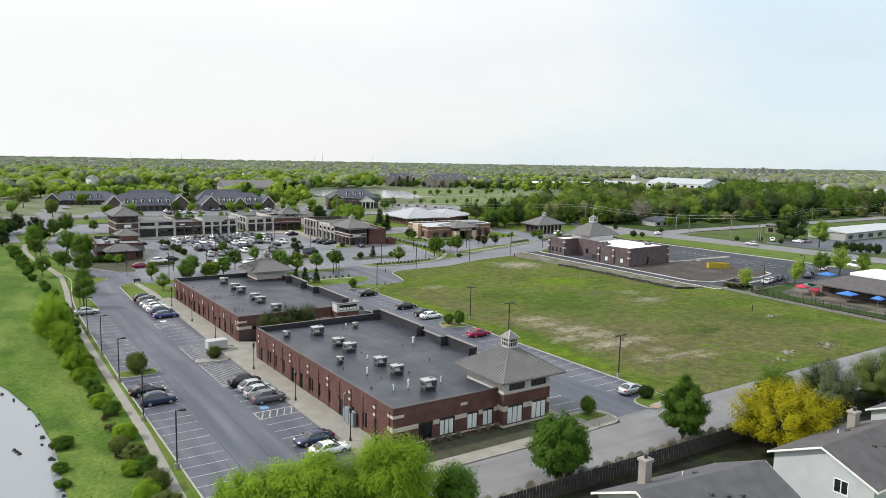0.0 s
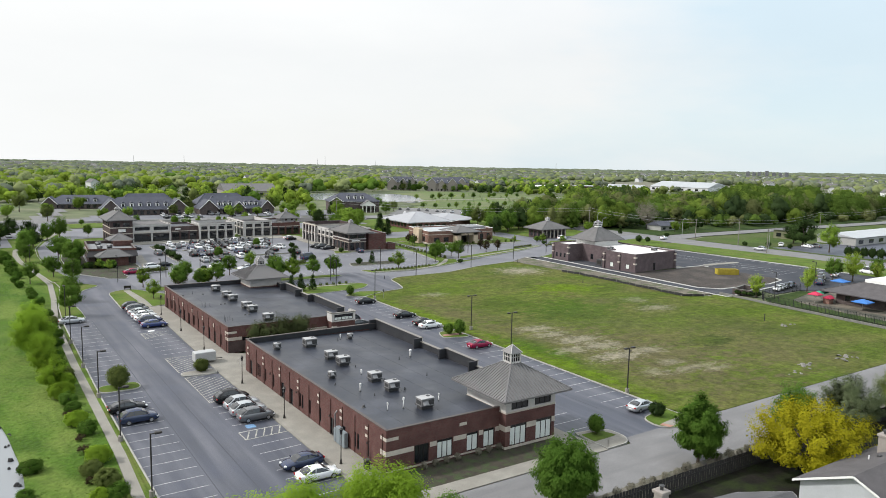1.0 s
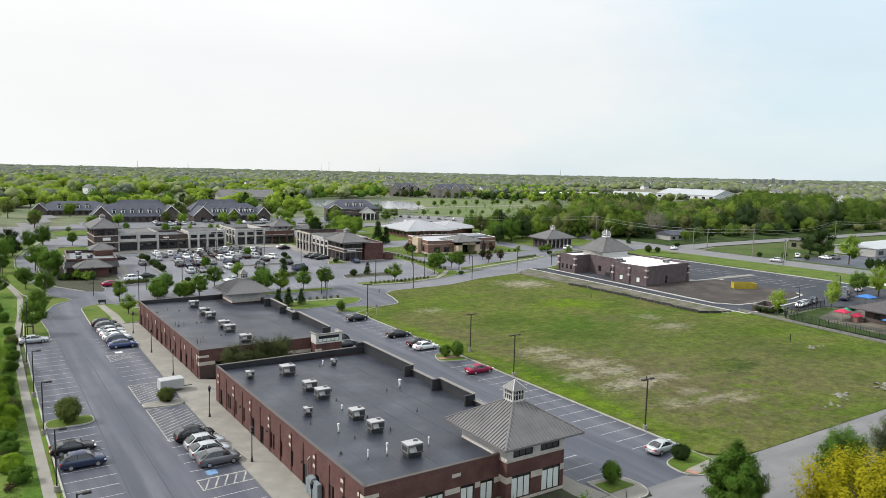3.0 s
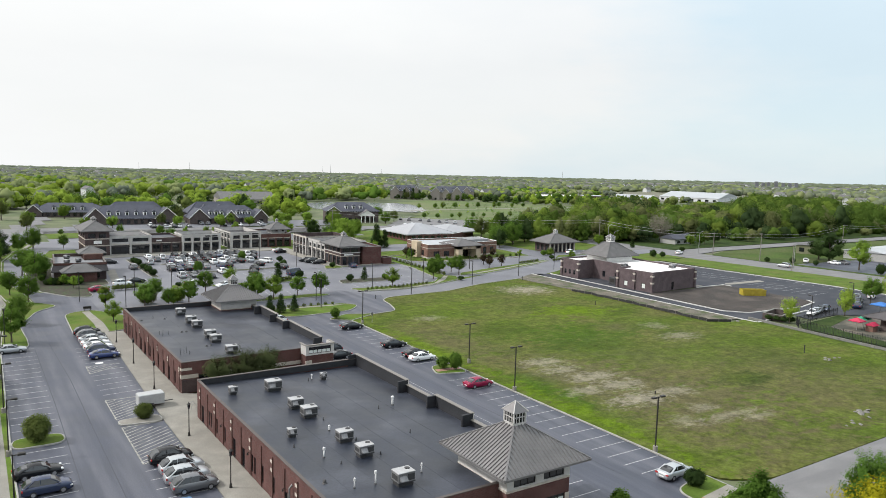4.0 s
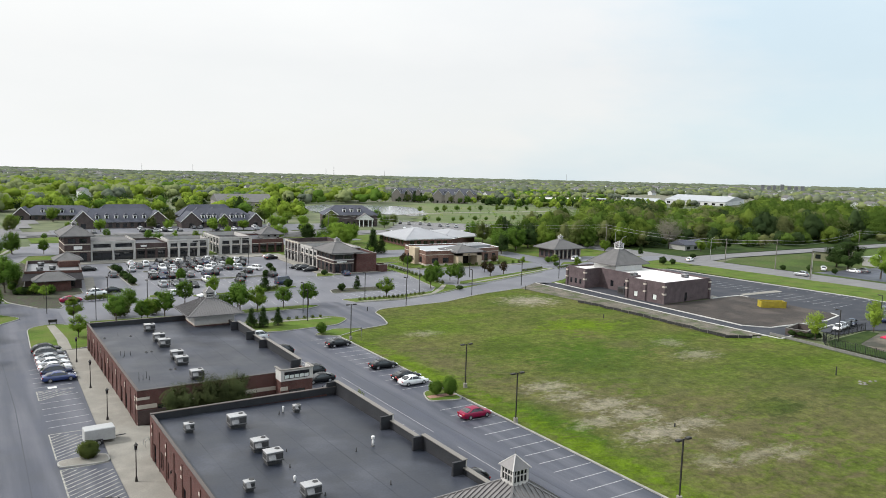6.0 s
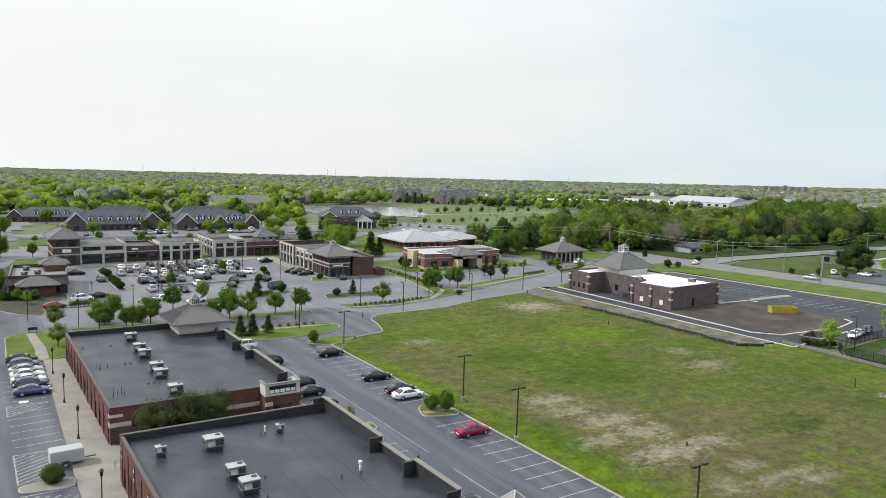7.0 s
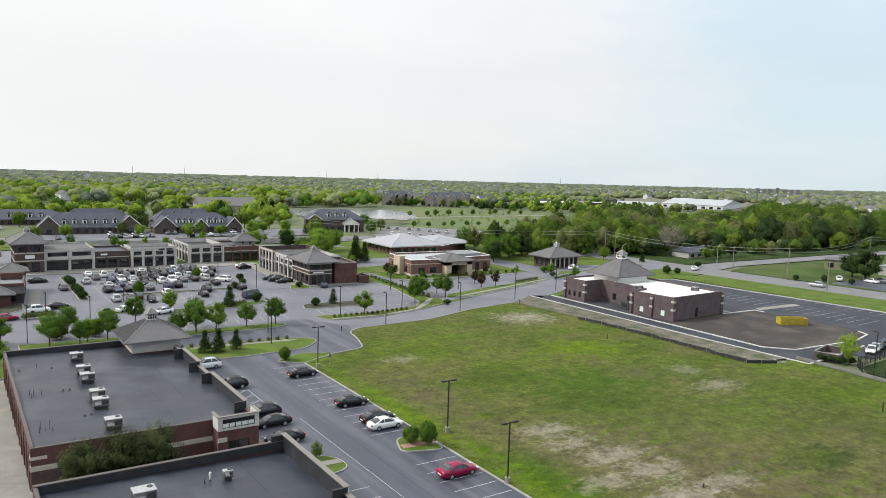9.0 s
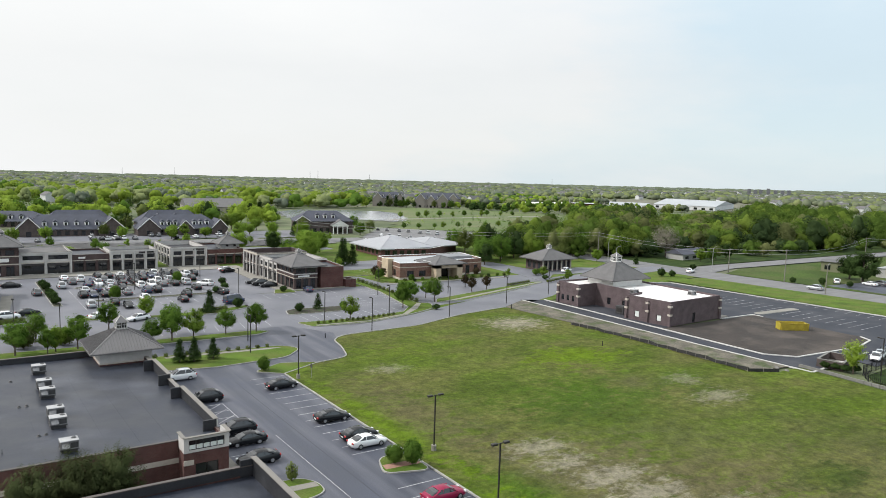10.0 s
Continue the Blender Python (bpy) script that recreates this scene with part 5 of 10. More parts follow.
# raised stucco corner of the second building
c = thing("corner_block", pose(18.9, 53.4, 0), "pale stucco shop corner with a dark ribbon window", "building")
facade(c, (0, 0), (4.7, 0), 3.9, 5.5, 0.25, STUCCO, [(0.5, 4.2, 4.15, 5.2, 5, 1, 0.5)], "upper_wall")
facade(c, (4.7, 0), (4.7, 2.3), 3.9, 5.5, 0.25, STUCCO, [], "upper_wall")
facade(c, (0, 2.3), (0, 0), 3.9, 5.5, 0.25, STUCCO, [], "upper_wall")
facade(c, (0, 0.1), (4.7, 0.1), 0, 3.9, 0.3, BRICK, [(1.2, 3.6, 0.14, 2.6, 2, 1, 0)], "lower_wall")
facade(c, (4.7, 0.1), (4.7, 2.3), 0, 3.9, 0.3, BRICK, [], "lower_wall")
facade(c, (0, 2.3), (0, 0.1), 0, 3.9, 0.3, BRICK, [], "lower_wall")
coping(c, [(0.05, 2.3), (0.05, 0.05), (4.75, 0.05), (4.75, 2.3)], 5.5, 0.4, COPING)
Build().box(0.26, 0.26, 4.5, 4.44, 2.28, 4.7).part("roof", MEMBRANE, c)
Build().box(-0.02, -0.06, 2.6, 1.0, 0.08, 3.1).part("stone_block", STONE, c)


def box_building(name, poly, h, wall_mat, roof_mat, label, openings=None, par=0.5, cope=None, group="", bands=(), cope_w=0.4):
    """A flat-roofed building on a polygon (counter-clockwise), with openings for each side, a parapet and a coping."""
    t = thing(name, pose(0, 0, 0), label, "building", group)
    n = len(poly)
    for i in range(n):
        p0, p1 = poly[i], poly[(i + 1) % n]
        ops = (openings or {}).get(i, [])
        a, b, c = Vector(poly[i - 1]), Vector(p0), Vector(p1)
        turn = (b.x - a.x) * (c.y - b.y) - (b.y - a.y) * (c.x - b.x)
        facade(t, p0, p1, 0, h, 0.3, wall_mat, ops, trim=turn > 0)
        for z0, z1, proud, mat in bands:
            gaps = [(o[0], o[1]) for o in ops if o[2] < z1 and o[3] > z0]
            band(t, p0, p1, z0, z1, proud, mat, gaps)
    Build().prism(inset(poly, 0.31), h - par - 0.25, h - par).part("roof", roof_mat, t)
    coping(t, [inset(poly, 0.15)[i % n] for i in range(n + 1)], h, cope_w, cope)
    return t


def row(u0, u1, count, w, z0, z1, cols=2, rows=1, blind=0.0):
    """Evenly spaced openings of width w along a wall between u0 and u1."""
    step = (u1 - u0) / count
    return [(u0 + step * (i + 0.5) - w / 2, u0 + step * (i + 0.5) + w / 2, z0, z1, cols, rows, blind) for i in range(count)]


# mauve brick building with white roof
def mauve_building():
    t = box_building("mauve_building", [(131.0, 111.2), (137.2, 111.2), (137.2, 96.6), (131.4, 95.6), (132.8, 84.3), (152.0, 85.4), (152.0, 118.5), (131.0, 118.5)], 5.5, BRICK_MAUVE, WHITE_ROOF,
                     "mauve brick building with white flat roof and piers", {
                         1: row(2, 12, 2, 1.2, 0.9, 2.6, 1), 2: row(1, 5, 1, 1.0, 0.14, 2.3, 1), 3: [(2.2, 3.4, 0.8, 2.2, 1, 1, 1.0), (8.0, 9.2, 0.8, 2.2, 1, 1, 1.0)],
                         4: [(8.6, 9.7, 0.14, 2.4, 1, 1, 0)], 7: row(0.8, 6.5, 3, 0.9, 1.0, 2.4, 1)}, 0.35, BRICK_MAUVE, cope_w=0.3)
    for x, y in ((131.0, 111.2), (137.2, 97.4), (131.4, 95.6), (132.1, 90.0), (132.8, 84.3), (131, 118.4), (152, 85.4)):
        Build().box(x - 0.35, y - 0.35, 0, x + 0.35, y + 0.35, 5.1).part("pier", BRICK_MAUVE, t)
        for z in (2.4, 4.3):
            Build().soft_box(x - 0.42, y - 0.42, z, x + 0.42, y + 0.42, z + 0.45, 0.05).part("stone_block", STONE, t)
    Build().box(138.2, 106.6, 4.9, 149.0, 115.2, 7.0).part("clerestory", WHITE_TRIM, t, "white clerestory wall below the hip roof")
    hip_roof(t, 136.6, 105.2, 150.6, 116.6, 7.0, 10.9, 0.9, SHINGLE, 0, 0.25, "hip_roof", "brown-grey shingled hip roof")
    cupola(t, 143.6, 110.9, 10.9, 0.9, 1.4, 13.2, WHITE_TRIM)
    for x, y in ((148.2, 90.5), (136.4, 98.0)):
        rooftop_unit(x, y, 4.95, 0.3)


def rooftop_unit(x, y, z, rz=0.0, sx=2.0, sy=1.5, sz=1.05):
    """A packaged air conditioner with hood, coil grille and fan."""
    sx, sy, sz = sx * 0.86, sy * 0.86, sz * 0.86
    t = thing("rooftop_unit", pose(x, y, z, 0, 0, rz), "pale galvanised rooftop air conditioner on a kerb", "air conditioner", "rooftop units")
    b = Build().box(-sx / 2 + 0.12, -sy / 2 + 0.12, -0.2, sx / 2 - 0.12, sy / 2 - 0.12, 0.2)
    b.part("roof_kerb", GALV_DARK, t)
    body = Build().soft_box(-sx / 2, -sy / 2, 0.2, sx / 2, sy / 2, 0.2 + sz, 0.05)
    body.part("cabinet", GALV, t)
    Build().box(-sx / 2 - 0.03, -sy / 2 - 0.03, 0.16, sx / 2 + 0.03, sy / 2 + 0.03, 0.24).part("base_rail", GALV_DARK, t)
    for k in (-0.26, -0.02):
        Build().box(sx * k, -sy / 2 - 0.008, 0.28, sx * k + 0.03, -sy / 2 + 0.01, sz + 0.14).part("panel_joint", GALV_DARK, t)
    Build().soft_box(-sx / 2 - 0.02, -sy / 2 - 0.02, 0.2 + sz, sx / 2 + 0.02, sy / 2 + 0.02, 0.26 + sz, 0.03).part("top_panel", STEEL_TOP, t)
    g = Build()
    g.box(sx * 0.04, -sy / 2 - 0.012, 0.35, sx / 2 - 0.08, -sy / 2 + 0.02, sz + 0.05)
    g.box(sx / 2 - 0.02, -sy / 2 + 0.1, 0.35, sx / 2 + 0.012, sy / 2 - 0.1, sz + 0.05)
    g.part("coil_grille", GALV_DARK, t)
    Build().box(-sx / 2 - 0.012, -sy / 2 + 0.16, 0.4, -sx / 2 + 0.02, sy / 2 - 0.16, sz - 0.02).part("return_grille", GALV_DARK, t)
    for k in (0.12,):
        f = Build().tube((sx * 0.27, k * sy, 0.24 + sz), (sx * 0.27, k * sy, 0.2 + sz + 0.11), 0.26, n=14)
        f.part("fan_guard", GALV_DARK, t)
    h = Build().add([(-sx * 0.42, -sy / 2, 0.85), (-sx * 0.02, -sy / 2, 0.85), (-sx * 0.02, -sy / 2 - 0.4, 0.5), (-sx * 0.42, -sy / 2 - 0.4, 0.5), (-sx * 0.42, -sy / 2, 0.45), (-sx * 0.02, -sy / 2, 0.45)],
                    [(3, 2, 1, 0), (0, 4, 3), (2, 5, 1), (4, 5, 2, 3)])
    h.part("intake_hood", GALV, t)
    Build().tube((-sx / 2 + 0.2, sy / 2, 0.3), (-sx / 2 + 0.2, sy / 2 + 0.5, 0.05), 0.03, n=6).part("conduit", GALV_DARK, t)
    return t


def roof_vent(x, y, z, h=0.9, r=0.09, cap=True):
    t = thing("roof_vent", pose(x, y, z), "white sheet-metal vent pipe on the roof" if cap else "short dark vent pipe on the roof", "vent pipe", "roof vents")
    Build().tube((0, 0, -0.1), (0, 0, h), r, n=10).part("pipe", VENT_WHITE if cap else GALV_DARK, t, smooth=True)
    Build().tube((0, 0, 0), (0, 0, 0.12), r * 1.9, r * 1.1, 10).part("flashing", GALV_DARK, t)
    if cap:
        Build().tube((0, 0, h - 0.05), (0, 0, h + 0.18), r * 1.7, r * 1.7, 10).tube((0, 0, h + 0.18), (0, 0, h + 0.28), r * 1.7, r * 0.3, 10).part("cap", VENT_WHITE, t)


for x, y, s in ((8.0, 4.9, 1.05), (8.0, 12.7, 0.95), (8.0, 17.3, 0.95), (7.8, 26.3, 1.0), (7.7, 30.0, 0.95), (7.9, 38.1, 1.1)):
    rooftop_unit(x, y, roof1(x, y) + 0.2, 0, 2.0 * s, 1.5 * s, 1.0 * s)
for x, y in ((9.6, 91.5), (9.4, 83.4), (9.3, 79.2), (9.2, 70.7), (9.0, 67.0), (9.0, 58.8)):
    rooftop_unit(x, y, roof2(x, y) + 0.2, 0, 2.0, 1.5, 1.0)
for x, y, s in ((3.6, 21.0, 0.55), (2.8, 38.6, 0.6), (15.7, 39.8, 0.5)):
    rooftop_unit(x, y, roof1(x, y) + 0.15, 0, 2.0 * s, 1.5 * s, 1.3 * s)
for x, y, h, r, cap in ((18.6, 25.7, 1.1, 0.16, True), (4.2, 14.1, 1.0, 0.11, True), (5.7, 6.0, 1.3, 0.1, True), (3.6, 6.1, 0.9, 0.08, True), (10.8, 6.2, 0.9, 0.08, True), (7.9, 20.9, 0.5, 0.1, True),
                        (1.7, 8.4, 0.4, 0.2, False), (16.4, 25.2, 0.5, 0.07, False), (15.5, 16.2, 0.5, 0.07, False), (9.6, 12.2, 0.4, 0.08, False), (9.2, 16.9, 0.4, 0.08, False), (10.0, 28.4, 0.4, 0.07, False),
                        (8.8, 24.4, 0.4, 0.07, False), (5.0, 11.8, 0.4, 0.07, False), (2.6, 18.0, 0.4, 0.08, False), (14.2, 40.3, 0.7, 0.09, True), (13.6, 40.0, 0.5, 0.07, False)):
    roof_vent(x, y, roof1(x, y), h * 0.85, r * 0.78, cap)
for x, y, h in ((2.3, 76.2, 0.6), (2.7, 75.4, 0.8), (2.4, 74.7, 0.5), (3.6, 75.6, 0.6), (2.2, 62.2, 0.8), (2.6, 61.5, 0.6), (2.0, 61.0, 0.7), (3.1, 61.9, 0.9), (3.3, 61.0, 0.5), (4.3, 90.2, 0.5)):
    roof_vent(x, y, roof2(x, y), h * 1.1, 0.032, False)
for x, y in ((6.0, 76.4), (6.8, 76.5), (6.9, 64.8), (7.6, 64.9), (2.0, 88.8), (6.0, 88.6)):
    roof_vent(x, y, roof2(x, y), 0.2, 0.14, False)
mauve_building()
Build().box(0.72, 55.50, 0.14, 7.2, 55.59, 2.02).part("brick_base", BRICK_UMBER, SHOP2, "dark brown brick base of the corner")

# ---- plaza and far buildings ----
def arch(parent, p0, p1, z, r, mat):
    """A half-round window head with keystones."""
    p0, p1 = Vector(p0), Vector(p1)
    c = (p0 + p1) / 2
    u = (p1 - p0).normalized()
    n = Vector((u.y, -u.x))
    line = [(c + u * math.cos(math.pi * i / 8) * r + n * 0.04, math.pi * i / 8) for i in range(9)]
    Build().path([(q.x, q.y, z + math.sin(w) * r * 0.7) for q, w in line], 0.09, 6).part("arch", mat, parent)


def storefront(poly, h, mat, label, fronts, roof=MEMBRANE, par=0.7, base=None, cornice=True, sign=None, arches=False, name="shop_unit", upper=None):
    """One shop of the plaza: fronts gives, for a side, the number of glazed bays."""
    ops = {}
    for i, count in fronts.items():
        p0, p1 = Vector(poly[i]), Vector(poly[(i + 1) % len(poly)])
        L = (p1 - p0).length
        w = L / count * (0.72 if count > 2 else 0.84)
        ops[i] = row(0.3, L - 0.3, count, w, 0.2, 3.0, 2, 1, 0)
        if upper:
            ops[i] = ops[i] + row(0.3, L - 0.3, count, w * 0.9, upper[0], upper[1], 2, 1, 0)
    bands = [(3.25, 3.5, 0.06, STONE)] + ([(h - 0.55, h - 0.1, 0.22, mat if mat is STUCCO else STONE)] if cornice else [])
    t = box_building(name, poly, h, mat, roof, label, ops, par, DARK_COPING if roof is PARAPET else COPING, "plaza shops", bands)
    for i, count in fronts.items():
        p0, p1 = Vector(poly[i]), Vector(poly[(i + 1) % len(poly)])
        u = (p1 - p0).normalized()
        n = Vector((u.y, -u.x))
        L = (p1 - p0).length
        for k in range(count + 1):
            a = min(max(0.25, k * L / count), L - 0.25)
            q = p0 + u * a + n * 0.12
            Build().box(q.x - 0.24, q.y - 0.24, 0.1, q.x + 0.24, q.y + 0.24, (h - 0.6 if cornice else 3.4)).part("pilaster", base or STONE, t)
        for o in ops[i]:
            if o[2] < 1:
                q0, q1 = p0 + u * o[0], p0 + u * o[1]
                if arches:
                    arch(t, q0, q1, 3.05, (o[1] - o[0]) / 2, DARK_FRAME)
                m0, m1 = q0 + n * 0.45, q1 + n * 0.45
                aw = Build().add([(q0.x, q0.y, 3.15), (q1.x, q1.y, 3.15), (m1.x, m1.y, 2.75), (m0.x, m0.y, 2.75), (m0.x, m0.y, 2.6), (m1.x, m1.y, 2.6)], [(3, 2, 1, 0), (4, 5, 2, 3)])
                aw.part("awning", DARK_FRAME, t, "dark fabric awning over the shop window")
        if sign:
            q0, q1 = p0 + u * L * sign[0] + n * 0.05, p0 + u * L * sign[1] + n * 0.05
            Build().bar((q0.x, q0.y, sign[2]), (q1.x, q1.y, sign[2]), 0.1, 0.5).part("sign_bar", sign[3], t, "plain sign bar on the shop front")
    return t


# corner tower at the west end of the plaza
t = box_building("plaza_tower", [(9.6, 212.0), (17.0, 212.0), (17.0, 226.5), (9.6, 226.5)], 8.0, BRICK_UMBER, MEMBRANE, "dark brick corner tower with hipped roof and upper windows",
                 {0: row(0.5, 6.9, 2, 2.0, 0.2, 2.9, 2) + row(0.5, 6.9, 2, 2.2, 6.0, 7.4, 2), 3: row(0.5, 14, 3, 2.4, 6.0, 7.4, 2) + row(0.5, 14, 3, 2.4, 0.3, 2.9, 2),
                  1: row(8, 14, 1, 2.4, 6.0, 7.4, 2)}, 0.5, COPING, "plaza shops", [(3.3, 3.6, 0.05, STONE), (5.5, 5.8, 0.05, STONE)])
Build().box(12.2, 211.88, 4.1, 14.6, 212.0, 5.1).part("sign_bar", WHITE_TRIM, t, "plain pale sign panel")
hip_roof(t, 8.4, 210.8, 18.2, 227.7, 8.4, 11.3, 0, SHINGLE, 0, 0.3, "hip_roof", "grey shingled hip roof")
cupola(t, 13.3, 219.2, 11.0, 0.7, 0.8, 12.6)
storefront([(17.02, 213.5), (30.4, 213.5), (30.4, 230), (17.02, 230)], 6.3, STUCCO, "two-storey stucco shop with recessed storefronts", {0: 2}, SHINGLE, 0.4, STUCCO, True, None, False, "shop_unit", (4.2, 5.4))
storefront([(30.42, 214.6), (40.6, 214.6), (40.6, 230), (30.42, 230)], 5.1, BRICK_UMBER, "low dark brick shop unit with pale sign bars", {0: 3}, MEMBRANE, 0.5, BRICK_UMBER, False, (0.18, 0.36, 4.2, WHITE_TRIM))
storefront([(40.62, 213.6), (54.0, 213.6), (54.0, 224), (40.62, 224)], 6.1, STUCCO, "pale stucco shop with four tall glazed bays", {0: 4}, MEMBRANE, 0.9, STUCCO, True, (0.60, 0.92, 5.3, DARK_FRAME), False, "shop_unit", (3.65, 4.85))
storefront([(58.6, 216.2), (69.8, 216.2), (69.8, 236), (58.6, 236)], 6.1, STUCCO, "pale stucco corner shop with tall glazed bays", {0: 3, 3: 5}, PARAPET, 1.4, STUCCO, True, (0.62, 0.92, 5.3, DARK_FRAME), False, "shop_unit", (3.65, 4.85))
storefront([(69.82, 217.0), (82, 217.0), (82, 236), (69.82, 236)], 4.9, BRICK, "low red brick shop unit", {0: 4}, MEMBRANE, 0.5, BRICK, False)
t = thing("roof_pavilion", pose(79.5, 225.5, 4.3), "small stucco pavilion with hip roof above the shops", "building", "plaza shops")
Build().box(-3.0, -3.0, -0.8, 3.0, 3.0, 1.9).part("wall", STUCCO, t)
for s in (-1.5, 1.0):
    Build().box(s, -3.06, 0.8, s + 0.8, -2.98, 1.7).part("window", DARK_GLASS, t)
hip_roof(t, -4.3, -4.3, 4.3, 4.3, 1.8, 4.3, 0.4, SHINGLE, 0, 0.25, "hip_roof")
cupola(t, 0, 0, 4.3, 0.4, 0.7, 5.8)
# east wing of the plaza, facing west
storefront([(76.5, 200.5), (76.5, 189.0), (92, 189.0), (92, 200.5)], 6.7, BRICK_UMBER, "two-storey brick and stucco shop of the east wing", {0: 4}, PARAPET, 1.3, STUCCO, True, None, False, "shop_unit", (4.2, 5.6))
storefront([(77.2, 188.98), (77.2, 174.6), (92, 174.6), (92, 188.98)], 6.2, STUCCO, "pale stucco shop with tall glazed bays in the east wing", {0: 4}, MEMBRANE, 0.9, STUCCO, True, None, False, "shop_unit", (3.65, 4.85))
t = box_building("corner_shop", [(76.8, 174.58), (76.8, 162.2), (83.4, 162.0), (84.2, 174.58)], 6.3, BRICK_UMBER, MEMBRANE, "two-storey brick corner shop with hip roof and cupola",
                 {0: row(0.4, 12, 4, 2.1, 0.2, 2.8, 2) + row(0.4, 12, 4, 2.2, 4.3, 5.6, 3), 1: row(0.3, 6.3, 3, 1.4, 0.2, 2.8, 2) + row(0.3, 6.3, 2, 2.6, 4.3, 5.6, 4)}, 0.4, COPING, "plaza shops",
                 [(3.9, 4.2, 0.08, STUCCO), (2.95, 3.15, 0.05, STONE), (5.7, 6.3, 0.06, STUCCO)])
Build().box(77.8, 161.86, 3.3, 81.0, 161.98, 3.7).part("sign_bar", WHITE_TRIM, t, "plain pale sign bar")
hip_roof(t, 75.4, 160.6, 85.6, 175.6, 6.4, 9.0, 0.6, SHINGLE, 0, 0.3, "hip_roof", "grey shingled hip roof")
cupola(t, 80.5, 168.1, 9.0, 0.6, 0.7, 10.4)
t = box_building("brick_annex", [(84.22, 161.6), (90.9, 161.4), (92.0, 174.5), (84.22, 174.5)], 5.8, BRICK, MEMBRANE, "plain red brick annex of the corner shop", {}, 0.5, COPING, "plaza shops")
t = box_building("refuse_enclosure", [(91.2, 160.4), (94.2, 160.3), (94.4, 164.0), (91.2, 164.1)], 2.2, BRICK, CONCRETE, "low red brick refuse enclosure", {}, 1.6, COPING)

# restaurant with low hip roof beside the drive
t = box_building("restaurant", [(-4.2, 166.0), (8.2, 164.0), (10.2, 184.5), (-2.4, 186.0)], 4.6, BRICK_UMBER, PALE_MEMBRANE, "dark brick restaurant with flat roof and hipped porches",
                 {0: row(0.6, 12, 3, 1.8, 0.5, 2.6, 2), 1: row(2, 18, 5, 1.8, 0.5, 2.6, 2)}, 0.8, DARK_COPING, "", [(3.0, 3.4, 0.05, STONE), (4.1, 4.6, 0.12, BRICK_DARK)])
MANSARD = Build().add([(-5.0, 165.2, 2.5), (8.6, 163.0, 2.5), (8.3, 164.2, 4.3), (-4.3, 166.2, 4.3), (-5.0, 165.2, 2.3), (8.6, 163.0, 2.3)], [(0, 1, 2, 3), (4, 5, 1, 0)])
MANSARD.part("mansard", SHINGLE_BROWN, t, "brown sloped roof band above the front")
Build().box(-2.0, 160.6, 0, 5.4, 165.0, 2.8).part("porch", BRICK_DARK, t)
hip_roof(t, -3.0, 159.8, 6.4, 166.4, 2.9, 4.7, 0, SHINGLE, 0, 0.2, "porch_roof", "grey shingled porch roof")
Build().box(4.4, 176.0, 3.9, 9.4, 181.0, 5.4).part("roof_screen", BRICK_DARK, t)
hip_roof(t, 3.4, 178.0, 10.6, 185.4, 5.4, 7.2, 0, SHINGLE, 0, 0.2, "entry_roof", "grey shingled entry roof")
for x, y in ((-0.5, 171.0), (2.5, 172.5), (0.5, 180)):
    rooftop_unit(x, y, 4.0, 5, 1.7, 1.2, 0.8)

# orange brick medical building
t = box_building("orange_brick_building", [(111.4, 165.5), (122.0, 164.4), (122.0, 170), (131.6, 170), (131.6, 166.4), (143.2, 167.8), (145.0, 182), (113.8, 183.5)], 5.0, BRICK_ORANGE, FAR_ROOF,
                 "orange brick single-storey building with pale roof", {0: row(1.5, 9.5, 2, 2.2, 0.9, 2.6, 3), 4: row(0.5, 11, 3, 1.7, 0.5, 3.0, 3), 7: row(2, 16, 4, 1.8, 0.9, 2.8, 2)}, 0.5, WHITE_TRIM, "",
                 [(0.0, 0.7, 0.04, STONE), (3.6, 3.8, 0.04, STONE)])
Build().box(121.8, 161.6, 0.0, 123.6, 169, 4.7).part("porch_pier", STUCCO_TAN, t)
Build().box(129.4, 161.6, 0.0, 131.4, 169, 4.7).part("porch_pier", STUCCO_TAN, t)
Build().box(121.8, 161.6, 3.4, 131.4, 169, 4.7).part("porch_lintel", STUCCO_TAN, t, "tan stucco entrance porch")
Build().box(123.8, 166.5, 0.0, 129.2, 166.7, 3.4).part("entrance_glazing", DARK_GLASS, t)
hip_roof(t, 120.6, 160.6, 132.6, 172.6, 4.7, 6.6, 0, SHINGLE, 0, 0.25, "porch_roof", "grey shingled porch roof")
Build().box(110.6, 171.2, 0, 112.6, 175.0, 5.6).part("chimney_wall", STUCCO_TAN, t)
Build().box(133.0, 172.0, 4.5, 142.5, 179.0, 5.3).part("roof_screen", PALE_MEMBRANE, t)

# bank-like pavilion with a hip roof
t = box_building("brown_pavilion", [(165.8, 163.6), (178.6, 163.6), (178.6, 172.2), (165.8, 172.2)], 3.7, BRICK_UMBER, MEMBRANE, "low brown brick pavilion under a hip roof",
                 {0: row(0.5, 12.3, 6, 1.3, 0.4, 2.9, 2), 3: row(0.6, 8, 3, 1.5, 0.6, 2.8, 2)}, 0.4, COPING)
for k in range(7):
    Build().box(165.6 + 2.08 * k, 163.2, 0, 166.0 + 2.08 * k, 163.55, 3.6).part("pilaster", STONE, t)
hip_roof(t, 164.2, 162.0, 180.2, 173.8, 3.9, 7.0, 0.5, SHINGLE, 0, 0.3, "hip_roof", "grey shingled hip roof with eaves")
cupola(t, 172.2, 167.9, 6.9, 0.6, 0.9, 8.6, WHITE_TRIM)

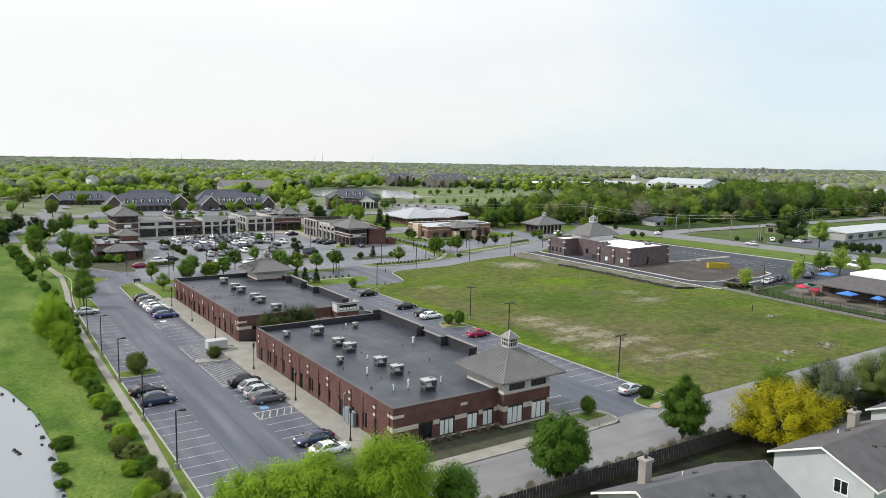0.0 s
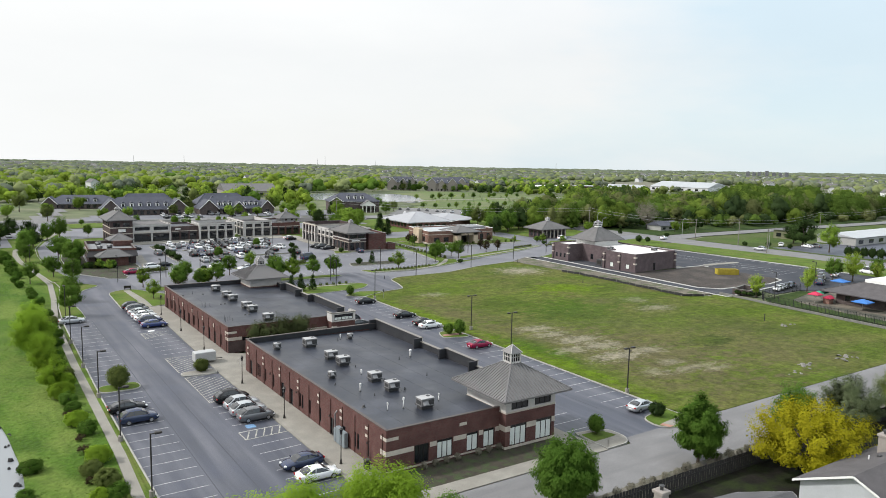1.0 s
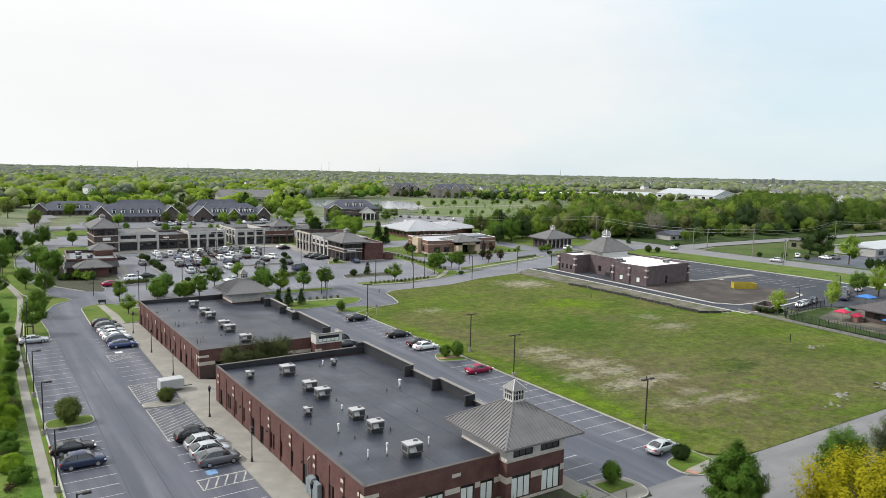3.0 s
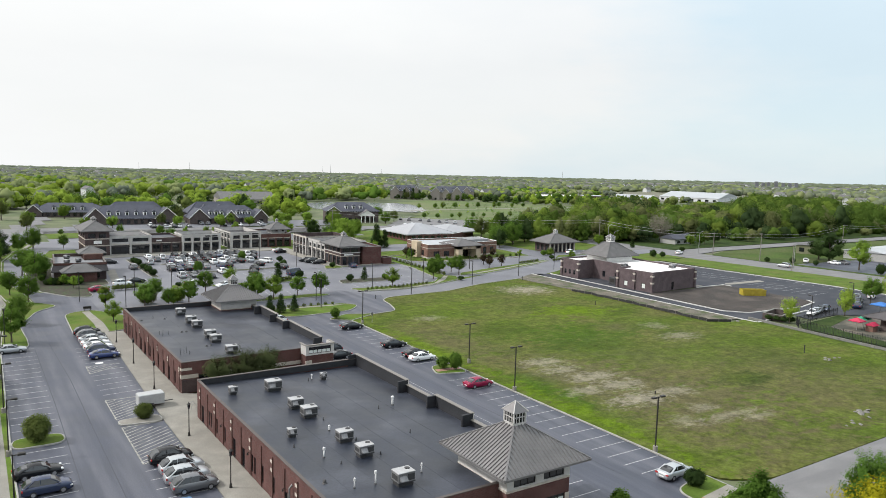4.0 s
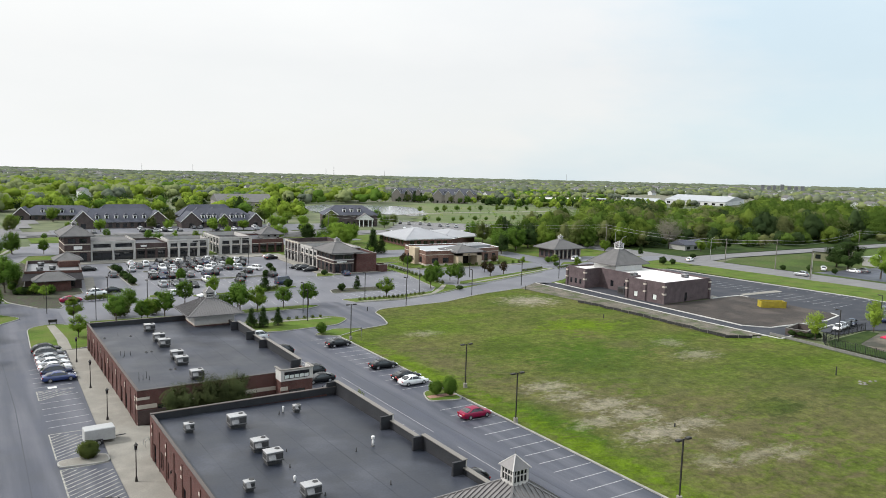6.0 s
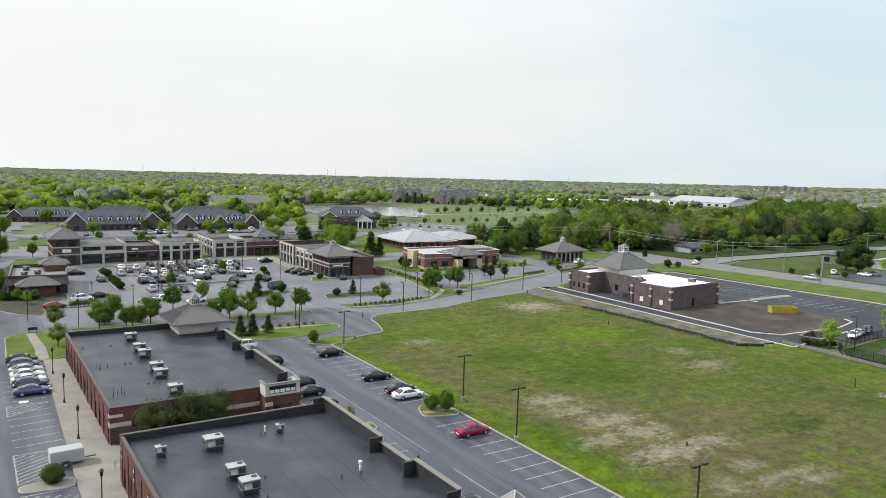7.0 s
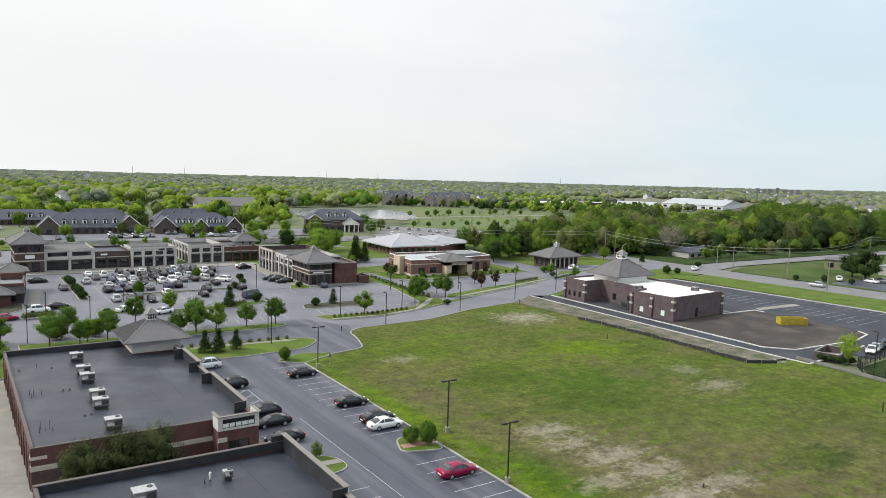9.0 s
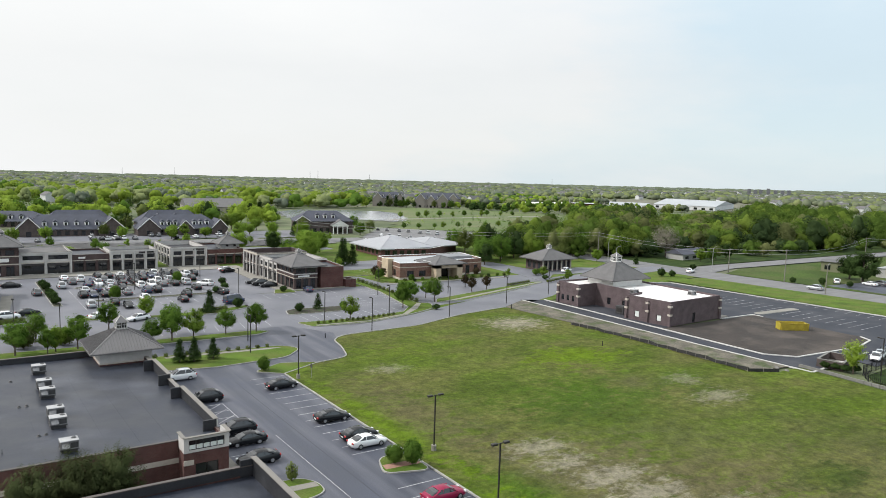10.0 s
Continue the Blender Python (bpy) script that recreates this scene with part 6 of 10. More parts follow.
# brick building with broad white roof
t = box_building("white_roofed_building", [(133, 215), (152, 211), (172, 223), (170, 247), (146, 251), (134, 237)], 3.0, BRICK, MEMBRANE, "low red brick building with broad white roof",
                 {0: row(1, 18, 6, 1.8, 0.6, 2.4, 2), 5: row(1, 20, 6, 1.8, 0.6, 2.4, 2)}, 0.3, WHITE_TRIM)
hip_roof(t, 132.0, 214.0, 156, 239, 3.1, 6.6, 1.4, PALE_ROOF, 0, 0.4, "hip_roof", "pale grey metal hip roof")
hip_roof(t, 152, 217, 174, 241, 3.1, 5.4, 0, PALE_ROOF, 0, 0.4, "wing_roof")


def dormered_house(cx, cy, length, depth, eave, ridge, rz, label, dormers, gables, mat=SHINGLE_BLUE, wall=None, name="dormered_office", group="dormered offices"):
    """A long office house: shingled gable roof with dormers and cross gables on its front."""
    z = land_height(cx, cy)
    t = thing(name, pose(cx, cy, z, 0, 0, rz), label, "building", group)
    w, d = length / 2, depth / 2
    wm = wall or BRICK_GREY
    facade(t, (-w, -d), (w, -d), -0.5, eave, 0.3, wm, row(1, length - 1, max(3, int(length / 3.2)), 1.6, 0.5, 2.4, 2))
    for p0, p1 in (((w, -d), (w, d)), ((w, d), (-w, d)), ((-w, d), (-w, -d))):
        facade(t, p0, p1, -0.5, eave, 0.3, wm, [])
    hip_roof(t, -w - 0.6, -d - 0.6, w + 0.6, d + 0.6, eave, ridge, 0, mat, 0, 0.25, "roof", "blue-grey shingled roof")
    slope = (ridge - eave) / (d + 0.6)
    for x in dormers:
        y0, zb = -d + 1.6, eave + 2.2 * slope
        b = Build().box(x - 0.85, y0, zb - 0.6, x + 0.85, y0 + 4.2, zb + 1.5)
        dm = b.part("dormer", WHITE_TRIM, t, "white-framed roof dormer")
        Build().box(x - 0.42, y0 - 0.03, zb + 0.0, x + 0.42, y0 - 0.005, zb + 1.2).part("pane", DARK_GLASS, dm)
        Build().add([(x - 1.05, y0 - 0.2, zb + 1.45), (x + 1.05, y0 - 0.2, zb + 1.45), (x, y0 - 0.2, zb + 2.3), (x - 1.05, y0 + 4.4, zb + 1.45), (x + 1.05, y0 + 4.4, zb + 1.45), (x, y0 + 4.4, zb + 2.3)],
                    [(0, 1, 2), (0, 2, 5, 3), (2, 1, 4, 5), (3, 5, 4), (1, 0, 3, 4)]).part("dormer_roof", mat, dm)
    for x, gw, gz in gables:
        y0 = -d - 1.6
        g = Build().wall((x - gw, y0), (x + gw, y0), -0.5, eave, 0.3, [(gw - 1.0, gw + 1.0, 0.2, 2.4)])
        g.box(x - gw, y0 + 0.3, -0.5, x - gw + 0.3, 0, eave)
        g.box(x + gw - 0.3, y0 + 0.3, -0.5, x + gw, 0, eave)
        g.add([(x - gw, y0, eave), (x + gw, y0, eave), (x, y0, gz - 0.25), (x - gw, y0 + 0.3, eave), (x + gw, y0 + 0.3, eave), (x, y0 + 0.3, gz - 0.25)], [(0, 1, 2), (5, 4, 3)])
        gb = g.part("gable", wm, t)
        r = Build().add([(x - gw - 0.5, y0 - 0.4, eave - 0.15), (x, y0 - 0.4, gz), (x + gw + 0.5, y0 - 0.4, eave - 0.15), (x - gw - 0.5, d * 0.2, eave - 0.15), (x, d * 0.2, gz), (x + gw + 0.5, d * 0.2, eave - 0.15)],
                        [(0, 1, 4, 3), (1, 2, 5, 4)])
        r.part("gable_roof", mat, gb)
        for s in (-1, 1):
            Build().bar((x + s * (gw + 0.5), y0 - 0.42, eave - 0.15), (x, y0 - 0.42, gz), 0.1, 0.32).part("bargeboard", WHITE_TRIM, gb)
        Build().box(x - 0.95, y0 + 0.14, 0.2, x + 0.95, y0 + 0.18, 2.4).part("pane", DARK_GLASS, gb)
    Build().box(-w - 0.3, -d - 0.45, eave - 0.34, w + 0.3, -d - 0.3, eave - 0.05).part("fascia", WHITE_TRIM, t)
    return t


def portico(cx, cy, rz):
    """A white columned porch with a pediment."""
    t = thing("portico", pose(cx, cy, land_height(cx, cy), 0, 0, rz), "white columned entrance portico with a grey gable roof", "porch")
    for x in (-3.4, -1.3, 1.3, 3.4):
        Build().tube((x, -2.2, -0.3), (x, -2.2, 3.6), 0.28, 0.24, 10).part("column", WHITE_TRIM, t)
    Build().box(-4.0, -2.6, 3.6, 4.0, 3.4, 4.2).part("entablature", WHITE_TRIM, t)
    Build().add([(-4.0, -2.6, 4.2), (4.0, -2.6, 4.2), (0, -2.6, 6.6), (-4.0, -2.3, 4.2), (4.0, -2.3, 4.2), (0, -2.3, 6.6)], [(0, 1, 2), (5, 4, 3)]).part("pediment", WHITE_TRIM, t)
    Build().add([(-4.5, -2.9, 4.0), (0, -2.9, 6.9), (4.5, -2.9, 4.0), (-4.5, 3.6, 4.0), (0, 3.6, 6.9), (4.5, 3.6, 4.0)], [(0, 1, 4, 3), (1, 2, 5, 4)]).part("roof", SHINGLE, t)


dormered_house(46, 332, 39, 16, 3.2, 8.8, -5, "long slate-roofed office with a row of white dormers", [-10, -6, -2, 2, 6, 10], [(-15.8, 4.5, 8.2), (15.6, 5.2, 8.2)])
dormered_house(90, 326, 36, 16, 3.2, 8.8, -3, "slate-roofed office with white dormers and gables", [-8.5, -5.8, -3.0, 5.2, 8, 10.8], [(-14.5, 4.6, 7.8), (0.8, 3.2, 6.8), (16, 3.4, 7.2)])
dormered_house(27, 391, 37, 16, 2.8, 7.2, -14, "far slate-roofed office with four dormers", [-7, -2.5, 2, 6.5], [(-16, 3.6, 6.6)])
dormered_house(52, 352, 30, 12, 4.0, 9.6, -3, "rear slate-roofed office wing", [], [])
dormered_house(157.5, 318.8, 28, 14, 6.0, 10.6, -14, "two-storey brick office with slate roof and porch", [-3.5, 0.5, 4.5], [(-11, 3.5, 8.6)], SHINGLE_BLUE, BRICK_GREY)
portico(162.0, 308.4, -14)
dormered_house(92, 352, 30, 12, 4.0, 9.4, 0, "rear slate-roofed office wing", [-6, 2], [])


for cx, cy, length, gables in ((361, 606, 30, [(-10, 4.0, 13.0), (1, 3.4, 12.4), (11, 3.6, 13.4)]), (390, 572, 34, [(-12, 4.2, 13.2), (-2, 3.0, 12.0), (9, 4.4, 13.6)]), (428, 604, 28, [(-8, 4.0, 13.0), (6, 4.0, 13.0)])):
    dormered_house(cx, cy, length, 13, 8.0, 13.6, -32, "three-storey apartment house with steep slate gables", [-5.5, 5], gables, SHINGLE_BLUE, TAUPE, "apartment_house", "apartment houses")


def shed(name, cx, cy, lx, ly, h, ridge, rz, wall_mat, roof_mat, label):
    z = land_height(cx, cy)
    t = thing(name, pose(cx, cy, z, 0, 0, rz), label, "building", "far sheds")
    b = Build()
    n = max(3, int(lx / 8))
    b.box(-lx / 2, -ly / 2, -1, lx / 2, ly / 2, h)
    b.part("wall", wall_mat, t)
    r = Build().add([(-lx / 2 - 0.4, -ly / 2 - 0.5, h), (lx / 2 + 0.4, -ly / 2 - 0.5, h), (lx / 2 + 0.4, 0, ridge), (-lx / 2 - 0.4, 0, ridge), (lx / 2 + 0.4, ly / 2 + 0.5, h), (-lx / 2 - 0.4, ly / 2 + 0.5, h)],
                    [(0, 1, 2, 3), (3, 2, 4, 5), (0, 3, 5), (1, 4, 2), (5, 4, 1, 0)])
    r.part("roof", roof_mat, t)
    for i in range(n):
        x = -lx / 2 + (i + 0.5) * lx / n
        Build().box(x - lx / n * 0.22, -ly / 2 - 0.06, h * 0.25, x + lx / n * 0.22, -ly / 2 + 0.01, h * 0.7).part("window", DARK_GLASS, t)
    return t


GREY_METAL = material("grey_wall_panels", (0.30, 0.30, 0.29), 0.7, vary=0.1, scale=0.3, fine=3.0, bump=0.05)
PANEL_WHITE = material("white_wall_panels", (0.56, 0.57, 0.58), 0.7, vary=0.08, scale=0.1, fine=2.0, bump=0.05)
shed("storage_shed", 302, 100, 62, 16, 3.4, 4.6, 2, GREY_METAL, FAR_ROOF, "long pale metal shed with grey-white roof")
shed("sports_hall", 161, 508, 40, 36, 4.5, 9.5, -8, TAUPE, SHINGLE, "broad hall with grey low-pitched roof")
shed("warehouse", 751, 549, 68.6, 109, 5.4, 10.4, -65.5, PANEL_WHITE, FAR_ROOF, "huge white-roofed warehouse far off")
shed("warehouse", 536, 580, 50, 26, 4.2, 5.6, -14, BRICK_GREY, WHITE_ROOF, "long pale-roofed warehouse far off")
shed("warehouse", 556, 538, 24, 20, 6.2, 6.8, -30, BRICK_DARK, FAR_ROOF, "dark-walled hall far off")
shed("warehouse", 604, 520, 40, 30, 4.6, 8.2, -50, PANEL_WHITE, FAR_ROOF, "pale hall with sloping roof far off")
shed("ranch_house", 248, 170, 15, 8, 2.4, 4.2, 4, GREY_METAL, SHINGLE_BLUE, "low ranch house at the edge of the wood")
shed("green_shop", 273, 120, 13, 10, 3.8, 4.2, -68, OLIVE_WALL, SHINGLE, "small olive green roadside building with grey roof")
shed("ranch_house", 420, 190, 14, 10, 4.0, 7.0, -10, SIDING, SHINGLE, "pale house among the trees")
for i, (dx, h) in enumerate(((0, 17), (15, 15), (28, 16), (46, 19), (63, 15), (79, 15), (94, 16))):
    x, y = 1748 + dx * 0.56, 1142 - dx * 0.83
    z = land_height(x, y)
    t = thing("tower_block", pose(x, y, z, 0, 0, 35), "grey residential tower block on the horizon", "building", "tower blocks")
    Build().soft_box(-4.9, -4.2, -1, 4.9, 4.2, h + 3, 0.4).part("wall", TOWER_WALL, t)
    for k in range(4):
        Build().box(-3.7, -4.3, 2 + k * h / 5, 3.7, -4.15, 3.4 + k * h / 5).part("window", DARK_GLASS, t)


# near houses beside the south road
def siding_house(cx, cy, rz, label, roof_mat, w=9.0, d=14.0, eave=4.9, ridge=7.4, win=True):
    t = thing("house", pose(cx, cy, 0, 0, 0, rz), label, "house", "houses by the road")
    hw, hd = w / 2, d / 2
    lines = int(eave / 0.22)
    b = Build().wall((-hw + 0.252, -hd), (hw - 0.252, -hd), 0, eave - 0.02, 0.25).wall((hw, -hd), (hw, hd), 0, eave, 0.25).wall((hw - 0.252, hd), (-hw + 0.252, hd), 0, eave - 0.02, 0.25)
    b.wall((-hw, hd), (-hw, -hd), 0, eave, 0.25, [(d * 0.62, d * 0.62 + 1.5, 2.6, 4.1)] if win else [])
    # gable ends at the two short sides along x
    b.add([(-hw, -hd, eave), (-hw, hd, eave), (-hw, 0, ridge), (-hw + 0.25, -hd, eave), (-hw + 0.25, hd, eave), (-hw + 0.25, 0, ridge)], [(0, 2, 1), (3, 4, 5)])
    b.add([(hw, -hd, eave), (hw, hd, eave), (hw, 0, ridge), (hw - 0.25, -hd, eave), (hw - 0.25, hd, eave), (hw - 0.25, 0, ridge)], [(0, 1, 2), (3, 5, 4)])
    b.part("wall", SIDING, t, "pale grey-white lap siding")
    k = 0.5
    s = (ridge - eave) / hd
    r = Build()
    for sgn in (-1, 1):
        r.add([(-hw - k, sgn * (hd + k), eave - k * s), (hw + k, sgn * (hd + k), eave - k * s), (hw + k, 0, ridge), (-hw - k, 0, ridge),
               (-hw - k, sgn * (hd + k), eave - k * s + 0.16), (hw + k, sgn * (hd + k), eave - k * s + 0.16), (hw + k, 0, ridge + 0.16), (-hw - k, 0, ridge + 0.16)],
              [(0, 1, 2, 3), (7, 6, 5, 4), (0, 4, 5, 1), (1, 5, 6, 2), (3, 7, 4, 0)])
    r.part("roof", roof_mat, t, "shingled gable roof")
    for sgn in (-1, 1):
        for x in (-hw - k, hw + k):
            Build().bar((x, sgn * (hd + k), eave - k * s + 0.05), (x, 0, ridge + 0.05), 0.06, 0.2).part("bargeboard", WHITE_TRIM, t)
        Build().box(-hw - k, sgn * (hd + k) - 0.06, eave - k * s - 0.1, hw + k, sgn * (hd + k) + 0.06, eave - k * s + 0.1).part("gutter", WHITE_TRIM, t)
    if win:
        window(t, (-hw, hd - d * 0.62), (-hw, hd - d * 0.62 - 1.5), 2.6, 4.1, 2, 1, 0, 0.12, 0.03, WHITE_TRIM, DARK_GLASS)
    for x, y in ((0.5, -hd * 0.45), (2.0, -hd * 0.5), (-1.0, -hd * 0.35), (1.2, hd * 0.4)):
        z = eave + s * (hd - abs(y)) + 0.15
        Build().soft_box(x - 0.2, y - 0.2, z - 0.1, x + 0.2, y + 0.2, z + 0.22, 0.05).part("roof_vent", GALV_DARK, t)
    Build().tube((0.2, hd * 0.5, eave + s * hd * 0.5), (0.2, hd * 0.5, eave + s * hd * 0.5 + 0.55), 0.06, n=8).part("vent_pipe", WHITE_TRIM, t)
    return t


def chimney(x, y, z0, z1, w=0.95):
    t = thing("chimney", pose(x, y, z0), "pale sided chimney with a dark flue cap", "chimney")
    h = z1 - z0
    Build().soft_box(-w / 2, -w / 2, 0, w / 2, w / 2, h, 0.04).part("stack", TAUPE, t)
    Build().soft_box(-w / 2 - 0.12, -w / 2 - 0.12, h - 0.25, w / 2 + 0.12, w / 2 + 0.12, h + 0.02, 0.05).part("crown", TAUPE, t)
    Build().tube((0, 0, h), (0, 0, h + 0.35), 0.16, n=10).tube((0, 0, h + 0.35), (0, 0, h + 0.42), 0.26, n=10).part("flue_cap", GALV_DARK, t)


siding_house(36.4, -34.5, 0, "pale sided house with brown-grey gable roof", SHINGLE_BROWN, 14.5, 10.2, 4.5, 6.7)
siding_house(14.6, -31.4, -7, "house with grey gable roof beside the fence", SHINGLE_DARK, 15.0, 11.0, 3.4, 5.9, False)
siding_house(58, -34.0, 0, "pale sided house with grey gable roof", SHINGLE_DARK, 12.0, 12.0, 4.4, 6.9)
chimney(11.3, -27.4, 0, 6.9, 0.9)
chimney(40.5, -31.5, 0, 7.4, 0.9)

# ---- vehicles ----
CAR_SHAPES = {
    # length, width, sections of the lower body (x, top of body), cabin: base front x, roof front x, roof rear x, base rear x, belt z, roof z
    "sedan": (4.80, 1.84, [(-2.40, 0.72), (-2.32, 0.92), (-2.1, 1.00), (-1.6, 1.02), (-0.8, 0.98), (0.2, 0.95), (1.0, 0.93), (1.6, 0.86), (2.1, 0.74), (2.32, 0.62), (2.40, 0.50)], (1.15, 0.25, -0.95, -2.0, 0.97, 1.46)),
    "suv": (4.66, 1.88, [(-2.36, 0.74), (-2.30, 1.00), (-2.1, 1.10), (-1.6, 1.13), (-0.8, 1.11), (0.2, 1.09), (1.0, 1.07), (1.6, 1.03), (2.05, 0.93), (2.28, 0.78), (2.36, 0.56)], (1.22, 0.28, -1.28, -2.20, 1.09, 1.74)),
    "van": (5.40, 2.0, [(-2.7, 1.1), (-2.66, 1.25), (-1.9, 1.28), (-0.8, 1.28), (0.3, 1.26), (1.5, 1.22), (2.1, 1.12), (2.55, 0.98), (2.7, 0.75)], (1.75, 1.05, -2.5, -2.64, 1.25, 2.25)),
}


def car_model(shape):
    L, W, secs, (bf, rf, rr, br, belt, roof) = CAR_SHAPES[shape]
    hw = W / 2
    b = Build()
    rings = []
    for x, top in secs:
        end = 1 - max(0.0, (abs(x) - L / 2 + 0.65) / 0.65) ** 1.6 * 0.24
        w = hw * end
        z0 = 0.22 + (0.10 if abs(x) > L / 2 - 0.2 else 0)
        rings.append([(x, -w * 0.90, z0), (x, -w * 0.99, z0 + 0.14), (x, -w, (z0 + top) / 2 + 0.05), (x, -w * 0.97, top - 0.12), (x, -w * 0.86, top - 0.01), (x, -w * 0.4, top + 0.03),
                      (x, w * 0.4, top + 0.03), (x, w * 0.86, top - 0.01), (x, w * 0.97, top - 0.12), (x, w, (z0 + top) / 2 + 0.05), (x, w * 0.99, z0 + 0.14), (x, w * 0.90, z0)])
    n = len(rings[0])
    v = [p for r in rings for p in r]
    f = [(i * n + k, i * n + (k + 1) % n, (i + 1) * n + (k + 1) % n, (i + 1) * n + k) for i in range(len(rings) - 1) for k in range(n)]
    f += [tuple(range(n))[::-1], tuple(range((len(rings) - 1) * n, len(rings) * n))]
    b.add(v, f)
    body = b
    cw, rw = hw * 0.86, hw * 0.64
    c = Build()
    rise = roof - belt
    st = [(br - 0.04, belt - 0.04, 0.80), ((br + rr) / 2 - 0.10, belt + rise * 0.58, 0.95), (rr, roof - 0.12, 0.98), ((rf + rr) / 2, roof - 0.03, 1.0), (rf, roof - 0.08, 1.0),
          ((bf + rf) / 2 + 0.06, belt + rise * 0.55, 0.98), (bf + 0.05, belt - 0.04, 0.90)]
    v = []
    for x, h, k in st:
        up = (h - belt + 0.05) / rise
        tw = cw + (rw - cw) * min(1, up)
        v += [(x, -cw * k, belt - 0.06), (x, -tw * k, h - 0.02), (x, -tw * k * 0.75, h + 0.012), (x, tw * k * 0.75, h + 0.012), (x, tw * k, h - 0.02), (x, cw * k, belt - 0.06)]
    c.add(v, [(i * 6 + k, (i + 1) * 6 + k, (i + 1) * 6 + k + 1, i * 6 + k + 1) for i in range(6) for k in range(5)])
    r = Build()
    rx0, rx1 = rr - 0.08, rf + 0.08
    rings = []
    for x, dz in ((rx0, -0.07), (rr + 0.3, 0.02), ((rr + rf) / 2, 0.06), (rf - 0.25, 0.04), (rx1, -0.03)):
        rings.append([(x, -rw - 0.04, roof - 0.09), (x, -rw * 0.8, roof - 0.03 + dz), (x, 0, roof + dz), (x, rw * 0.8, roof - 0.03 + dz), (x, rw + 0.04, roof - 0.09)])
    v = [p for q in rings for p in q]
    r.add(v, [(i * 5 + k, (i + 1) * 5 + k, (i + 1) * 5 + k + 1, i * 5 + k + 1) for i in range(4) for k in range(4)])
    pillars = []
    for s in (-1, 1):
        for (x0, x1) in ((bf, rf), (br, rr), ((bf + br) / 2 - 0.12, (rf + rr) / 2 - 0.12)):
            wide = 0.30 if x0 == br else 0.07
            pillars.append(Build().bar((x0 + (0.16 if x0 == br else 0), s * (cw * 0.93 + 0.005), belt - 0.05), (x1 + (0.08 if x0 == br else 0), s * (rw + 0.01), roof - 0.09), wide, 0.06))
    return body, c, r, pillars


def wheel_meshes():
    t = Build().tube((0, -0.11, 0), (0, 0.11, 0), 0.33, n=16).mesh("tyre", TYRE)
    r = Build().tube((0, -0.118, 0), (0, 0.118, 0), 0.21, n=10).mesh("rim", RIM)
    return t, r


TYRE_MESH, RIM_MESH = wheel_meshes()
MODELS = {}


def car(shape, colour, x, y, rz, group, where, z=0.0, near=2):
    """A parked car: body, glazed cabin, roof with pillars, four wheels, lamps, mirrors."""
    word = {"sedan": "sedan", "suv": "sport utility car", "van": "passenger van"}[shape]
    m = pose(x, y, z, 0, 0, rz)
    key = (shape, colour, near)
    if key in MODELS:
        t = copy_thing(MODELS[key], m)
        t["group"] = group
        t["label"] = f"{colour} {word} parked {where}"
        return t
    L, W, secs, (bf, rf, rr, br, belt, roof) = CAR_SHAPES[shape]
    t = thing("car", m, f"{colour} {word} parked {where}", "car", group)
    body, cab, top, pillars = car_model(shape)
    body.part("body", PAINTS[colour], t, smooth=True)
    cab.part("window_glass", CAR_GLASS, t, "dark tinted car windows")
    top.part("roof", PAINTS[colour], t, smooth=True)
    for p in pillars if near else ():
        p.part("pillar", PAINTS[colour], t)
    for sx in (-1, 1):
        for sy in (-1, 1):
            wx = sx * L * 0.29 + 0.05
            w = shared("wheel", TYRE_MESH, t, Matrix.Translation((wx, sy * (W / 2 - 0.10), 0.33)))
            if near > 1:
                shared("rim", RIM_MESH, w)
    for sy in (-1, 1) if near else ():
        Build().box(L / 2 - 0.28, sy * W * 0.36 - 0.17, 0.58, L / 2 - 0.05, sy * W * 0.36 + 0.17, 0.72).part("headlight", HEADLIGHT, t)
        Build().box(-L / 2 - 0.01, sy * W * 0.37 - 0.16, 0.72, -L / 2 + 0.12, sy * W * 0.37 + 0.16, 0.90).part("tail_light", TAIL_LIGHT, t)
        if near > 1:
            Build().soft_box(bf - 0.25, sy * (W / 2 + 0.06) - 0.09, belt - 0.02, bf - 0.08, sy * (W / 2 + 0.06) + 0.09, belt + 0.14, 0.03).part("mirror", PAINTS[colour], t)
    if near > 1:
        Build().box(L / 2 - 0.12, -W * 0.28, 0.34, L / 2 + 0.015, W * 0.28, 0.54).part("grille", PLASTIC, t)
        Build().box(-L / 2 - 0.02, -0.3, 0.5, -L / 2 + 0.1, 0.3, 0.64).part("number_plate", WHITE_TRIM, t)
    MODELS[key] = t
    return t


EAST = "beside the meadow"
for shape, colour, x, y, rz in (("sedan", "black", 41.0, 82.0, 3), ("sedan", "black", 41.4, 65.4, -2), ("sedan", "black", 41.5, 57.9, 2), ("sedan", "white", 41.2, 55.2, 0), ("sedan", "red", 41.0, 38.3, 1),
                                ("sedan", "silver", 41.0, 0.6, 4)):
    car(shape, colour, x, y, rz, "cars by the meadow", EAST)
for shape, colour, x, y, rz in (("suv", "black", 29.0, 66.8, 180), ("sedan", "black", 28.8, 62.8, 180), ("sedan", "black", 28.0, 56.6, 180), ("suv", "black", 27.6, 20.6, 180), ("suv", "black", 29.2, 80.8, 180), ("suv", "white", 29.0, 93.2, 180)):
    car(shape, colour, x, y, rz, "cars behind the shops", "behind the brick shops")
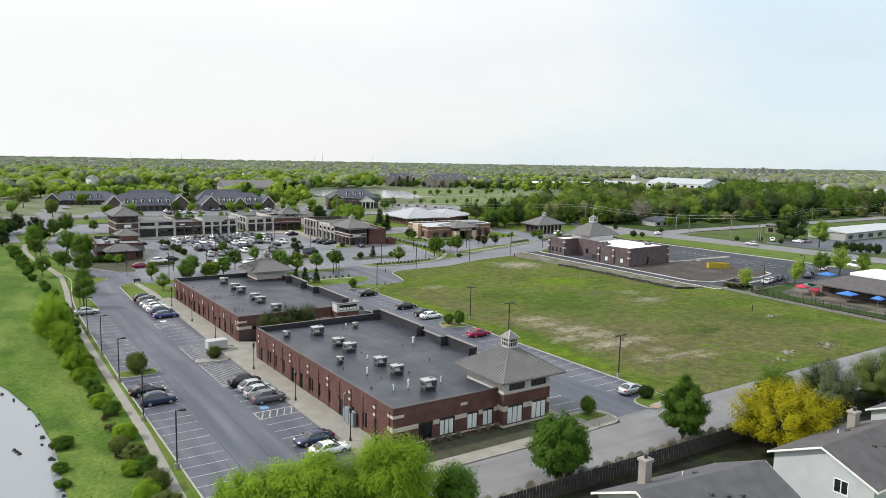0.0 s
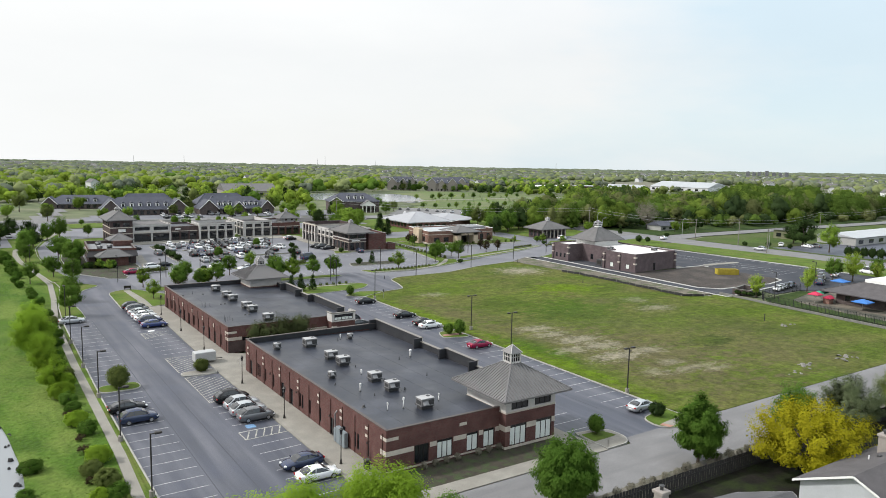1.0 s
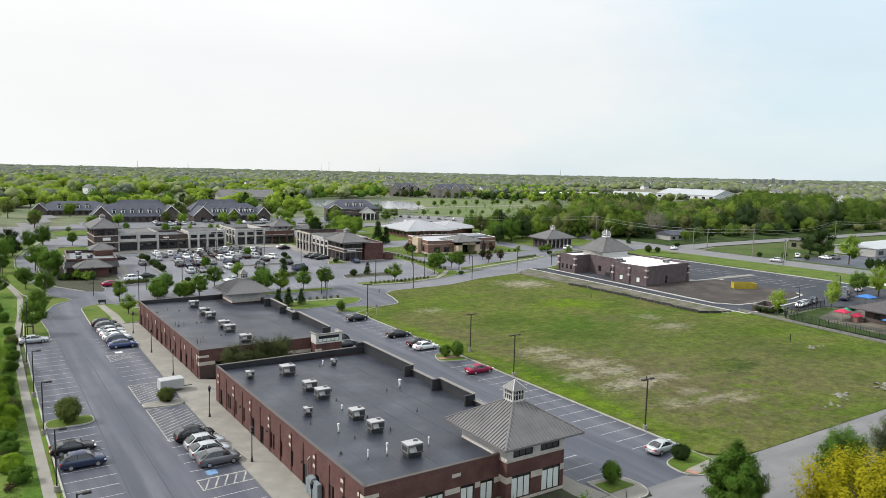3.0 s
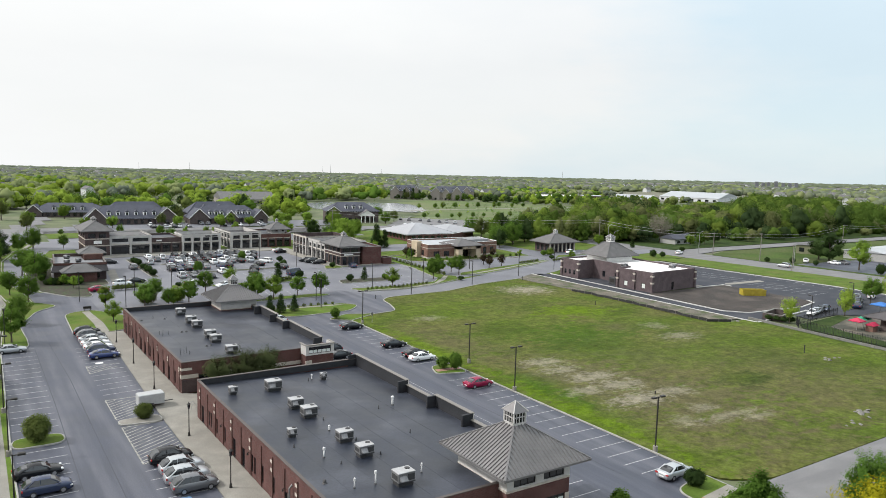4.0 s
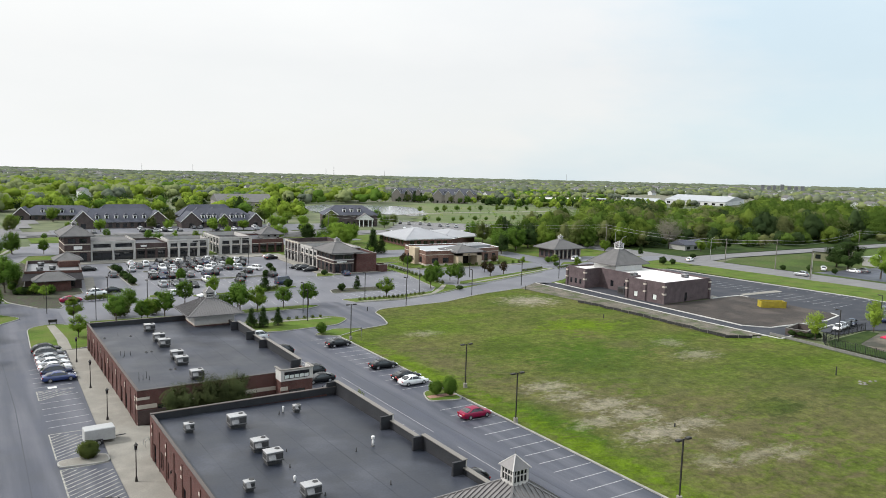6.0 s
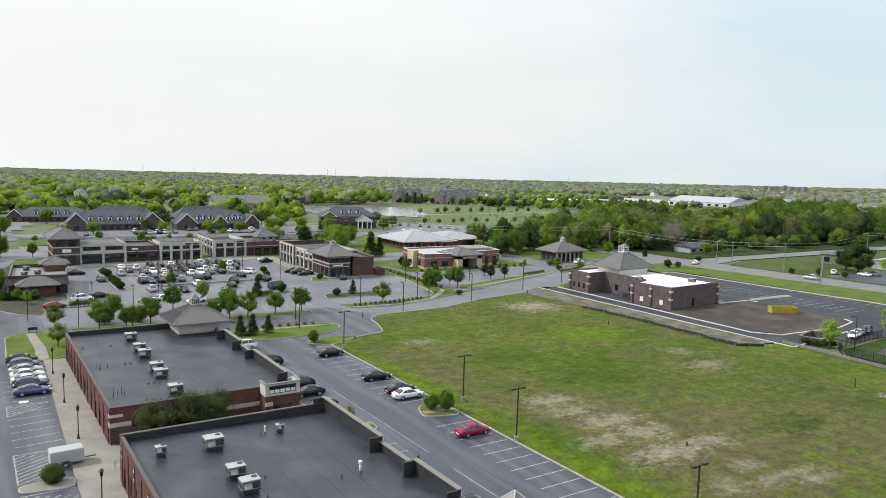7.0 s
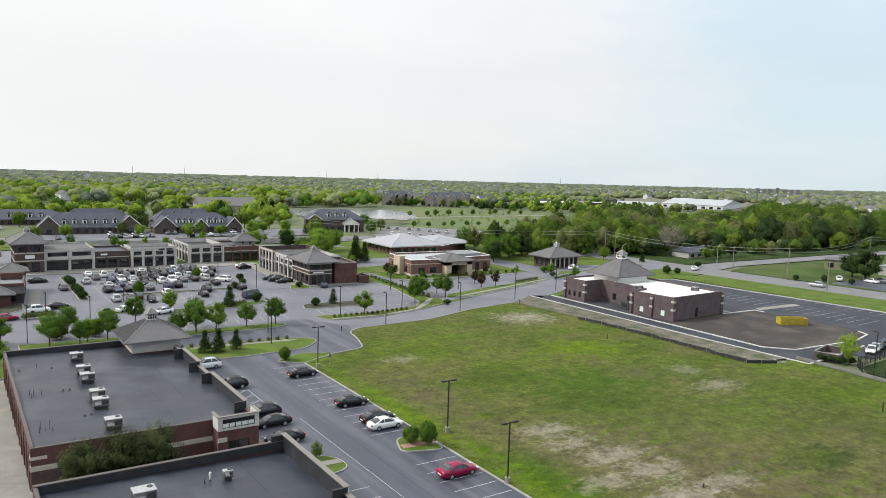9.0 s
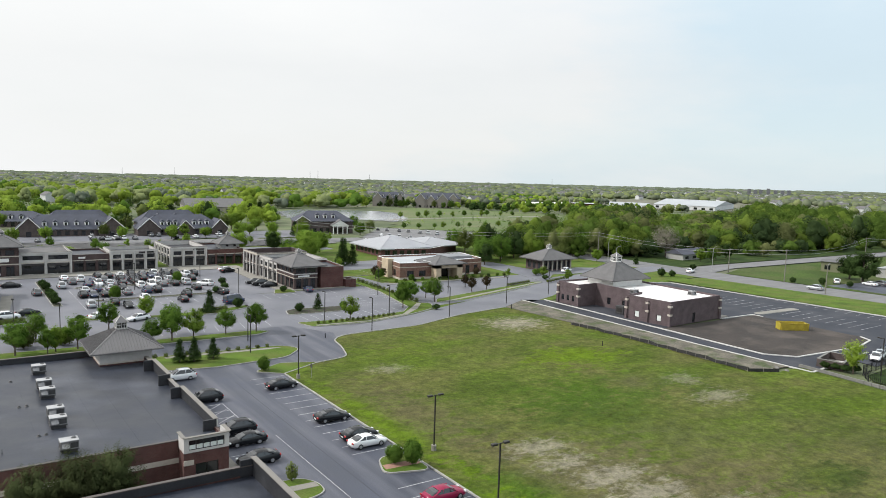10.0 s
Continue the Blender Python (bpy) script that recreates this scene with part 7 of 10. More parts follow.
for shape, colour, x, y, rz in (("sedan", "black", -19.4, 34.9, 2), ("suv", "navy", -19.0, 30.2, 0), ("suv", "black", -6.4, 32.0, 0), ("suv", "silver", -6.0, 28.9, 2), ("suv", "silver", -6.1, 26.2, 0), ("suv", "grey", -6.0, 23.6, 0),
                                ("sedan", "navy", -6.6, 7.2, 181), ("sedan", "white", -6.4, 3.4, 0), ("sedan", "silver", -18.6, 91.6, 2)):
    car(shape, colour, x, y, rz, "cars on the west lot", "on the west lot")
for k, (shape, colour) in enumerate((("sedan", "blue"), ("suv", "navy"), ("sedan", "white"), ("sedan", "white"), ("sedan", "silver"), ("suv", "grey"))):
    car(shape, colour, -5.5, 81.4 + 3.0 * k, 1, "cars on the west lot", "in a row by the sidewalk")
car("suv", "black", -5.6, 99.4, 0, "cars on the west lot", "at the end of the row")
PLAZA = "in the plaza lot"
# x, y, colour initial, shape initial, heading
SPOTS = """18.0 179.7 g s 92|13.6 193.4 k e 2|26.8 159.1 v s 88|26.4 145.4 w e 20|31.8 160.0 k s 90|34.0 155.4 k e 268|32.9 140.2 w e 200|39.0 162.4 w s 90|46.8 157.9 k e 90|49.2 164.0 k s 90|58.0 178.2 w s 130|58.0 163.7 k s 100|
56.6 150.4 b v 20|71.0 199.5 k e 20|71.5 202.4 w e 10|71.3 172.7 k s 172|72.4 169.4 k e 172|70.8 176.0 k e 172|79.2 158.6 b e 80|3.6 145.9 r e 8|10.0 152.2 w s 6|14.0 155.0 k e 14|27.1 172.4 k s 90|31.8 171.8 k e 90|
34.3 171.6 k s 90|37.1 172.4 g e 90|41.9 173.2 b s 90|44.4 173.4 k s 90|30.2 198.0 w s 90|32.7 193.6 b e 90|35.4 194.0 g s 90|39.7 194.4 k s 90|42.5 193.4 k s 90|42.2 181.8 w s 90|45.0 181.9 w s 270|48.0 182.2 g e 90|
57.8 196.9 w s 90|55.2 197.9 k s 270|52.6 198.0 k s 90|50.8 192.5 k e 90|47.8 187.9 w s 90|45.2 193.0 k s 90|36.0 188.6 v e 90|33.2 188.4 w s 270|30.6 188.3 b e 90|39.0 188.2 k e 90|42.2 188.2 k e 90|51.0 188.4 v s 90|
54.2 188.6 w s 270|57.2 188.6 k s 90|34.6 180.2 v e 90|31.6 179.9 b e 90|28.6 179.7 v e 90|37.6 180.4 k e 270|51.0 182.0 k e 90|54.0 182.2 v s 90|38.0 201.5 k e 90|41.0 201.8 w e 90|44.0 201.8 k s 270|47.0 202.0 g e 90|
50.0 202.2 w s 90|35.0 201.4 k s 90|54.4 173.6 k e 90|29.4 172.2 b e 270|27.6 193.6 g s 90|30.2 159.4 g e 268|60.2 197.2 k s 90|26.6 201.0 w e 90|24.4 188.0 v s 90|48.6 198.4 b e 270|56.2 202.4 k e 90|53.2 202.6 g s 90"""
COLOURS = {"w": "white", "k": "black", "v": "silver", "g": "grey", "b": "navy", "r": "red"}
FORMS = {"s": "suv", "e": "sedan", "v": "van"}
for spot in SPOTS.replace("\n", "").split("|"):
    x, y, c, s, rz = spot.split()
    car(FORMS[s], COLOURS[c], float(x), float(y), float(rz), "plaza cars", PLAZA, 0.0, 1)
for k, (shape, colour, x, y, rz) in enumerate((("sedan", "white", 145.8, 46.2, 200), ("sedan", "silver", 148.6, 46.8, 200), ("sedan", "black", 151.4, 47.4, 200), ("sedan", "navy", 154.2, 47.8, 200), ("suv", "grey", 178, 52.6, 20),
                                               ("sedan", "white", 184.6, 52.0, 20), ("suv", "black", 172, 49.0, 20), ("suv", "navy", 166, 46, 20))):
    car(shape, colour, x, y, rz, "cars by the playground", "by the playground fence")
for shape, colour, x, y, rz in (("van", "white", 199.7, 49.6, 80), ("suv", "silver", 219.5, 100.0, 97), ("suv", "white", 240.5, 104.5, 30), ("sedan", "white", 246.5, 97.0, 80), ("suv", "grey", 250.0, 95.5, 80), ("sedan", "white", 213.5, 141.0, 20),
                                ("suv", "white", 172.0, 158.6, 15)):
    car(shape, colour, x, y, rz, "cars along the main road", "beside the main road")
rng = random.Random(5)
for k in range(24):
    x = rng.choice((28, 40, 56, 72, 88, 104, 120, 136)) + rng.uniform(-6, 6)
    y = rng.choice((303, 313)) + rng.uniform(-1, 1)
    car(rng.choice(("sedan", "suv")), rng.choice(("white", "black", "silver", "grey")), x, y, 90, "office cars", "before the dormered offices", land_height(x, y) + 0.14, 0)
for k in range(33):
    x, y = -70 + (k % 11) * 5.6 + rng.uniform(-0.6, 0.6), 246 + (k // 11) * 13 + rng.uniform(-1, 1)
    car(rng.choice(("sedan", "suv")), rng.choice(("white", "white", "silver", "black")), x, y, 90, "far lot cars", "on the far west lot", land_height(x, y) + 0.1, 0)
for k in range(20):
    f = k % 10 / 10
    x, y = 173 + f * 28 + (k // 10) * 17 + rng.uniform(-1, 1), 288 - f * 50 + (k // 10) * 30 + rng.uniform(-1, 1)
    car(rng.choice(("sedan", "suv")), rng.choice(("white", "black", "silver", "grey")), x, y, 60, "park lot cars", "at the edge of the park", land_height(x, y) + 0.14, 0)


def cargo_trailer(x, y, rz):
    t = thing("cargo_trailer", pose(x, y, 0, 0, 0, rz), "white enclosed cargo trailer on two wheels", "trailer")
    Build().soft_box(-1.7, -0.9, 0.5, 1.7, 0.9, 1.95, 0.08).part("box_body", material("trailer_skin", (0.36, 0.365, 0.37), 0.5, vary=0.08, scale=1.0, fine=6.0, bump=0.0, local=True), t)
    Build().bar((1.9, 0, 0.5), (3.0, 0, 0.5), 0.1, 0.1).part("tow_bar", GALV_DARK, t)
    for s in (-1, 1):
        w = shared("wheel", TYRE_MESH, t, Matrix.Translation((-0.2, s * 0.98, 0.33)))
        shared("rim", RIM_MESH, w)
        Build().box(-0.65, s * 1.02 - 0.14, 0.66, 0.25, s * 1.02 + 0.14, 0.72).part("mudguard", GALV_DARK, t)


cargo_trailer(-4.3, 52.3, 2)

# ---- plants ----
def crown_points(rng, n_clusters, per, r, h0, h1, shape, spread=0.36, spike=0.0):
    """Leaf centres and outward normals of a crown between heights h0 and h1."""
    cz, hz = (h0 + h1) / 2, (h1 - h0) / 2
    d = rng.normal(size=(n_clusters, 3))
    d /= np.linalg.norm(d, axis=1, keepdims=True)
    rad = rng.uniform(0.45, 1.0, n_clusters) ** 0.5 * rng.uniform(0.82, 1.10, n_clusters)
    c = d * rad[:, None]
    if shape == "cone":
        zz = rng.uniform(0, 1, n_clusters) ** 1.35
        w = rng.uniform(0, 2 * np.pi, n_clusters)
        rr = (1 - zz) * 0.95 * rng.uniform(0.55, 1.05, n_clusters) + 0.04
        c = np.stack([np.cos(w) * rr, np.sin(w) * rr, zz * 2 - 1], axis=1)
    elif shape == "oval":
        k = np.where(c[:, 2] > 0, 1 - 0.42 * np.abs(c[:, 2]) ** 1.5, 1.0)
        c[:, 0] *= k
        c[:, 1] *= k
    elif shape == "dome":
        c[:, 2] = np.where(c[:, 2] < 0, c[:, 2] * 0.6 - 0.25, c[:, 2])
    centres = c * np.array([r, r, hz]) * 0.84
    size = spread * min(r, hz)
    off = rng.normal(size=(n_clusters, per, 3))
    off *= (rng.uniform(0.2, 1.0, (n_clusters, per, 1)) ** 0.6) / np.linalg.norm(off, axis=2, keepdims=True) * size
    if spike:
        out = c / np.maximum(np.linalg.norm(c, axis=1, keepdims=True), 0.1) + np.array([0, 0, 0.7])
        off = off * 0.75 + out[:, None, :] * rng.uniform(-1.2, 1.0, (n_clusters, per, 1)) * size * spike
    pts = (centres[:, None, :] + off).reshape(-1, 3)
    if shape == "cone":
        nrm = np.repeat(np.stack([c[:, 0], c[:, 1], np.full(n_clusters, 0.5)], axis=1), per, axis=0)
    else:
        nrm = np.repeat(centres / np.array([r, r, hz]), per, axis=0) * 0.9 + off.reshape(-1, 3) / max(size, 0.01) * 0.45
    nrm = nrm + rng.normal(size=nrm.shape) * 0.24
    nrm[:, 2] += 0.5
    pts[:, 2] += cz
    return pts, nrm, centres + np.array([0, 0, cz])


def tree(name, label, seed, h, r, bare, leaf, n_clusters, per, mat, shape="round", category="tree", group="", trunk=0.12, twig=False, m=None, spread=0.36, spike=0.0, upright=False):
    """A tree: tapered trunk with limbs reaching into a crown of many small leaves."""
    rng = np.random.default_rng(seed)
    t = thing(name, m or pose(0, 0, 0), label, category, group)
    pts, nrm, centres = crown_points(rng, n_clusters, per, r, bare, h, shape, spread, spike)
    pts[:, 2] = np.maximum(pts[:, 2], 0.05)
    b = Build()
    lean = Vector((rng.uniform(-0.05, 0.05), rng.uniform(-0.05, 0.05), 1.0))
    fork = max(bare, h * 0.22)
    b.tube((0, 0, -0.15), lean * fork, trunk * 1.25, trunk * 0.8, 7)
    b.tube(lean * fork, lean * (h * 0.86), trunk * 0.8, trunk * 0.12, 6)
    for k in range(min(len(centres), 18 if twig else 9)):
        c = Vector(centres[k])
        z0 = min(max(fork * 0.9, c.z - math.hypot(c.x, c.y) * 0.9), h * 0.7)
        a = lean * z0
        mid = a.lerp(c, 0.55) + Vector((0, 0, 0.06 * h))
        b.tube(a, mid, trunk * 0.45, trunk * 0.25, 5, caps=False)
        b.tube(mid, c, trunk * 0.25, trunk * 0.06, 5, caps=False)
    b.part("trunk", BARK, t)
    sizes = leaf * rng.uniform(0.65, 1.35, len(pts))
    shared("crown", cards_mesh("crown", pts, nrm, sizes * (1.45 if upright else 1.0), mat, 0.40 if upright else 0.62, seed, upright), t)
    return t


def plant(model, x, y, s=1.0, rz=0.0, sz=None, z=0.0, label="", group=""):
    ob = copy_thing(model, pose(x, y, z, 0, 0, rz) @ Matrix.Diagonal((s, s, sz or s, 1)))
    if label:
        ob["label"] = label
    if group:
        ob["group"] = group
    return ob


ST = "street trees"
# first of each kind stands at its own place, the rest are copies
STREET = [tree("street_tree", "young green maple on a kerbed lawn", 11, 5.8, 2.3, 0.8, 0.27, 46, 80, LEAF, "oval", group=ST, spread=0.30, spike=0.5, m=pose(12.8, 128.4, 0.1)),
          tree("street_tree", "young bright green tree on a kerbed lawn", 12, 5.6, 2.2, 0.8, 0.27, 46, 80, LEAF_BRIGHT, "oval", spread=0.30, spike=0.5, group=ST, m=pose(72.4, 121.0, 0.14)),
          tree("street_tree", "round-headed young green tree", 13, 5.2, 2.3, 0.9, 0.27, 46, 80, LEAF, "oval", group=ST, spread=0.30, spike=0.5, m=pose(44.5, 119.2, 0.14)),
          tree("street_tree", "small dark bronze-leaved tree", 14, 3.8, 1.3, 0.7, 0.20, 60, 40, LEAF_RED, "oval", group=ST, m=pose(122.4, 147.6, 0.0)),
          tree("street_tree", "young lime-green tree with airy crown", 15, 5.8, 2.2, 0.9, 0.24, 46, 70, LEAF_SPRING, "oval", spread=0.30, spike=0.7, group=ST, m=pose(152.6, 42.0, 0.0))]
CONE = tree("spruce", "small dark green conical spruce", 21, 3.8, 1.25, 0.15, 0.22, 90, 26, LEAF_DARK, "cone", group="spruces", m=pose(36.9, 102.4, 0.16))
BUSH = [tree("round_bush", "rounded green clipped bush", 31, 2.3, 1.15, 0.05, 0.18, 100, 44, LEAF, "oval", "shrub", "round bushes", 0.05, m=pose(41.2, 48.6, 0.16)),
        tree("round_bush", "rounded olive green bush", 32, 2.0, 1.3, 0.0, 0.17, 110, 50, LEAF_OLIVE, "round", "shrub", "round bushes", 0.05, m=pose(-6.1, 47.6, 0.16)),
        tree("round_bush", "dark green clipped bush", 33, 2.0, 1.25, 0.05, 0.17, 100, 50, LEAF_DARK, "round", "shrub", "round bushes", 0.05, m=pose(40.6, -2.4, 0.16))]
BIG = [tree("broad_tree", "large full green broadleaf tree", 41, 10.5, 4.8, 1.0, 0.50, 54, 100, LEAF, "round", spread=0.32, spike=0.4, group="broad trees", trunk=0.28, m=pose(168, 189, 0)),
       tree("broad_tree", "large bright spring-green broadleaf tree", 42, 10.0, 4.6, 0.9, 0.50, 54, 100, LEAF_BRIGHT, "round", spread=0.32, spike=0.4, group="broad trees", trunk=0.28, m=pose(112, 232, 0)),
       tree("broad_tree", "large dark green broadleaf tree", 43, 9.5, 4.6, 0.8, 0.50, 54, 100, LEAF_DARK, "dome", spread=0.32, spike=0.4, group="broad trees", trunk=0.28, m=pose(176, 200, 0)),
       tree("broad_tree", "large olive green budding tree", 44, 11.0, 4.8, 1.2, 0.46, 54, 90, LEAF_OLIVE, "oval", spread=0.30, spike=0.5, group="broad trees", trunk=0.28, m=pose(205, 190, 0))]

for k, x, y, s in ((0, 8.8, 119.2, 0.95), (1, 14.9, 119.0, 0.75), (0, 18.4, 119.6, 0.95), (0, 25.7, 132.2, 0.9), (1, 35.0, 142.2, 0.78), (0, 35.6, 124.4, 0.95), (0, 34.2, 118.6, 1.0), (1, 38.0, 118.2, 0.95), (2, 50.6, 119.0, 0.98),
                   (2, 90.4, 128.6, 0.92), (0, 101.7, 132.0, 0.95), (2, 96.8, 135.4, 0.85), (3, 119.6, 140.6, 0.95), (3, 125.5, 141.7, 0.95), (3, 106.1, 170.6, 1.15), (3, 108.9, 171.0, 0.9), (3, 137, 162, 0.9),
                   (1, 1.6, 124.2, 0.8), (1, 0.5, 108.4, 0.72), (0, -15.7, 113.6, 0.95), (0, -18.0, 98.4, 1.05), (2, -10.7, 178.8, 1.3), (0, -8.7, 163.1, 1.35), (0, -15.4, 148.0, 0.9), (0, -12.4, 137.0, 1.0),
                   (2, -19.2, 177.7, 0.95), (0, -21.4, 140.5, 0.9), (4, 131.6, 43.2, 0.9), (4, 180.4, 44.5, 1.3), (0, 174.8, 47.3, 1.1), (4, 164.2, 48.0, 0.8), (1, 240, 84.6, 1.75), (1, 156, 152, 0.7), (1, 158, 143, 0.62),
                   (1, -3.0, 157.6, 0.55), (2, 0.6, 156.6, 0.5), (0, 13.6, 118.4, 0.7), (2, 30.5, 117.6, 0.8), (1, 60, 252, 1.0), (1, 75, 262, 1.0), (1, 108, 300, 1.2), (1, 88, 310, 1.1), (2, 45, 266, 0.9)):
    plant(STREET[k], x, y, s * (1.15 if x < -7 else 1.16 if y < 145 else 1.0), (x * 37) % 360, z=land_height(x, y) + (0.12 if y < 160 else 0))
for x, y, s in ((31.4, 102.6, 0.95), (33.6, 101.9, 1.0), (48.1, 141.6, 1.2), (71.3, 135.2, 0.85), (109.5, 200, 1.7), (111.5, 203, 2.1), (114, 201, 1.6), (135, 300, 1.6), (352, 592, 2.4), (358, 586, 2.6), (363, 582, 2.2), (154, 412, 2.4), (160, 412, 2.6), (166, 414, 2.3), (212, 164, 0.9)):
    plant(CONE, x, y, s * 1.15, x * 11 % 360, z=land_height(x, y) + 0.1)
for k, x, y, s, sz in ((0, 42.6, 47.0, 1.05, 1.35), (0, 41.8, 91.6, 1.0, 1.1), (1, -18.6, 45.5, 1.35, 1.2), (0, 28.6, -2.9, 1.0, 1.15), (2, 66.4, 134.4, 0.95, 1.1), (0, 76.9, 133.4, 0.8, 0.95), (2, 73.0, 160.2, 0.85, 1.0),
                        (2, 96.4, 123.4, 0.85, 0.7), (2, 20.4, 165, 1.0, 1.0), (2, 20.5, 172, 1.05, 1.0), (2, 20.5, 178, 0.9, 1.0), (2, 20.6, 186, 1.0, 1.1), (2, 20.5, 192, 0.9, 1.0), (0, 33, 165.6, 1.2, 1.3), (2, 50, 165.6, 0.9, 0.95),
                        (0, 52.5, 185.4, 1.2, 1.2), (2, 57, 165.4, 0.9, 1.0), (2, 60.5, 169.5, 0.9, 1.1), (2, 62.5, 178, 0.9, 1.1), (2, 22.4, 145.0, 0.75, 0.7), (2, 55.5, 144.6, 1.0, 1.2), (2, 57.5, 138.0, 0.9, 1.1), (1, 10.5, 124.6, 1.7, 1.1),
                        (1, 17.0, 124.4, 1.6, 1.0), (2, 130.4, 47.6, 0.8, 0.75), (2, 131.0, 46.0, 0.8, 0.75), (2, 131.2, 44.4, 0.8, 0.75), (2, 132.4, 43.2, 0.85, 0.75), (0, 157, 157, 1.1, 0.9), (0, 160, 158, 1.0, 0.9), (2, 154, 149, 0.9, 0.8),
                        (2, 196, 139, 1.2, 1.2), (2, 199, 137, 1.0, 1.1), (2, 221.5, 146, 1.0, 1.0), (2, 226.0, 111, 0.9, 1.1), (2, 232.5, 105, 1.0, 1.2), (2, 236, 98, 0.9, 1.1), (1, 3.0, 162, 1.0, 1.0)):
    plant(BUSH[k], x, y, s, x * 53 % 360, s * sz, land_height(x, y) + 0.14)
for k, x, y, s in ((1, 96, 207, 0.8), (1, 104, 214, 0.95), (0, 100, 221, 0.85), (3, 108, 222, 0.7), (2, 157, 184, 0.75), (0, 161, 190, 0.85), (0, 165, 196, 0.95), (2, 172, 194, 1.0), (2, 180, 196, 1.0), 
                   (1, 190, 196, 0.9), (0, 198, 200, 1.0), (1, 208, 202, 1.05), (0, 215, 196, 1.05), (3, 222, 192, 1.05), (1, 229, 186, 0.8), (0, 236, 190, 1.1), (3, 192, 182, 0.6), (1, 204, 176, 0.5), (2, 250, 101, 1.3), (2, 255, 108, 1.05),
                   (2, -13.8, 232, 0.75), (2, -22, 240, 0.7), (0, -8, 232, 0.6), (0, -16, 210, 0.65), (2, -26, 206, 0.6), (0, -3, 240, 0.7), (1, 26, 244, 0.55), (1, 33, 246, 0.5), (0, 44, 244, 0.55),
                   (1, 50, 246, 0.5), (1, -14, 330, 0.7), (1, 2, 326, 0.7), (1, 62, 306, 0.55), (1, 80, 300, 0.6), (1, 95, 302, 0.6), (1, 112, 306, 0.65), (0, 70, 372, 0.7), (1, 128, 310, 0.7), (1, 135, 292, 0.85), (3, 142, 306, 0.7),
                   (0, 168, 298, 0.7), (3, 180, 310, 0.65), (0, 128, 272, 0.6), (1, 122, 262, 0.6), (0, 186, 340, 0.7), (0, 80, 240, 0.5), (1, 244, 160, 0.55), (0, 252, 161, 0.5), (3, 258, 163, 0.6), (2, 266, 164, 0.7), (1, 22, 300, 0.6), (1, 34, 308, 0.6), (3, 56, 312, 0.6), (1, 118, 312, 0.6), (1, 84, 314, 0.55)):
    plant(BIG[k], x, y, s, (x * 29 + y) % 360, s * (0.9 + (x * 7 % 5) * 0.05), land_height(x, y))

# shrubs and trees between the lots and before the offices
gr = random.Random(44)
for x, y, k, s in ((95.6, 137, 0, 0.9), (98.2, 141.5, 2, 0.8), (102.6, 137.5, 0, 0.85), (104.8, 166, 0, 0.7), (112, 160, 2, 0.5), (147, 158.6, 1, 0.5), (96, 183, 0, 0.8), (101, 185, 1, 0.9), 
                   (6, 236, 0, 0.9)):
    plant(STREET[k], x, y, s, x * 31 % 360, z=0.08)
for x in range(10, 150, 12):
    plant(STREET[gr.choice((0, 1, 1, 2))], x + gr.uniform(-2, 2), 276 + gr.uniform(-6, 8), gr.uniform(0.55, 0.85), x * 17 % 360, z=land_height(x, 276))
for x, y, s in ((18, 252, 0.7), (92, 250, 0.8), (118, 236, 0.9), (122, 252, 0.8), (104, 246, 0.8), (110, 262, 0.7), (170, 214, 0.9), (176, 230, 0.9), (186, 210, 0.8), (-30, 226, 0.7), (-44, 232, 0.7), (-60, 224, 0.8),
                (-30, 304, 0.8), (-50, 304, 0.8), (0, 306, 0.7), (68, 330, 0.75), (112, 330, 0.8), (120, 344, 0.9), (130, 336, 0.7), (-6, 372, 0.9), (22, 372, 0.8), (72, 352, 0.9)):
    plant(BIG[gr.choice((0, 1, 1, 2, 3))], x, y, s, x * 13 % 360, z=land_height(x, y))
for k in range(9):
    x, y = 14 + k * 13 + gr.uniform(-3, 3), 470 + gr.uniform(-14, 14)
    plant(BIG[2], x, y, gr.uniform(0.8, 1.0), k * 40, z=land_height(x, y), label="dark rounded tree beyond the offices")
for k in range(14):
    plant(BUSH[k % 3], 108 + k * 3.0, 161.5 - k * 0.1 + (0.4 if k % 2 else 0), 0.5, k * 50, z=0.1, label="low clipped shrub before the orange building", group="entrance shrubs")

for k, x, y, s in ((0, -17.8, 199.8, 1.3), (2, -18.6, 189, 1.1), (0, -15.6, 157.5, 0.8), (2, -6.4, 172, 1.2), (1, -1.4, 152, 0.6), (2, -7.6, 192, 1.1)):
    plant(STREET[k], x, y, s, x * 31 % 360, z=0.14)
for k, x, y, s in ((0, 195.0, 45.0, 1.1), (4, 187.0, 41.0, 1.0)):
    plant(STREET[k], x, y, s, x * 31 % 360, label="bright green young tree near the playground")
tree("bare_tree", "grey budding tree before the wood", 46, 13.5, 6.0, 2.0, 0.3, 120, 60, TWIG, "round", group="broad trees", trunk=0.32, twig=True, spread=0.26, spike=0.8, m=pose(243, 176, 0))

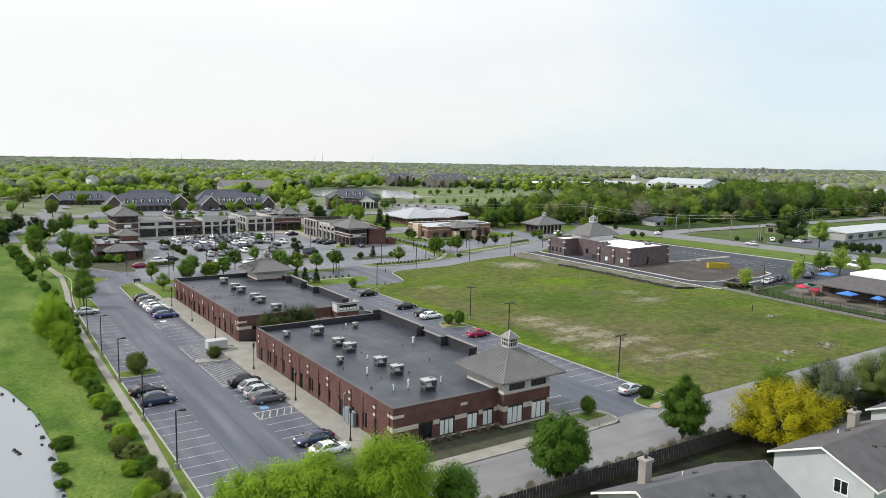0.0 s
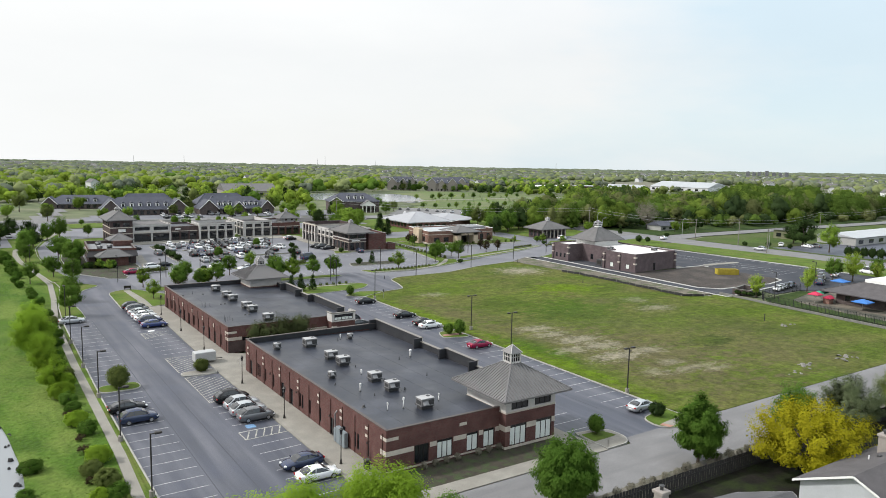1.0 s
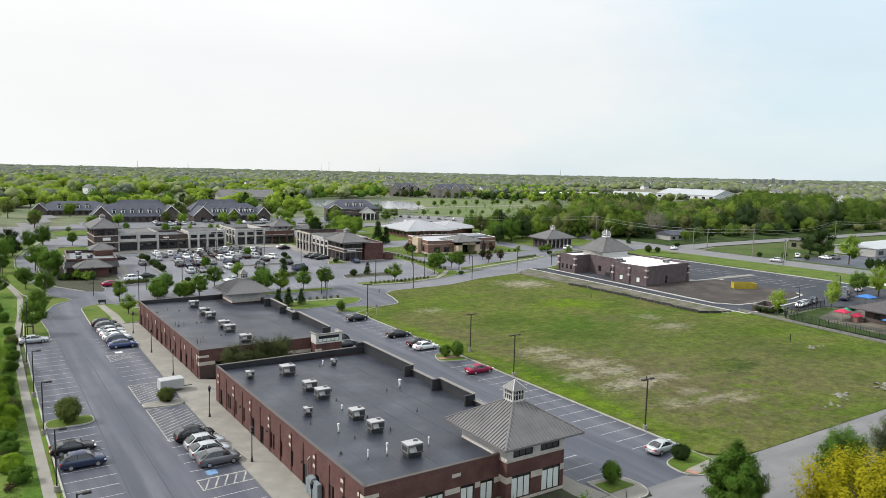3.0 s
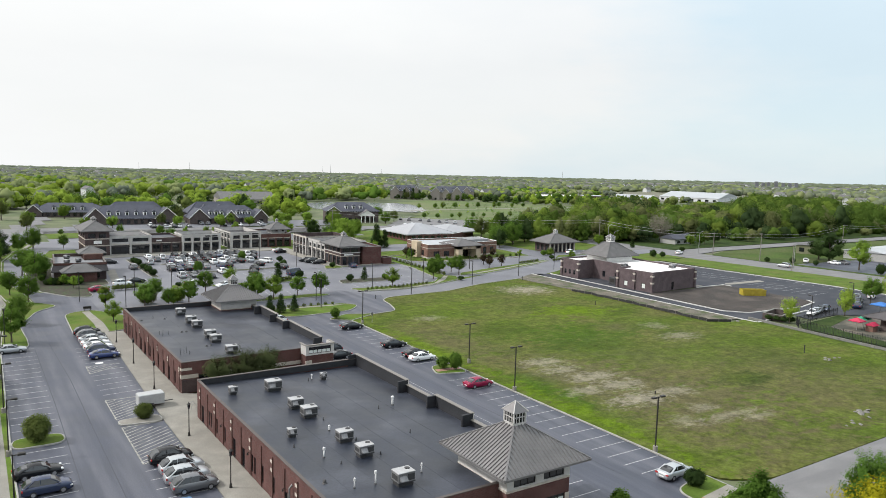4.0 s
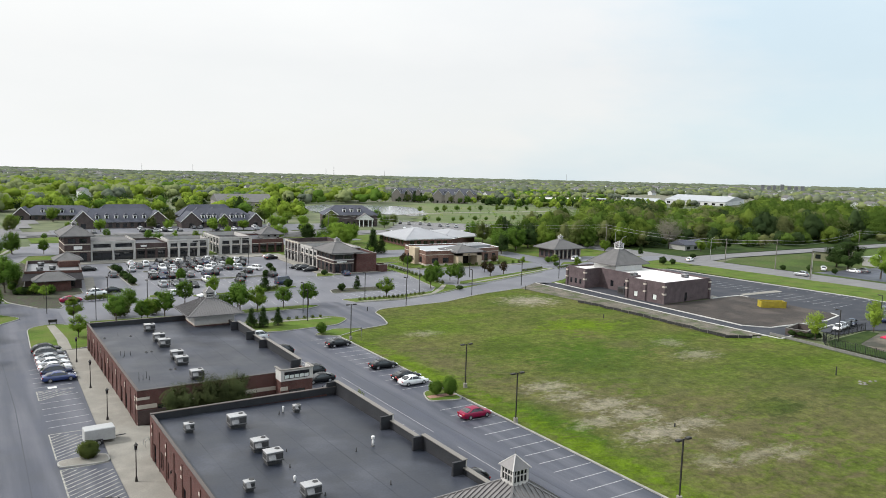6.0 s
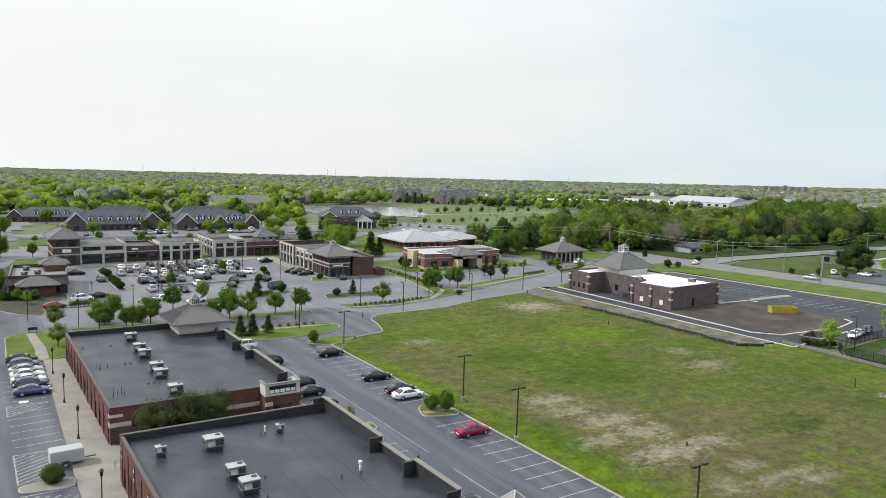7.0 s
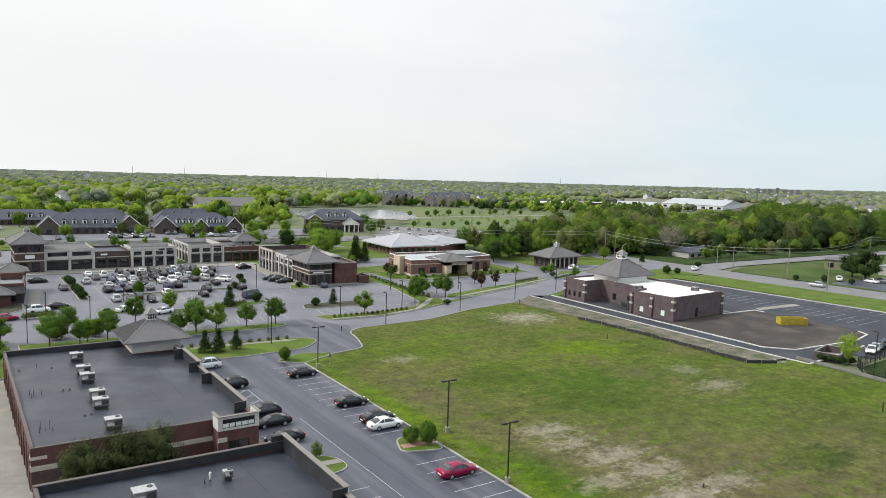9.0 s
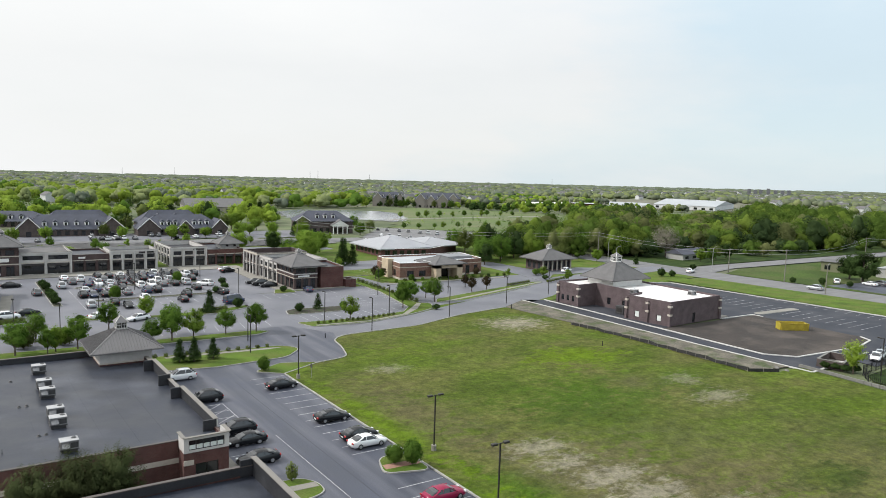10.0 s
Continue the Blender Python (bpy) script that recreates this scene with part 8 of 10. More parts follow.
for k in range(10):
    x, y = 208 + k * 9.5 + gr.uniform(-1.5, 1.5), 322 + 0.6 * k + gr.uniform(-2, 2)
    plant(STREET[(0, 2, 0, 1)[k % 4]], x, y, gr.uniform(0.6, 0.85), k * 47, z=land_height(x, y), label="young dark green tree in a park row", group="park row trees")
    x, y = 262 + k * 12 + gr.uniform(-2, 2), 418 + 1.2 * k + gr.uniform(-3, 3)
    plant(STREET[(1, 0, 1, 2)[k % 4]], x, y, gr.uniform(0.8, 1.1), k * 67, z=land_height(x, y), label="young green tree beside the park path", group="park row trees")
for x, y, s in ((-14, 214, 0.75), (-28, 232, 0.8), (-36, 226, 0.9), (-19, 246, 0.8)):
    plant(BIG[2], x, y, s, x * 31 % 360, z=land_height(x, y), label="dark green broadleaf tree beside the loop road")

for k in range(16):
    x, y = (-6.6 + 0.9 * k, 159.4 - 0.25 * k) if k < 9 else (-7.2 + 0.35 * (k - 9), 166 + 3.0 * (k - 9))
    plant(BUSH[(2, 0, 2, 1)[k % 4]], x, y, 0.75 + 0.12 * (k % 3), k * 53, z=0.14, label="dark shrub in the bed round the restaurant", group="restaurant shrubs")

for k in range(13):
    x, y = 330 + k * 8.5 + gr.uniform(-3, 3), 596 - k * 4.0 + gr.uniform(-5, 5) - (16 if k > 5 else 6)
    plant(BIG[(0, 2, 3, 0)[k % 4]], x, y, gr.uniform(0.55, 0.85), k * 77, z=land_height(x, y), label="green tree before the apartment houses", group="apartment trees")

# yews in the gap between the two shop buildings
for x, y, h, r, sd in ((5.0, 51.4, 5.8, 2.2, 51), (8.6, 51.0, 6.7, 2.6, 52), (12.0, 51.4, 6.3, 2.5, 53)):
    tree("yew", "dark dense yew filling the gap between buildings", sd, h, r, 0.3, 0.16, 150, 130, YEW_LEAF, "dome", group="yews", m=pose(x, y, 0.1), trunk=0.16, spread=0.22, spike=1.5, upright=True)

# near trees along the south road
tree("maple", "full dark green round maple beside the road", 61, 7.2, 3.4, 0.3, 0.22, 150, 300, LEAF_FULL, "round", spread=0.25, spike=0.7, m=pose(11.6, -15.7, 0), group="near trees", trunk=0.16, upright=True)
tree("pear_tree", "dense green pear tree with pointed crown", 62, 8.2, 3.0, 0.3, 0.22, 140, 290, LEAF_FULL, "oval", spread=0.25, spike=0.7, m=pose(32.4, -15.4, 0), group="near trees", trunk=0.16, upright=True)
tree("golden_tree", "broad vase-shaped tree with yellow spring foliage", 63, 8.9, 7.4, 0.5, 0.25, 230, 130, LEAF_YELLOW, "dome", spread=0.22, spike=0.8, m=pose(40.0, -24.0, 0), group="near trees", trunk=0.26, twig=True)
tree("maple", "green tree behind the golden tree", 64, 7.6, 3.0, 0.8, 0.22, 90, 160, LEAF_FULL, "round", spread=0.24, spike=0.7, m=pose(48.5, -17.2, 0), group="near trees", trunk=0.16)
tree("crab_apple", "grey-white blossoming crab apple tree", 65, 6.6, 4.6, 0.4, 0.19, 120, 260, LEAF_GREY, "dome", spread=0.26, spike=0.8, m=pose(60.5, -18.2, 0), group="near trees", trunk=0.18, twig=True)
tree("crab_apple", "olive leafing tree beside the road", 66, 7.4, 4.4, 0.4, 0.20, 120, 240, LEAF_OLIVE, "round", spread=0.26, spike=0.8, m=pose(69, -21, 0), group="near trees", trunk=0.2, twig=True)
tree("maple", "green leafy tree beside the road", 67, 7.5, 3.6, 0.6, 0.22, 100, 130, LEAF, "round", spread=0.24, spike=0.7, m=pose(80, -19, 0), group="near trees", trunk=0.2)

# ---- markings, lamps, fences and small things ----
LOT_WEST, LOT_EAST = bpy.data.objects["parking_lot_west"], bpy.data.objects["parking_lot_east"]
STRIPES = {}


def stripe(parent, x0, y0, x1, y1, w=0.10, mat=None, z=0.0, name="stall_line"):
    """A painted line, 4 mm proud of the asphalt."""
    d = Vector((x1 - x0, y1 - y0))
    key = (round(d.length, 1), w, (mat or PAINT_LINE).name)
    if key not in STRIPES:
        STRIPES[key] = Build().box(0, -w / 2, 0.0, key[0], w / 2, 0.006).mesh(name, mat or PAINT_LINE)
    return shared(name, STRIPES[key], parent, pose(x0, y0, z + 0.002, 0, 0, math.degrees(math.atan2(d.y, d.x))))


for k in range(-2, 36):
    y = 32.1 + 2.66 * (k - 12)
    if 2 < y < 89 and not 44.4 < y < 51.6:
        stripe(LOT_EAST, 38.2, y, 43.9, y)
for k in range(6):
    stripe(LOT_EAST, 26.0, 8.5 + 2.66 * k, 31.2, 8.5 + 2.66 * k)
    stripe(LOT_EAST, 26.0, -0.4 + 2.66 * k if k < 3 else 27 + 2.66 * k, 31.0, -0.4 + 2.66 * k if k < 3 else 27 + 2.66 * k)
stripe(LOT_EAST, 32.9, 36.0, 32.9, 63.8, 0.07)
stripe(LOT_EAST, 32.9, 10.0, 32.9, 30.5, 0.07)
for k in range(8):
    stripe(LOT_EAST, 25.9, 57 + 2.66 * k, 30.9, 57 + 2.66 * k)
for k in range(46):
    y = 26.3 + 2.66 * (k - 14)
    if y < 93 and not 43.2 < y < 47.6:
        x = -21.85 + max(0, y) * 0.019
        stripe(LOT_WEST, x, y, x + 5.1, y)
for k in range(8):
    stripe(LOT_WEST, -9.4, 15.3 - 2.6 * k, -4.3, 15.5 - 2.6 * k)
for k in range(6):
    stripe(LOT_WEST, -9.4, 20.2 + 2.6 * k, -4.1, 20.2 + 2.6 * k)
for k in range(12):
    stripe(LOT_WEST, -9.0, 60.2 + 2.64 * k, -3.9, 60.6 + 2.64 * k)
for a, c in (((26.2, 70.5), (31.0, 70.5)), ((31.0, 70.5), (31.0, 78.8)), ((26.2, 78.8), (31.0, 78.8)), ((26.2, 72.5), (31.0, 76.5)), ((26.2, 75.0), (30.6, 78.7)), ((27.4, 70.6), (31.0, 73.6))):
    stripe(LOT_EAST, *a, *c)
# dark sealed joints along the lanes
for line in (((-16.5, -4), (-15.2, 60), (-14.9, 92)), ((-12.6, 0), (-12.3, 40), (-12.0, 70), (-12.4, 96)), ((36.0, 4), (35.6, 40), (35.9, 88))):
    for a, c in zip(line, line[1:]):
        stripe(LOT_WEST if a[0] < 0 else LOT_EAST, *a, *c, 0.12, JOINT, 0.0, "joint_seal")
# hatched no-parking areas
for x0, y0, y1 in ((-9.2, 32.6, 45.6), (-9.2, 48.8, 57.6), (-9.0, 72.2, 76.8)):
    stripe(LOT_WEST, x0, y0, x0 + 0.05, y1, 0.16, YELLOW_LINE)
    k = y0
    while k < y1 - 0.3:
        n = min(5.0, y1 - k)
        stripe(LOT_WEST, x0, k, x0 + n * 1.0, k + n * 0.62 if k + n * 0.62 < y1 else y1, 0.16, YELLOW_LINE)
        k += 0.95
    stripe(LOT_WEST, x0, y1, x0 + 5.0, y1, 0.16, YELLOW_LINE)
for a, b in (((-9.4, 20.1), (-4.0, 20.1)), ((-9.4, 17.5), (-4.0, 17.7)), ((-9.4, 17.5), (-9.4, 20.1))):
    stripe(LOT_WEST, *a, *b, 0.16, YELLOW_LINE)
for k in range(5):
    stripe(LOT_WEST, -9.2 + 1.0 * k, 17.6, -8.1 + 1.0 * k, 20.0, 0.16, YELLOW_LINE)
Build().prism(rounded([(-8.0, 20.9), (-6.8, 20.9), (-6.8, 22.2), (-8.0, 22.2)], 0.3), 0.001, 0.007).part("wheelchair_space_mark", BLUE_PAINT, LOT_WEST)
for y in (77.6,):
    Build().prism(rounded([(-7.4, y), (-6.2, y), (-6.2, y + 0.9), (-7.4, y + 0.9)], 0.2), 0.001, 0.007).part("wheelchair_space_mark", WHITE_TRIM, LOT_WEST)
LOT_PLAZA, LOT_SIDE = bpy.data.objects["plaza_lot"], bpy.data.objects["side_lot"]
for k in range(12):
    for y in (155.5, 162.0, 169.0, 176.0, 178.0):
        stripe(LOT_PLAZA, 25.4 + 2.7 * k, y, 25.4 + 2.7 * k, y + 5.0)
for k in range(10):
    stripe(LOT_SIDE, 64.5 + 2.6 * k, 125.0, 64.5 + 2.6 * k, 130.0)
    stripe(LOT_SIDE, 90.6 + 0.16 * k, 131 + 2.7 * k, 95.6 + 0.12 * k, 131.4 + 2.7 * k)
    stripe(LOT_SIDE, 82.4, 135 + 2.7 * k if k < 6 else 135, 87.2, 135.3 + 2.7 * k if k < 6 else 135.3)
    stripe(LOT_PLAZA, 31 + 2.7 * k, 123.5, 31.6 + 2.7 * k, 128.5)
for k in range(8):
    stripe(LOT_SIDE, 66.5 + 2.6 * k, 152.5, 66.5 + 2.6 * k, 157.5)
LOT_NEW = bpy.data.objects["parking_lot_north"]
for k in range(24):
    y = 58 + 2.75 * k
    stripe(LOT_NEW, 188.6, y, 193.4, y + 0.3)
    if y < 104:
        stripe(LOT_NEW, 171.5, y + 4, 181.5, y + 4.4)
kerbed("island_new_lot", rounded([(166, 83.4), (182, 82.6), (182, 85.0), (166, 85.6)], 1.0), CONCRETE, "pale concrete kerbed island", "island")
for line in ([(129.6, 122), (129.5, 95), (129.3, 59), (133.4, 54.5), (153, 53.1), (161.9, 55.2), (163.6, 58)], [(125.2, 47), (124.3, 69), (123.7, 124)], [(194.3, 52), (194.2, 68), (187.2, 128), (176, 134)],
             [(125.4, 46.9), (129.2, 47.3), (150, 49.8)], [(152.2, 84.8), (164, 84.2), (164, 81.6)]):
    b = Build()
    for a, c in zip(line, line[1:]):
        b.bar((a[0], a[1], 0.06 + 0.003 * (len(b.f) % 4)), (c[0], c[1], 0.06 + 0.003 * (len(b.f) % 4)), 0.42, 0.2)
    tagged(b.part("kerb", NEW_KERB), "fresh pale concrete kerb", "kerb", kind="structure")
sheet("sidewalk_mauve", [(129.7, 84), (132.6, 84), (131.2, 95.4), (137, 96.6), (137, 111), (130.8, 111), (130.8, 118), (129.7, 118)], 0.06, NEW_ASPHALT, "fresh asphalt apron by the mauve building", "pavement", 0.2)
sheet("sidewalk_mauve", [(152.1, 85.6), (156.4, 85.8), (156.4, 87.4), (152.1, 87.2)], 0.12, CONCRETE, "fresh concrete walk by the mauve building", "sidewalk", 0.2)


def lot_lamp(x, y, h=7.0, rz=0.0, heads=1, base=True):
    """A parking lot lamp: concrete footing, dark square pole, flat shoebox head on a short arm."""
    t = thing("lot_lamp", pose(x, y, 0, 0, 0, rz), "dark bronze parking lot lamp with shoebox head", "street lamp", "lot lamps")
    if base:
        Build().tube((0, 0, -0.1), (0, 0, 0.75), 0.30, 0.30, 12).part("footing", CONCRETE, t)
    Build().bar((0, 0, 0.7 if base else -0.1), (0, 0, h), 0.13, 0.13).part("pole", POLE, t)
    for s in ((1,) if heads == 1 else (1, -1)):
        Build().bar((0, 0, h - 0.1), (s * 0.5, 0, h - 0.06), 0.08, 0.08).part("arm", POLE, t)
        Build().soft_box(min(s * 0.4, s * 1.1), -0.22, h - 0.14, max(s * 0.4, s * 1.1), 0.22, h + 0.06, 0.05).part("lamp_head", POLE, t)
    return t


for x, y in ((-22.35, 7.8), (-22.2, 24.4), (-21.7, 42.1), (-21.35, 58.3), (-20.9, 75.0)):
    lot_lamp(x, y, 6.7, 0)
for x, y, rz in ((44.6, 6.5, 180), (44.4, 33.6, 0), (47.3, 49.7, 180), (45.1, 85.3, 0)):
    lot_lamp(x, y, 6.95, rz, 2)
for x, y, b in ((71.9, 110.2, 1), (94.6, 115.1, 1), (117.1, 122.4, 1), (136.5, 128.2, 1), (66.3, 120.9, 0), (83.0, 122.4, 0), (93.4, 146.4, 0), (46.6, 112.6, 0), (43.9, 103.6, 0), (16.8, 128.6, 0), (9.9, 136.0, 0), (5.7, 123.7, 0),
                (28.1, 157.7, 0), (-19.4, 163, 0), (122, 147, 0), (112, 141, 0), (133.9, 39.6, 0), (162.0, 45.4, 0), (61, 160, 0), (40, 178, 0), (60, 190, 0), (-2.4, 134, 0), (-19.2, 95.2, 0)):
    lot_lamp(x, y, 6.8, 90, 1, False)


def walk_lamp(x, y):
    """A sidewalk lamp with fluted base and lantern."""
    t = thing("sidewalk_lamp", pose(x, y, 0.14), "black decorative sidewalk lamp with lantern", "street lamp", "sidewalk lamps")
    Build().tube((0, 0, 0), (0, 0, 0.5), 0.17, 0.10, 10).tube((0, 0, 0.5), (0, 0, 3.5), 0.065, 0.05, 8).tube((0, 0, 3.45), (0, 0, 3.55), 0.14, 0.16, 10).part("post", POLE, t)
    Build().tube((0, 0, 3.55), (0, 0, 4.0), 0.13, 0.19, 8).part("lantern_glass", DARK_GLASS, t)
    Build().tube((0, 0, 4.0), (0, 0, 4.2), 0.25, 0.05, 8).tube((0, 0, 4.2), (0, 0, 4.32), 0.03, 0.02, 6).part("lantern_cap", POLE, t)


for x, y in ((-2.8, 5.2), (-2.8, 21.8), (-2.7, 38.5), (-2.2, 59.6), (-2.1, 74.9), (-2.0, 90.6)):
    walk_lamp(x, y)


def wall_lantern(x, y, z):
    t = thing("wall_lantern", pose(x, y, z), "small black wall lantern on a gooseneck", "wall lamp", "wall lanterns")
    Build().tube((0, 0, 0), (-0.35, 0, 0.15), 0.025, n=6).part("arm", POLE, t)
    Build().tube((-0.38, 0, -0.12), (-0.38, 0, 0.12), 0.12, 0.05, 8).part("shade", POLE, t)


for y in (3.6, 13.4, 23.6, 33.2):
    wall_lantern(-0.02, y, 2.7)
t = thing("electric_cabinets", pose(-0.42, 10.6, 0.14), "grey-blue electric meter cabinets on the brick wall", "electric cabinet")
CAB = material("cabinet_paint", (0.17, 0.20, 0.22), 0.55, vary=0.12, scale=1.5, fine=8.0, bump=0.0)
for k, (y0, y1, h) in enumerate(((-1.9, -0.7, 1.9), (-0.65, 0.4, 2.1), (0.45, 1.0, 1.7))):
    Build().soft_box(-0.25, y0, 0.1, 0.25, y1, h, 0.04).part("cabinet", CAB, t)
Build().tube((0.1, 1.3, 0.2), (0.1, 1.3, 3.3), 0.09, n=8).tube((0.1, 1.3, 3.3), (0.38, 1.3, 3.6), 0.09, n=8).part("conduit", GALV, t)
t = thing("litter_bin", pose(-0.9, 2.6, 0.14), "dark square litter bin on the sidewalk", "litter bin")
Build().soft_box(-0.3, -0.3, 0, 0.3, 0.3, 0.95, 0.05).part("bin_body", POLE, t)
Build().soft_box(-0.34, -0.34, 0.95, 0.34, 0.34, 1.08, 0.05).part("lid", GALV_DARK, t)
t = thing("bench", pose(-2.4, 122.0, 0.16), "dark metal bench beside the footpath", "bench")
Build().box(-0.8, -0.25, 0.4, 0.8, 0.25, 0.46).part("seat", POLE, t)
Build().box(-0.8, 0.2, 0.46, 0.8, 0.27, 0.9).part("backrest", POLE, t)
for s in (-0.7, 0.6):
    Build().box(s, -0.22, 0, s + 0.1, 0.24, 0.4).part("leg", POLE, t)
t = thing("bike_rack", pose(0.4, 47.8, 0.14), "bent steel bicycle rack", "bicycle rack")
for k in range(2):
    b = Build()
    for i in range(8):
        w0, w1 = math.pi * i / 8, math.pi * (i + 1) / 8
        b.tube((math.cos(w0) * 0.35, k * 0.9, 0.5 + math.sin(w0) * 0.35), (math.cos(w1) * 0.35, k * 0.9, 0.5 + math.sin(w1) * 0.35), 0.03, n=6, caps=False)
    for s in (-0.35, 0.35):
        b.tube((s, k * 0.9, 0), (s, k * 0.9, 0.5), 0.03, n=6)
    b.part("hoop", STEEL_POLE, t)


# road lamps, utility poles and wires
def road_lamp(x, y, rz, h=8.6, arm=2.6):
    t = thing("road_lamp", pose(x, y, 0, 0, 0, rz), "tall grey road lamp with curved arm", "street lamp", "road lamps")
    b = Build().tube((0, 0, -0.2), (0, 0, h - 1.0), 0.12, 0.08, 8)
    last = Vector((0, 0, h - 1.0))
    for i in range(1, 7):
        w = math.pi / 2 * i / 6
        p = Vector((arm * (1 - math.cos(w)), 0, h - 1.0 + math.sin(w)))
        b.tube(last, p, 0.06, n=6, caps=False)
        last = p
    b.part("pole", STEEL_POLE, t)
    Build().soft_box(arm - 0.1, -0.15, h - 0.1, arm + 0.7, 0.15, h + 0.08, 0.04).part("lamp_head", GALV, t)


road_lamp(223.9, 139.9, 20, 8.5, 3.4)
road_lamp(206.0, 172.3, 20, 8.9, 3.0)
road_lamp(221.0, 97.4, 190, 8.2, -1.6)
road_lamp(186.0, 150.0, 20, 9.0, 3.0)
road_lamp(174, 196, 20, 10.0, 2.0)
POLES = [(120, 262, 10.5), (208.8, 180.3, 10.9), (224.9, 113.3, 10.8), (342.8, 146.6, 8.5), (430, 152, 9.5)]
for x, y, h in POLES + [(227.3, 135.7, 8.7), (213.8, 93.6, 9.2), (254.0, 103.5, 8.5)]:
    t = thing("utility_pole", pose(x, y, land_height(x, y)), "weathered wooden utility pole with crossarm", "utility pole", "utility poles")
    Build().tube((0, 0, -0.5), (0.1, 0, h), 0.17, 0.11, 8).part("pole", WOOD_POLE, t)
    Build().bar((-0.9, 0, h - 0.5), (1.0, 0, h - 0.5), 0.12, 0.14).part("crossarm", WOOD_POLE, t)
for k, (a, c) in enumerate(zip(POLES, POLES[1:])):
    for dz in (0.4, 1.6):
        p, q = Vector((a[0], a[1], land_height(a[0], a[1]) + a[2] - dz)), Vector((c[0], c[1], land_height(c[0], c[1]) + c[2] - dz))
        b = Build().path([p.lerp(q, i / 12) - Vector((0, 0, 4 * i / 12 * (1 - i / 12) * 1.9)) for i in range(13)], 0.04, 4)
        tagged(b.part("power_line", STEEL_POLE), "grey sagging power line between poles", "cable", "power lines")

# wooden fence between the south road and the houses
t = thing("board_fence", pose(0, 0, 0), "tall dark weathered board fence along the road", "fence")
for k in range(235):
    x = -26 + k * 0.42
    y = -18.6 - (0.012 * x if x > 0 else 0)
    if k == 0:
        BOARD = Build().soft_box(-0.19, -0.02, 0, 0.19, 0.02, 1.95, 0.02).mesh("board", FENCE_WOOD)
    shared("board", BOARD, t, pose(x, y, 0.02 * ((k * 7) % 3)))
for z in (0.4, 1.5):
    Build().bar((-26, -18.55, z), (73, -19.43, z), 0.06, 0.1).part("rail", FENCE_WOOD, t)
sheet("back_garden", [(-80, -18.2), (170, -18.6), (170, -80), (-80, -80)], 0.02, GRASS, "green back gardens behind the fence", "lawn", 0.1)
# dark sheet: the shade of fence, house and trees painted on the garden
sheet("fence_bed", [(-26, -18.45), (76, -19.3), (76, -27.5), (30, -26.5), (-26, -25.6)], 0.05, GROUND_SHADE, "garden strip behind the fence, shade painted into its dark colour", "bed", 0.1)
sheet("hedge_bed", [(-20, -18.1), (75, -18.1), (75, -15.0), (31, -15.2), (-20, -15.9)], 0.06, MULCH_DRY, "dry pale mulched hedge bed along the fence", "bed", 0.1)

# low shrubs and hedges
HEDGE = tree("low_shrub", "low twiggy shrub just coming into leaf", 71, 1.45, 0.6, 0.05, 0.11, 30, 40, TWIG, "oval", "shrub", "road hedge", 0.03, m=pose(1.2, -16.6, 0.05))
for k in range(1, 32):
    x = 1.2 + k * 1.85
    plant(HEDGE, x, -16.6 - 0.15 * (k % 3), 0.85 + 0.1 * ((k * 5) % 4), k * 47 % 360)
BOX = tree("box_shrub", "small clipped green box shrub", 72, 0.85, 0.5, 0.04, 0.11, 28, 22, LEAF_OLIVE, "dome", "shrub", "low hedges", 0.03, m=pose(64.5, 120.0, 0.14))
for k in range(1, 15):
    plant(BOX, 64.5 + k * 1.35, 120.0 + max(0, k - 7) * 0.16, 1.0, k * 61 % 360, z=0.14)
for k in range(14):
    plant(BOX, 97.0 + 0.12 * k, 133.0 + k * 2.6, 1.5, k * 31 % 360, z=0.1)
    plant(BOX, 25 + k * 1.75, 107.4 - k * 0.13, 1.0, k * 71 % 360, z=0.14)
for k in range(10):
    plant(BOX, 134.6 + k * 1.1, 143.2 + k * 0.28, 1.1, k * 41 % 360, z=0.14)
for k in range(8):
    plant(HEDGE, 4.4 + k * 1.5 + (1.5 if k > 3 else 0), -0.75, 0.75, k * 57 % 360, z=0.1, label="bare twiggy shrub below the shop windows", group="window shrubs")
for x0, y0, x1, y1, s in ((6.9, 145.2, 12.2, 145.8, 1.7), (46, 141.6, 52, 142.8, 1.5), (150, 143.4, 160, 147, 1.2), (-14, 173, -10, 160, 1.5)):
    n = 7
    for k in range(n):
        f = k / (n - 1)
        plant(BOX, x0 + (x1 - x0) * f, y0 + (y1 - y0) * f, s, k * 67 % 360, z=0.1, label="dense dark clipped hedge", group="clipped hedges")

for k in range(6):
    plant(BUSH[2], 235.4 + k * 1.2, 75.0 - k * 2.3, 1.25, k * 73, 2.0, 0.0, "dark clipped small tree in a row by the road", "clipped roadside trees")
plant(BOX, 29.2, 50.4 - 0.6, 1.7, 30, 2.6, 0.14, "thin olive shrub on a small island", "island shrubs")

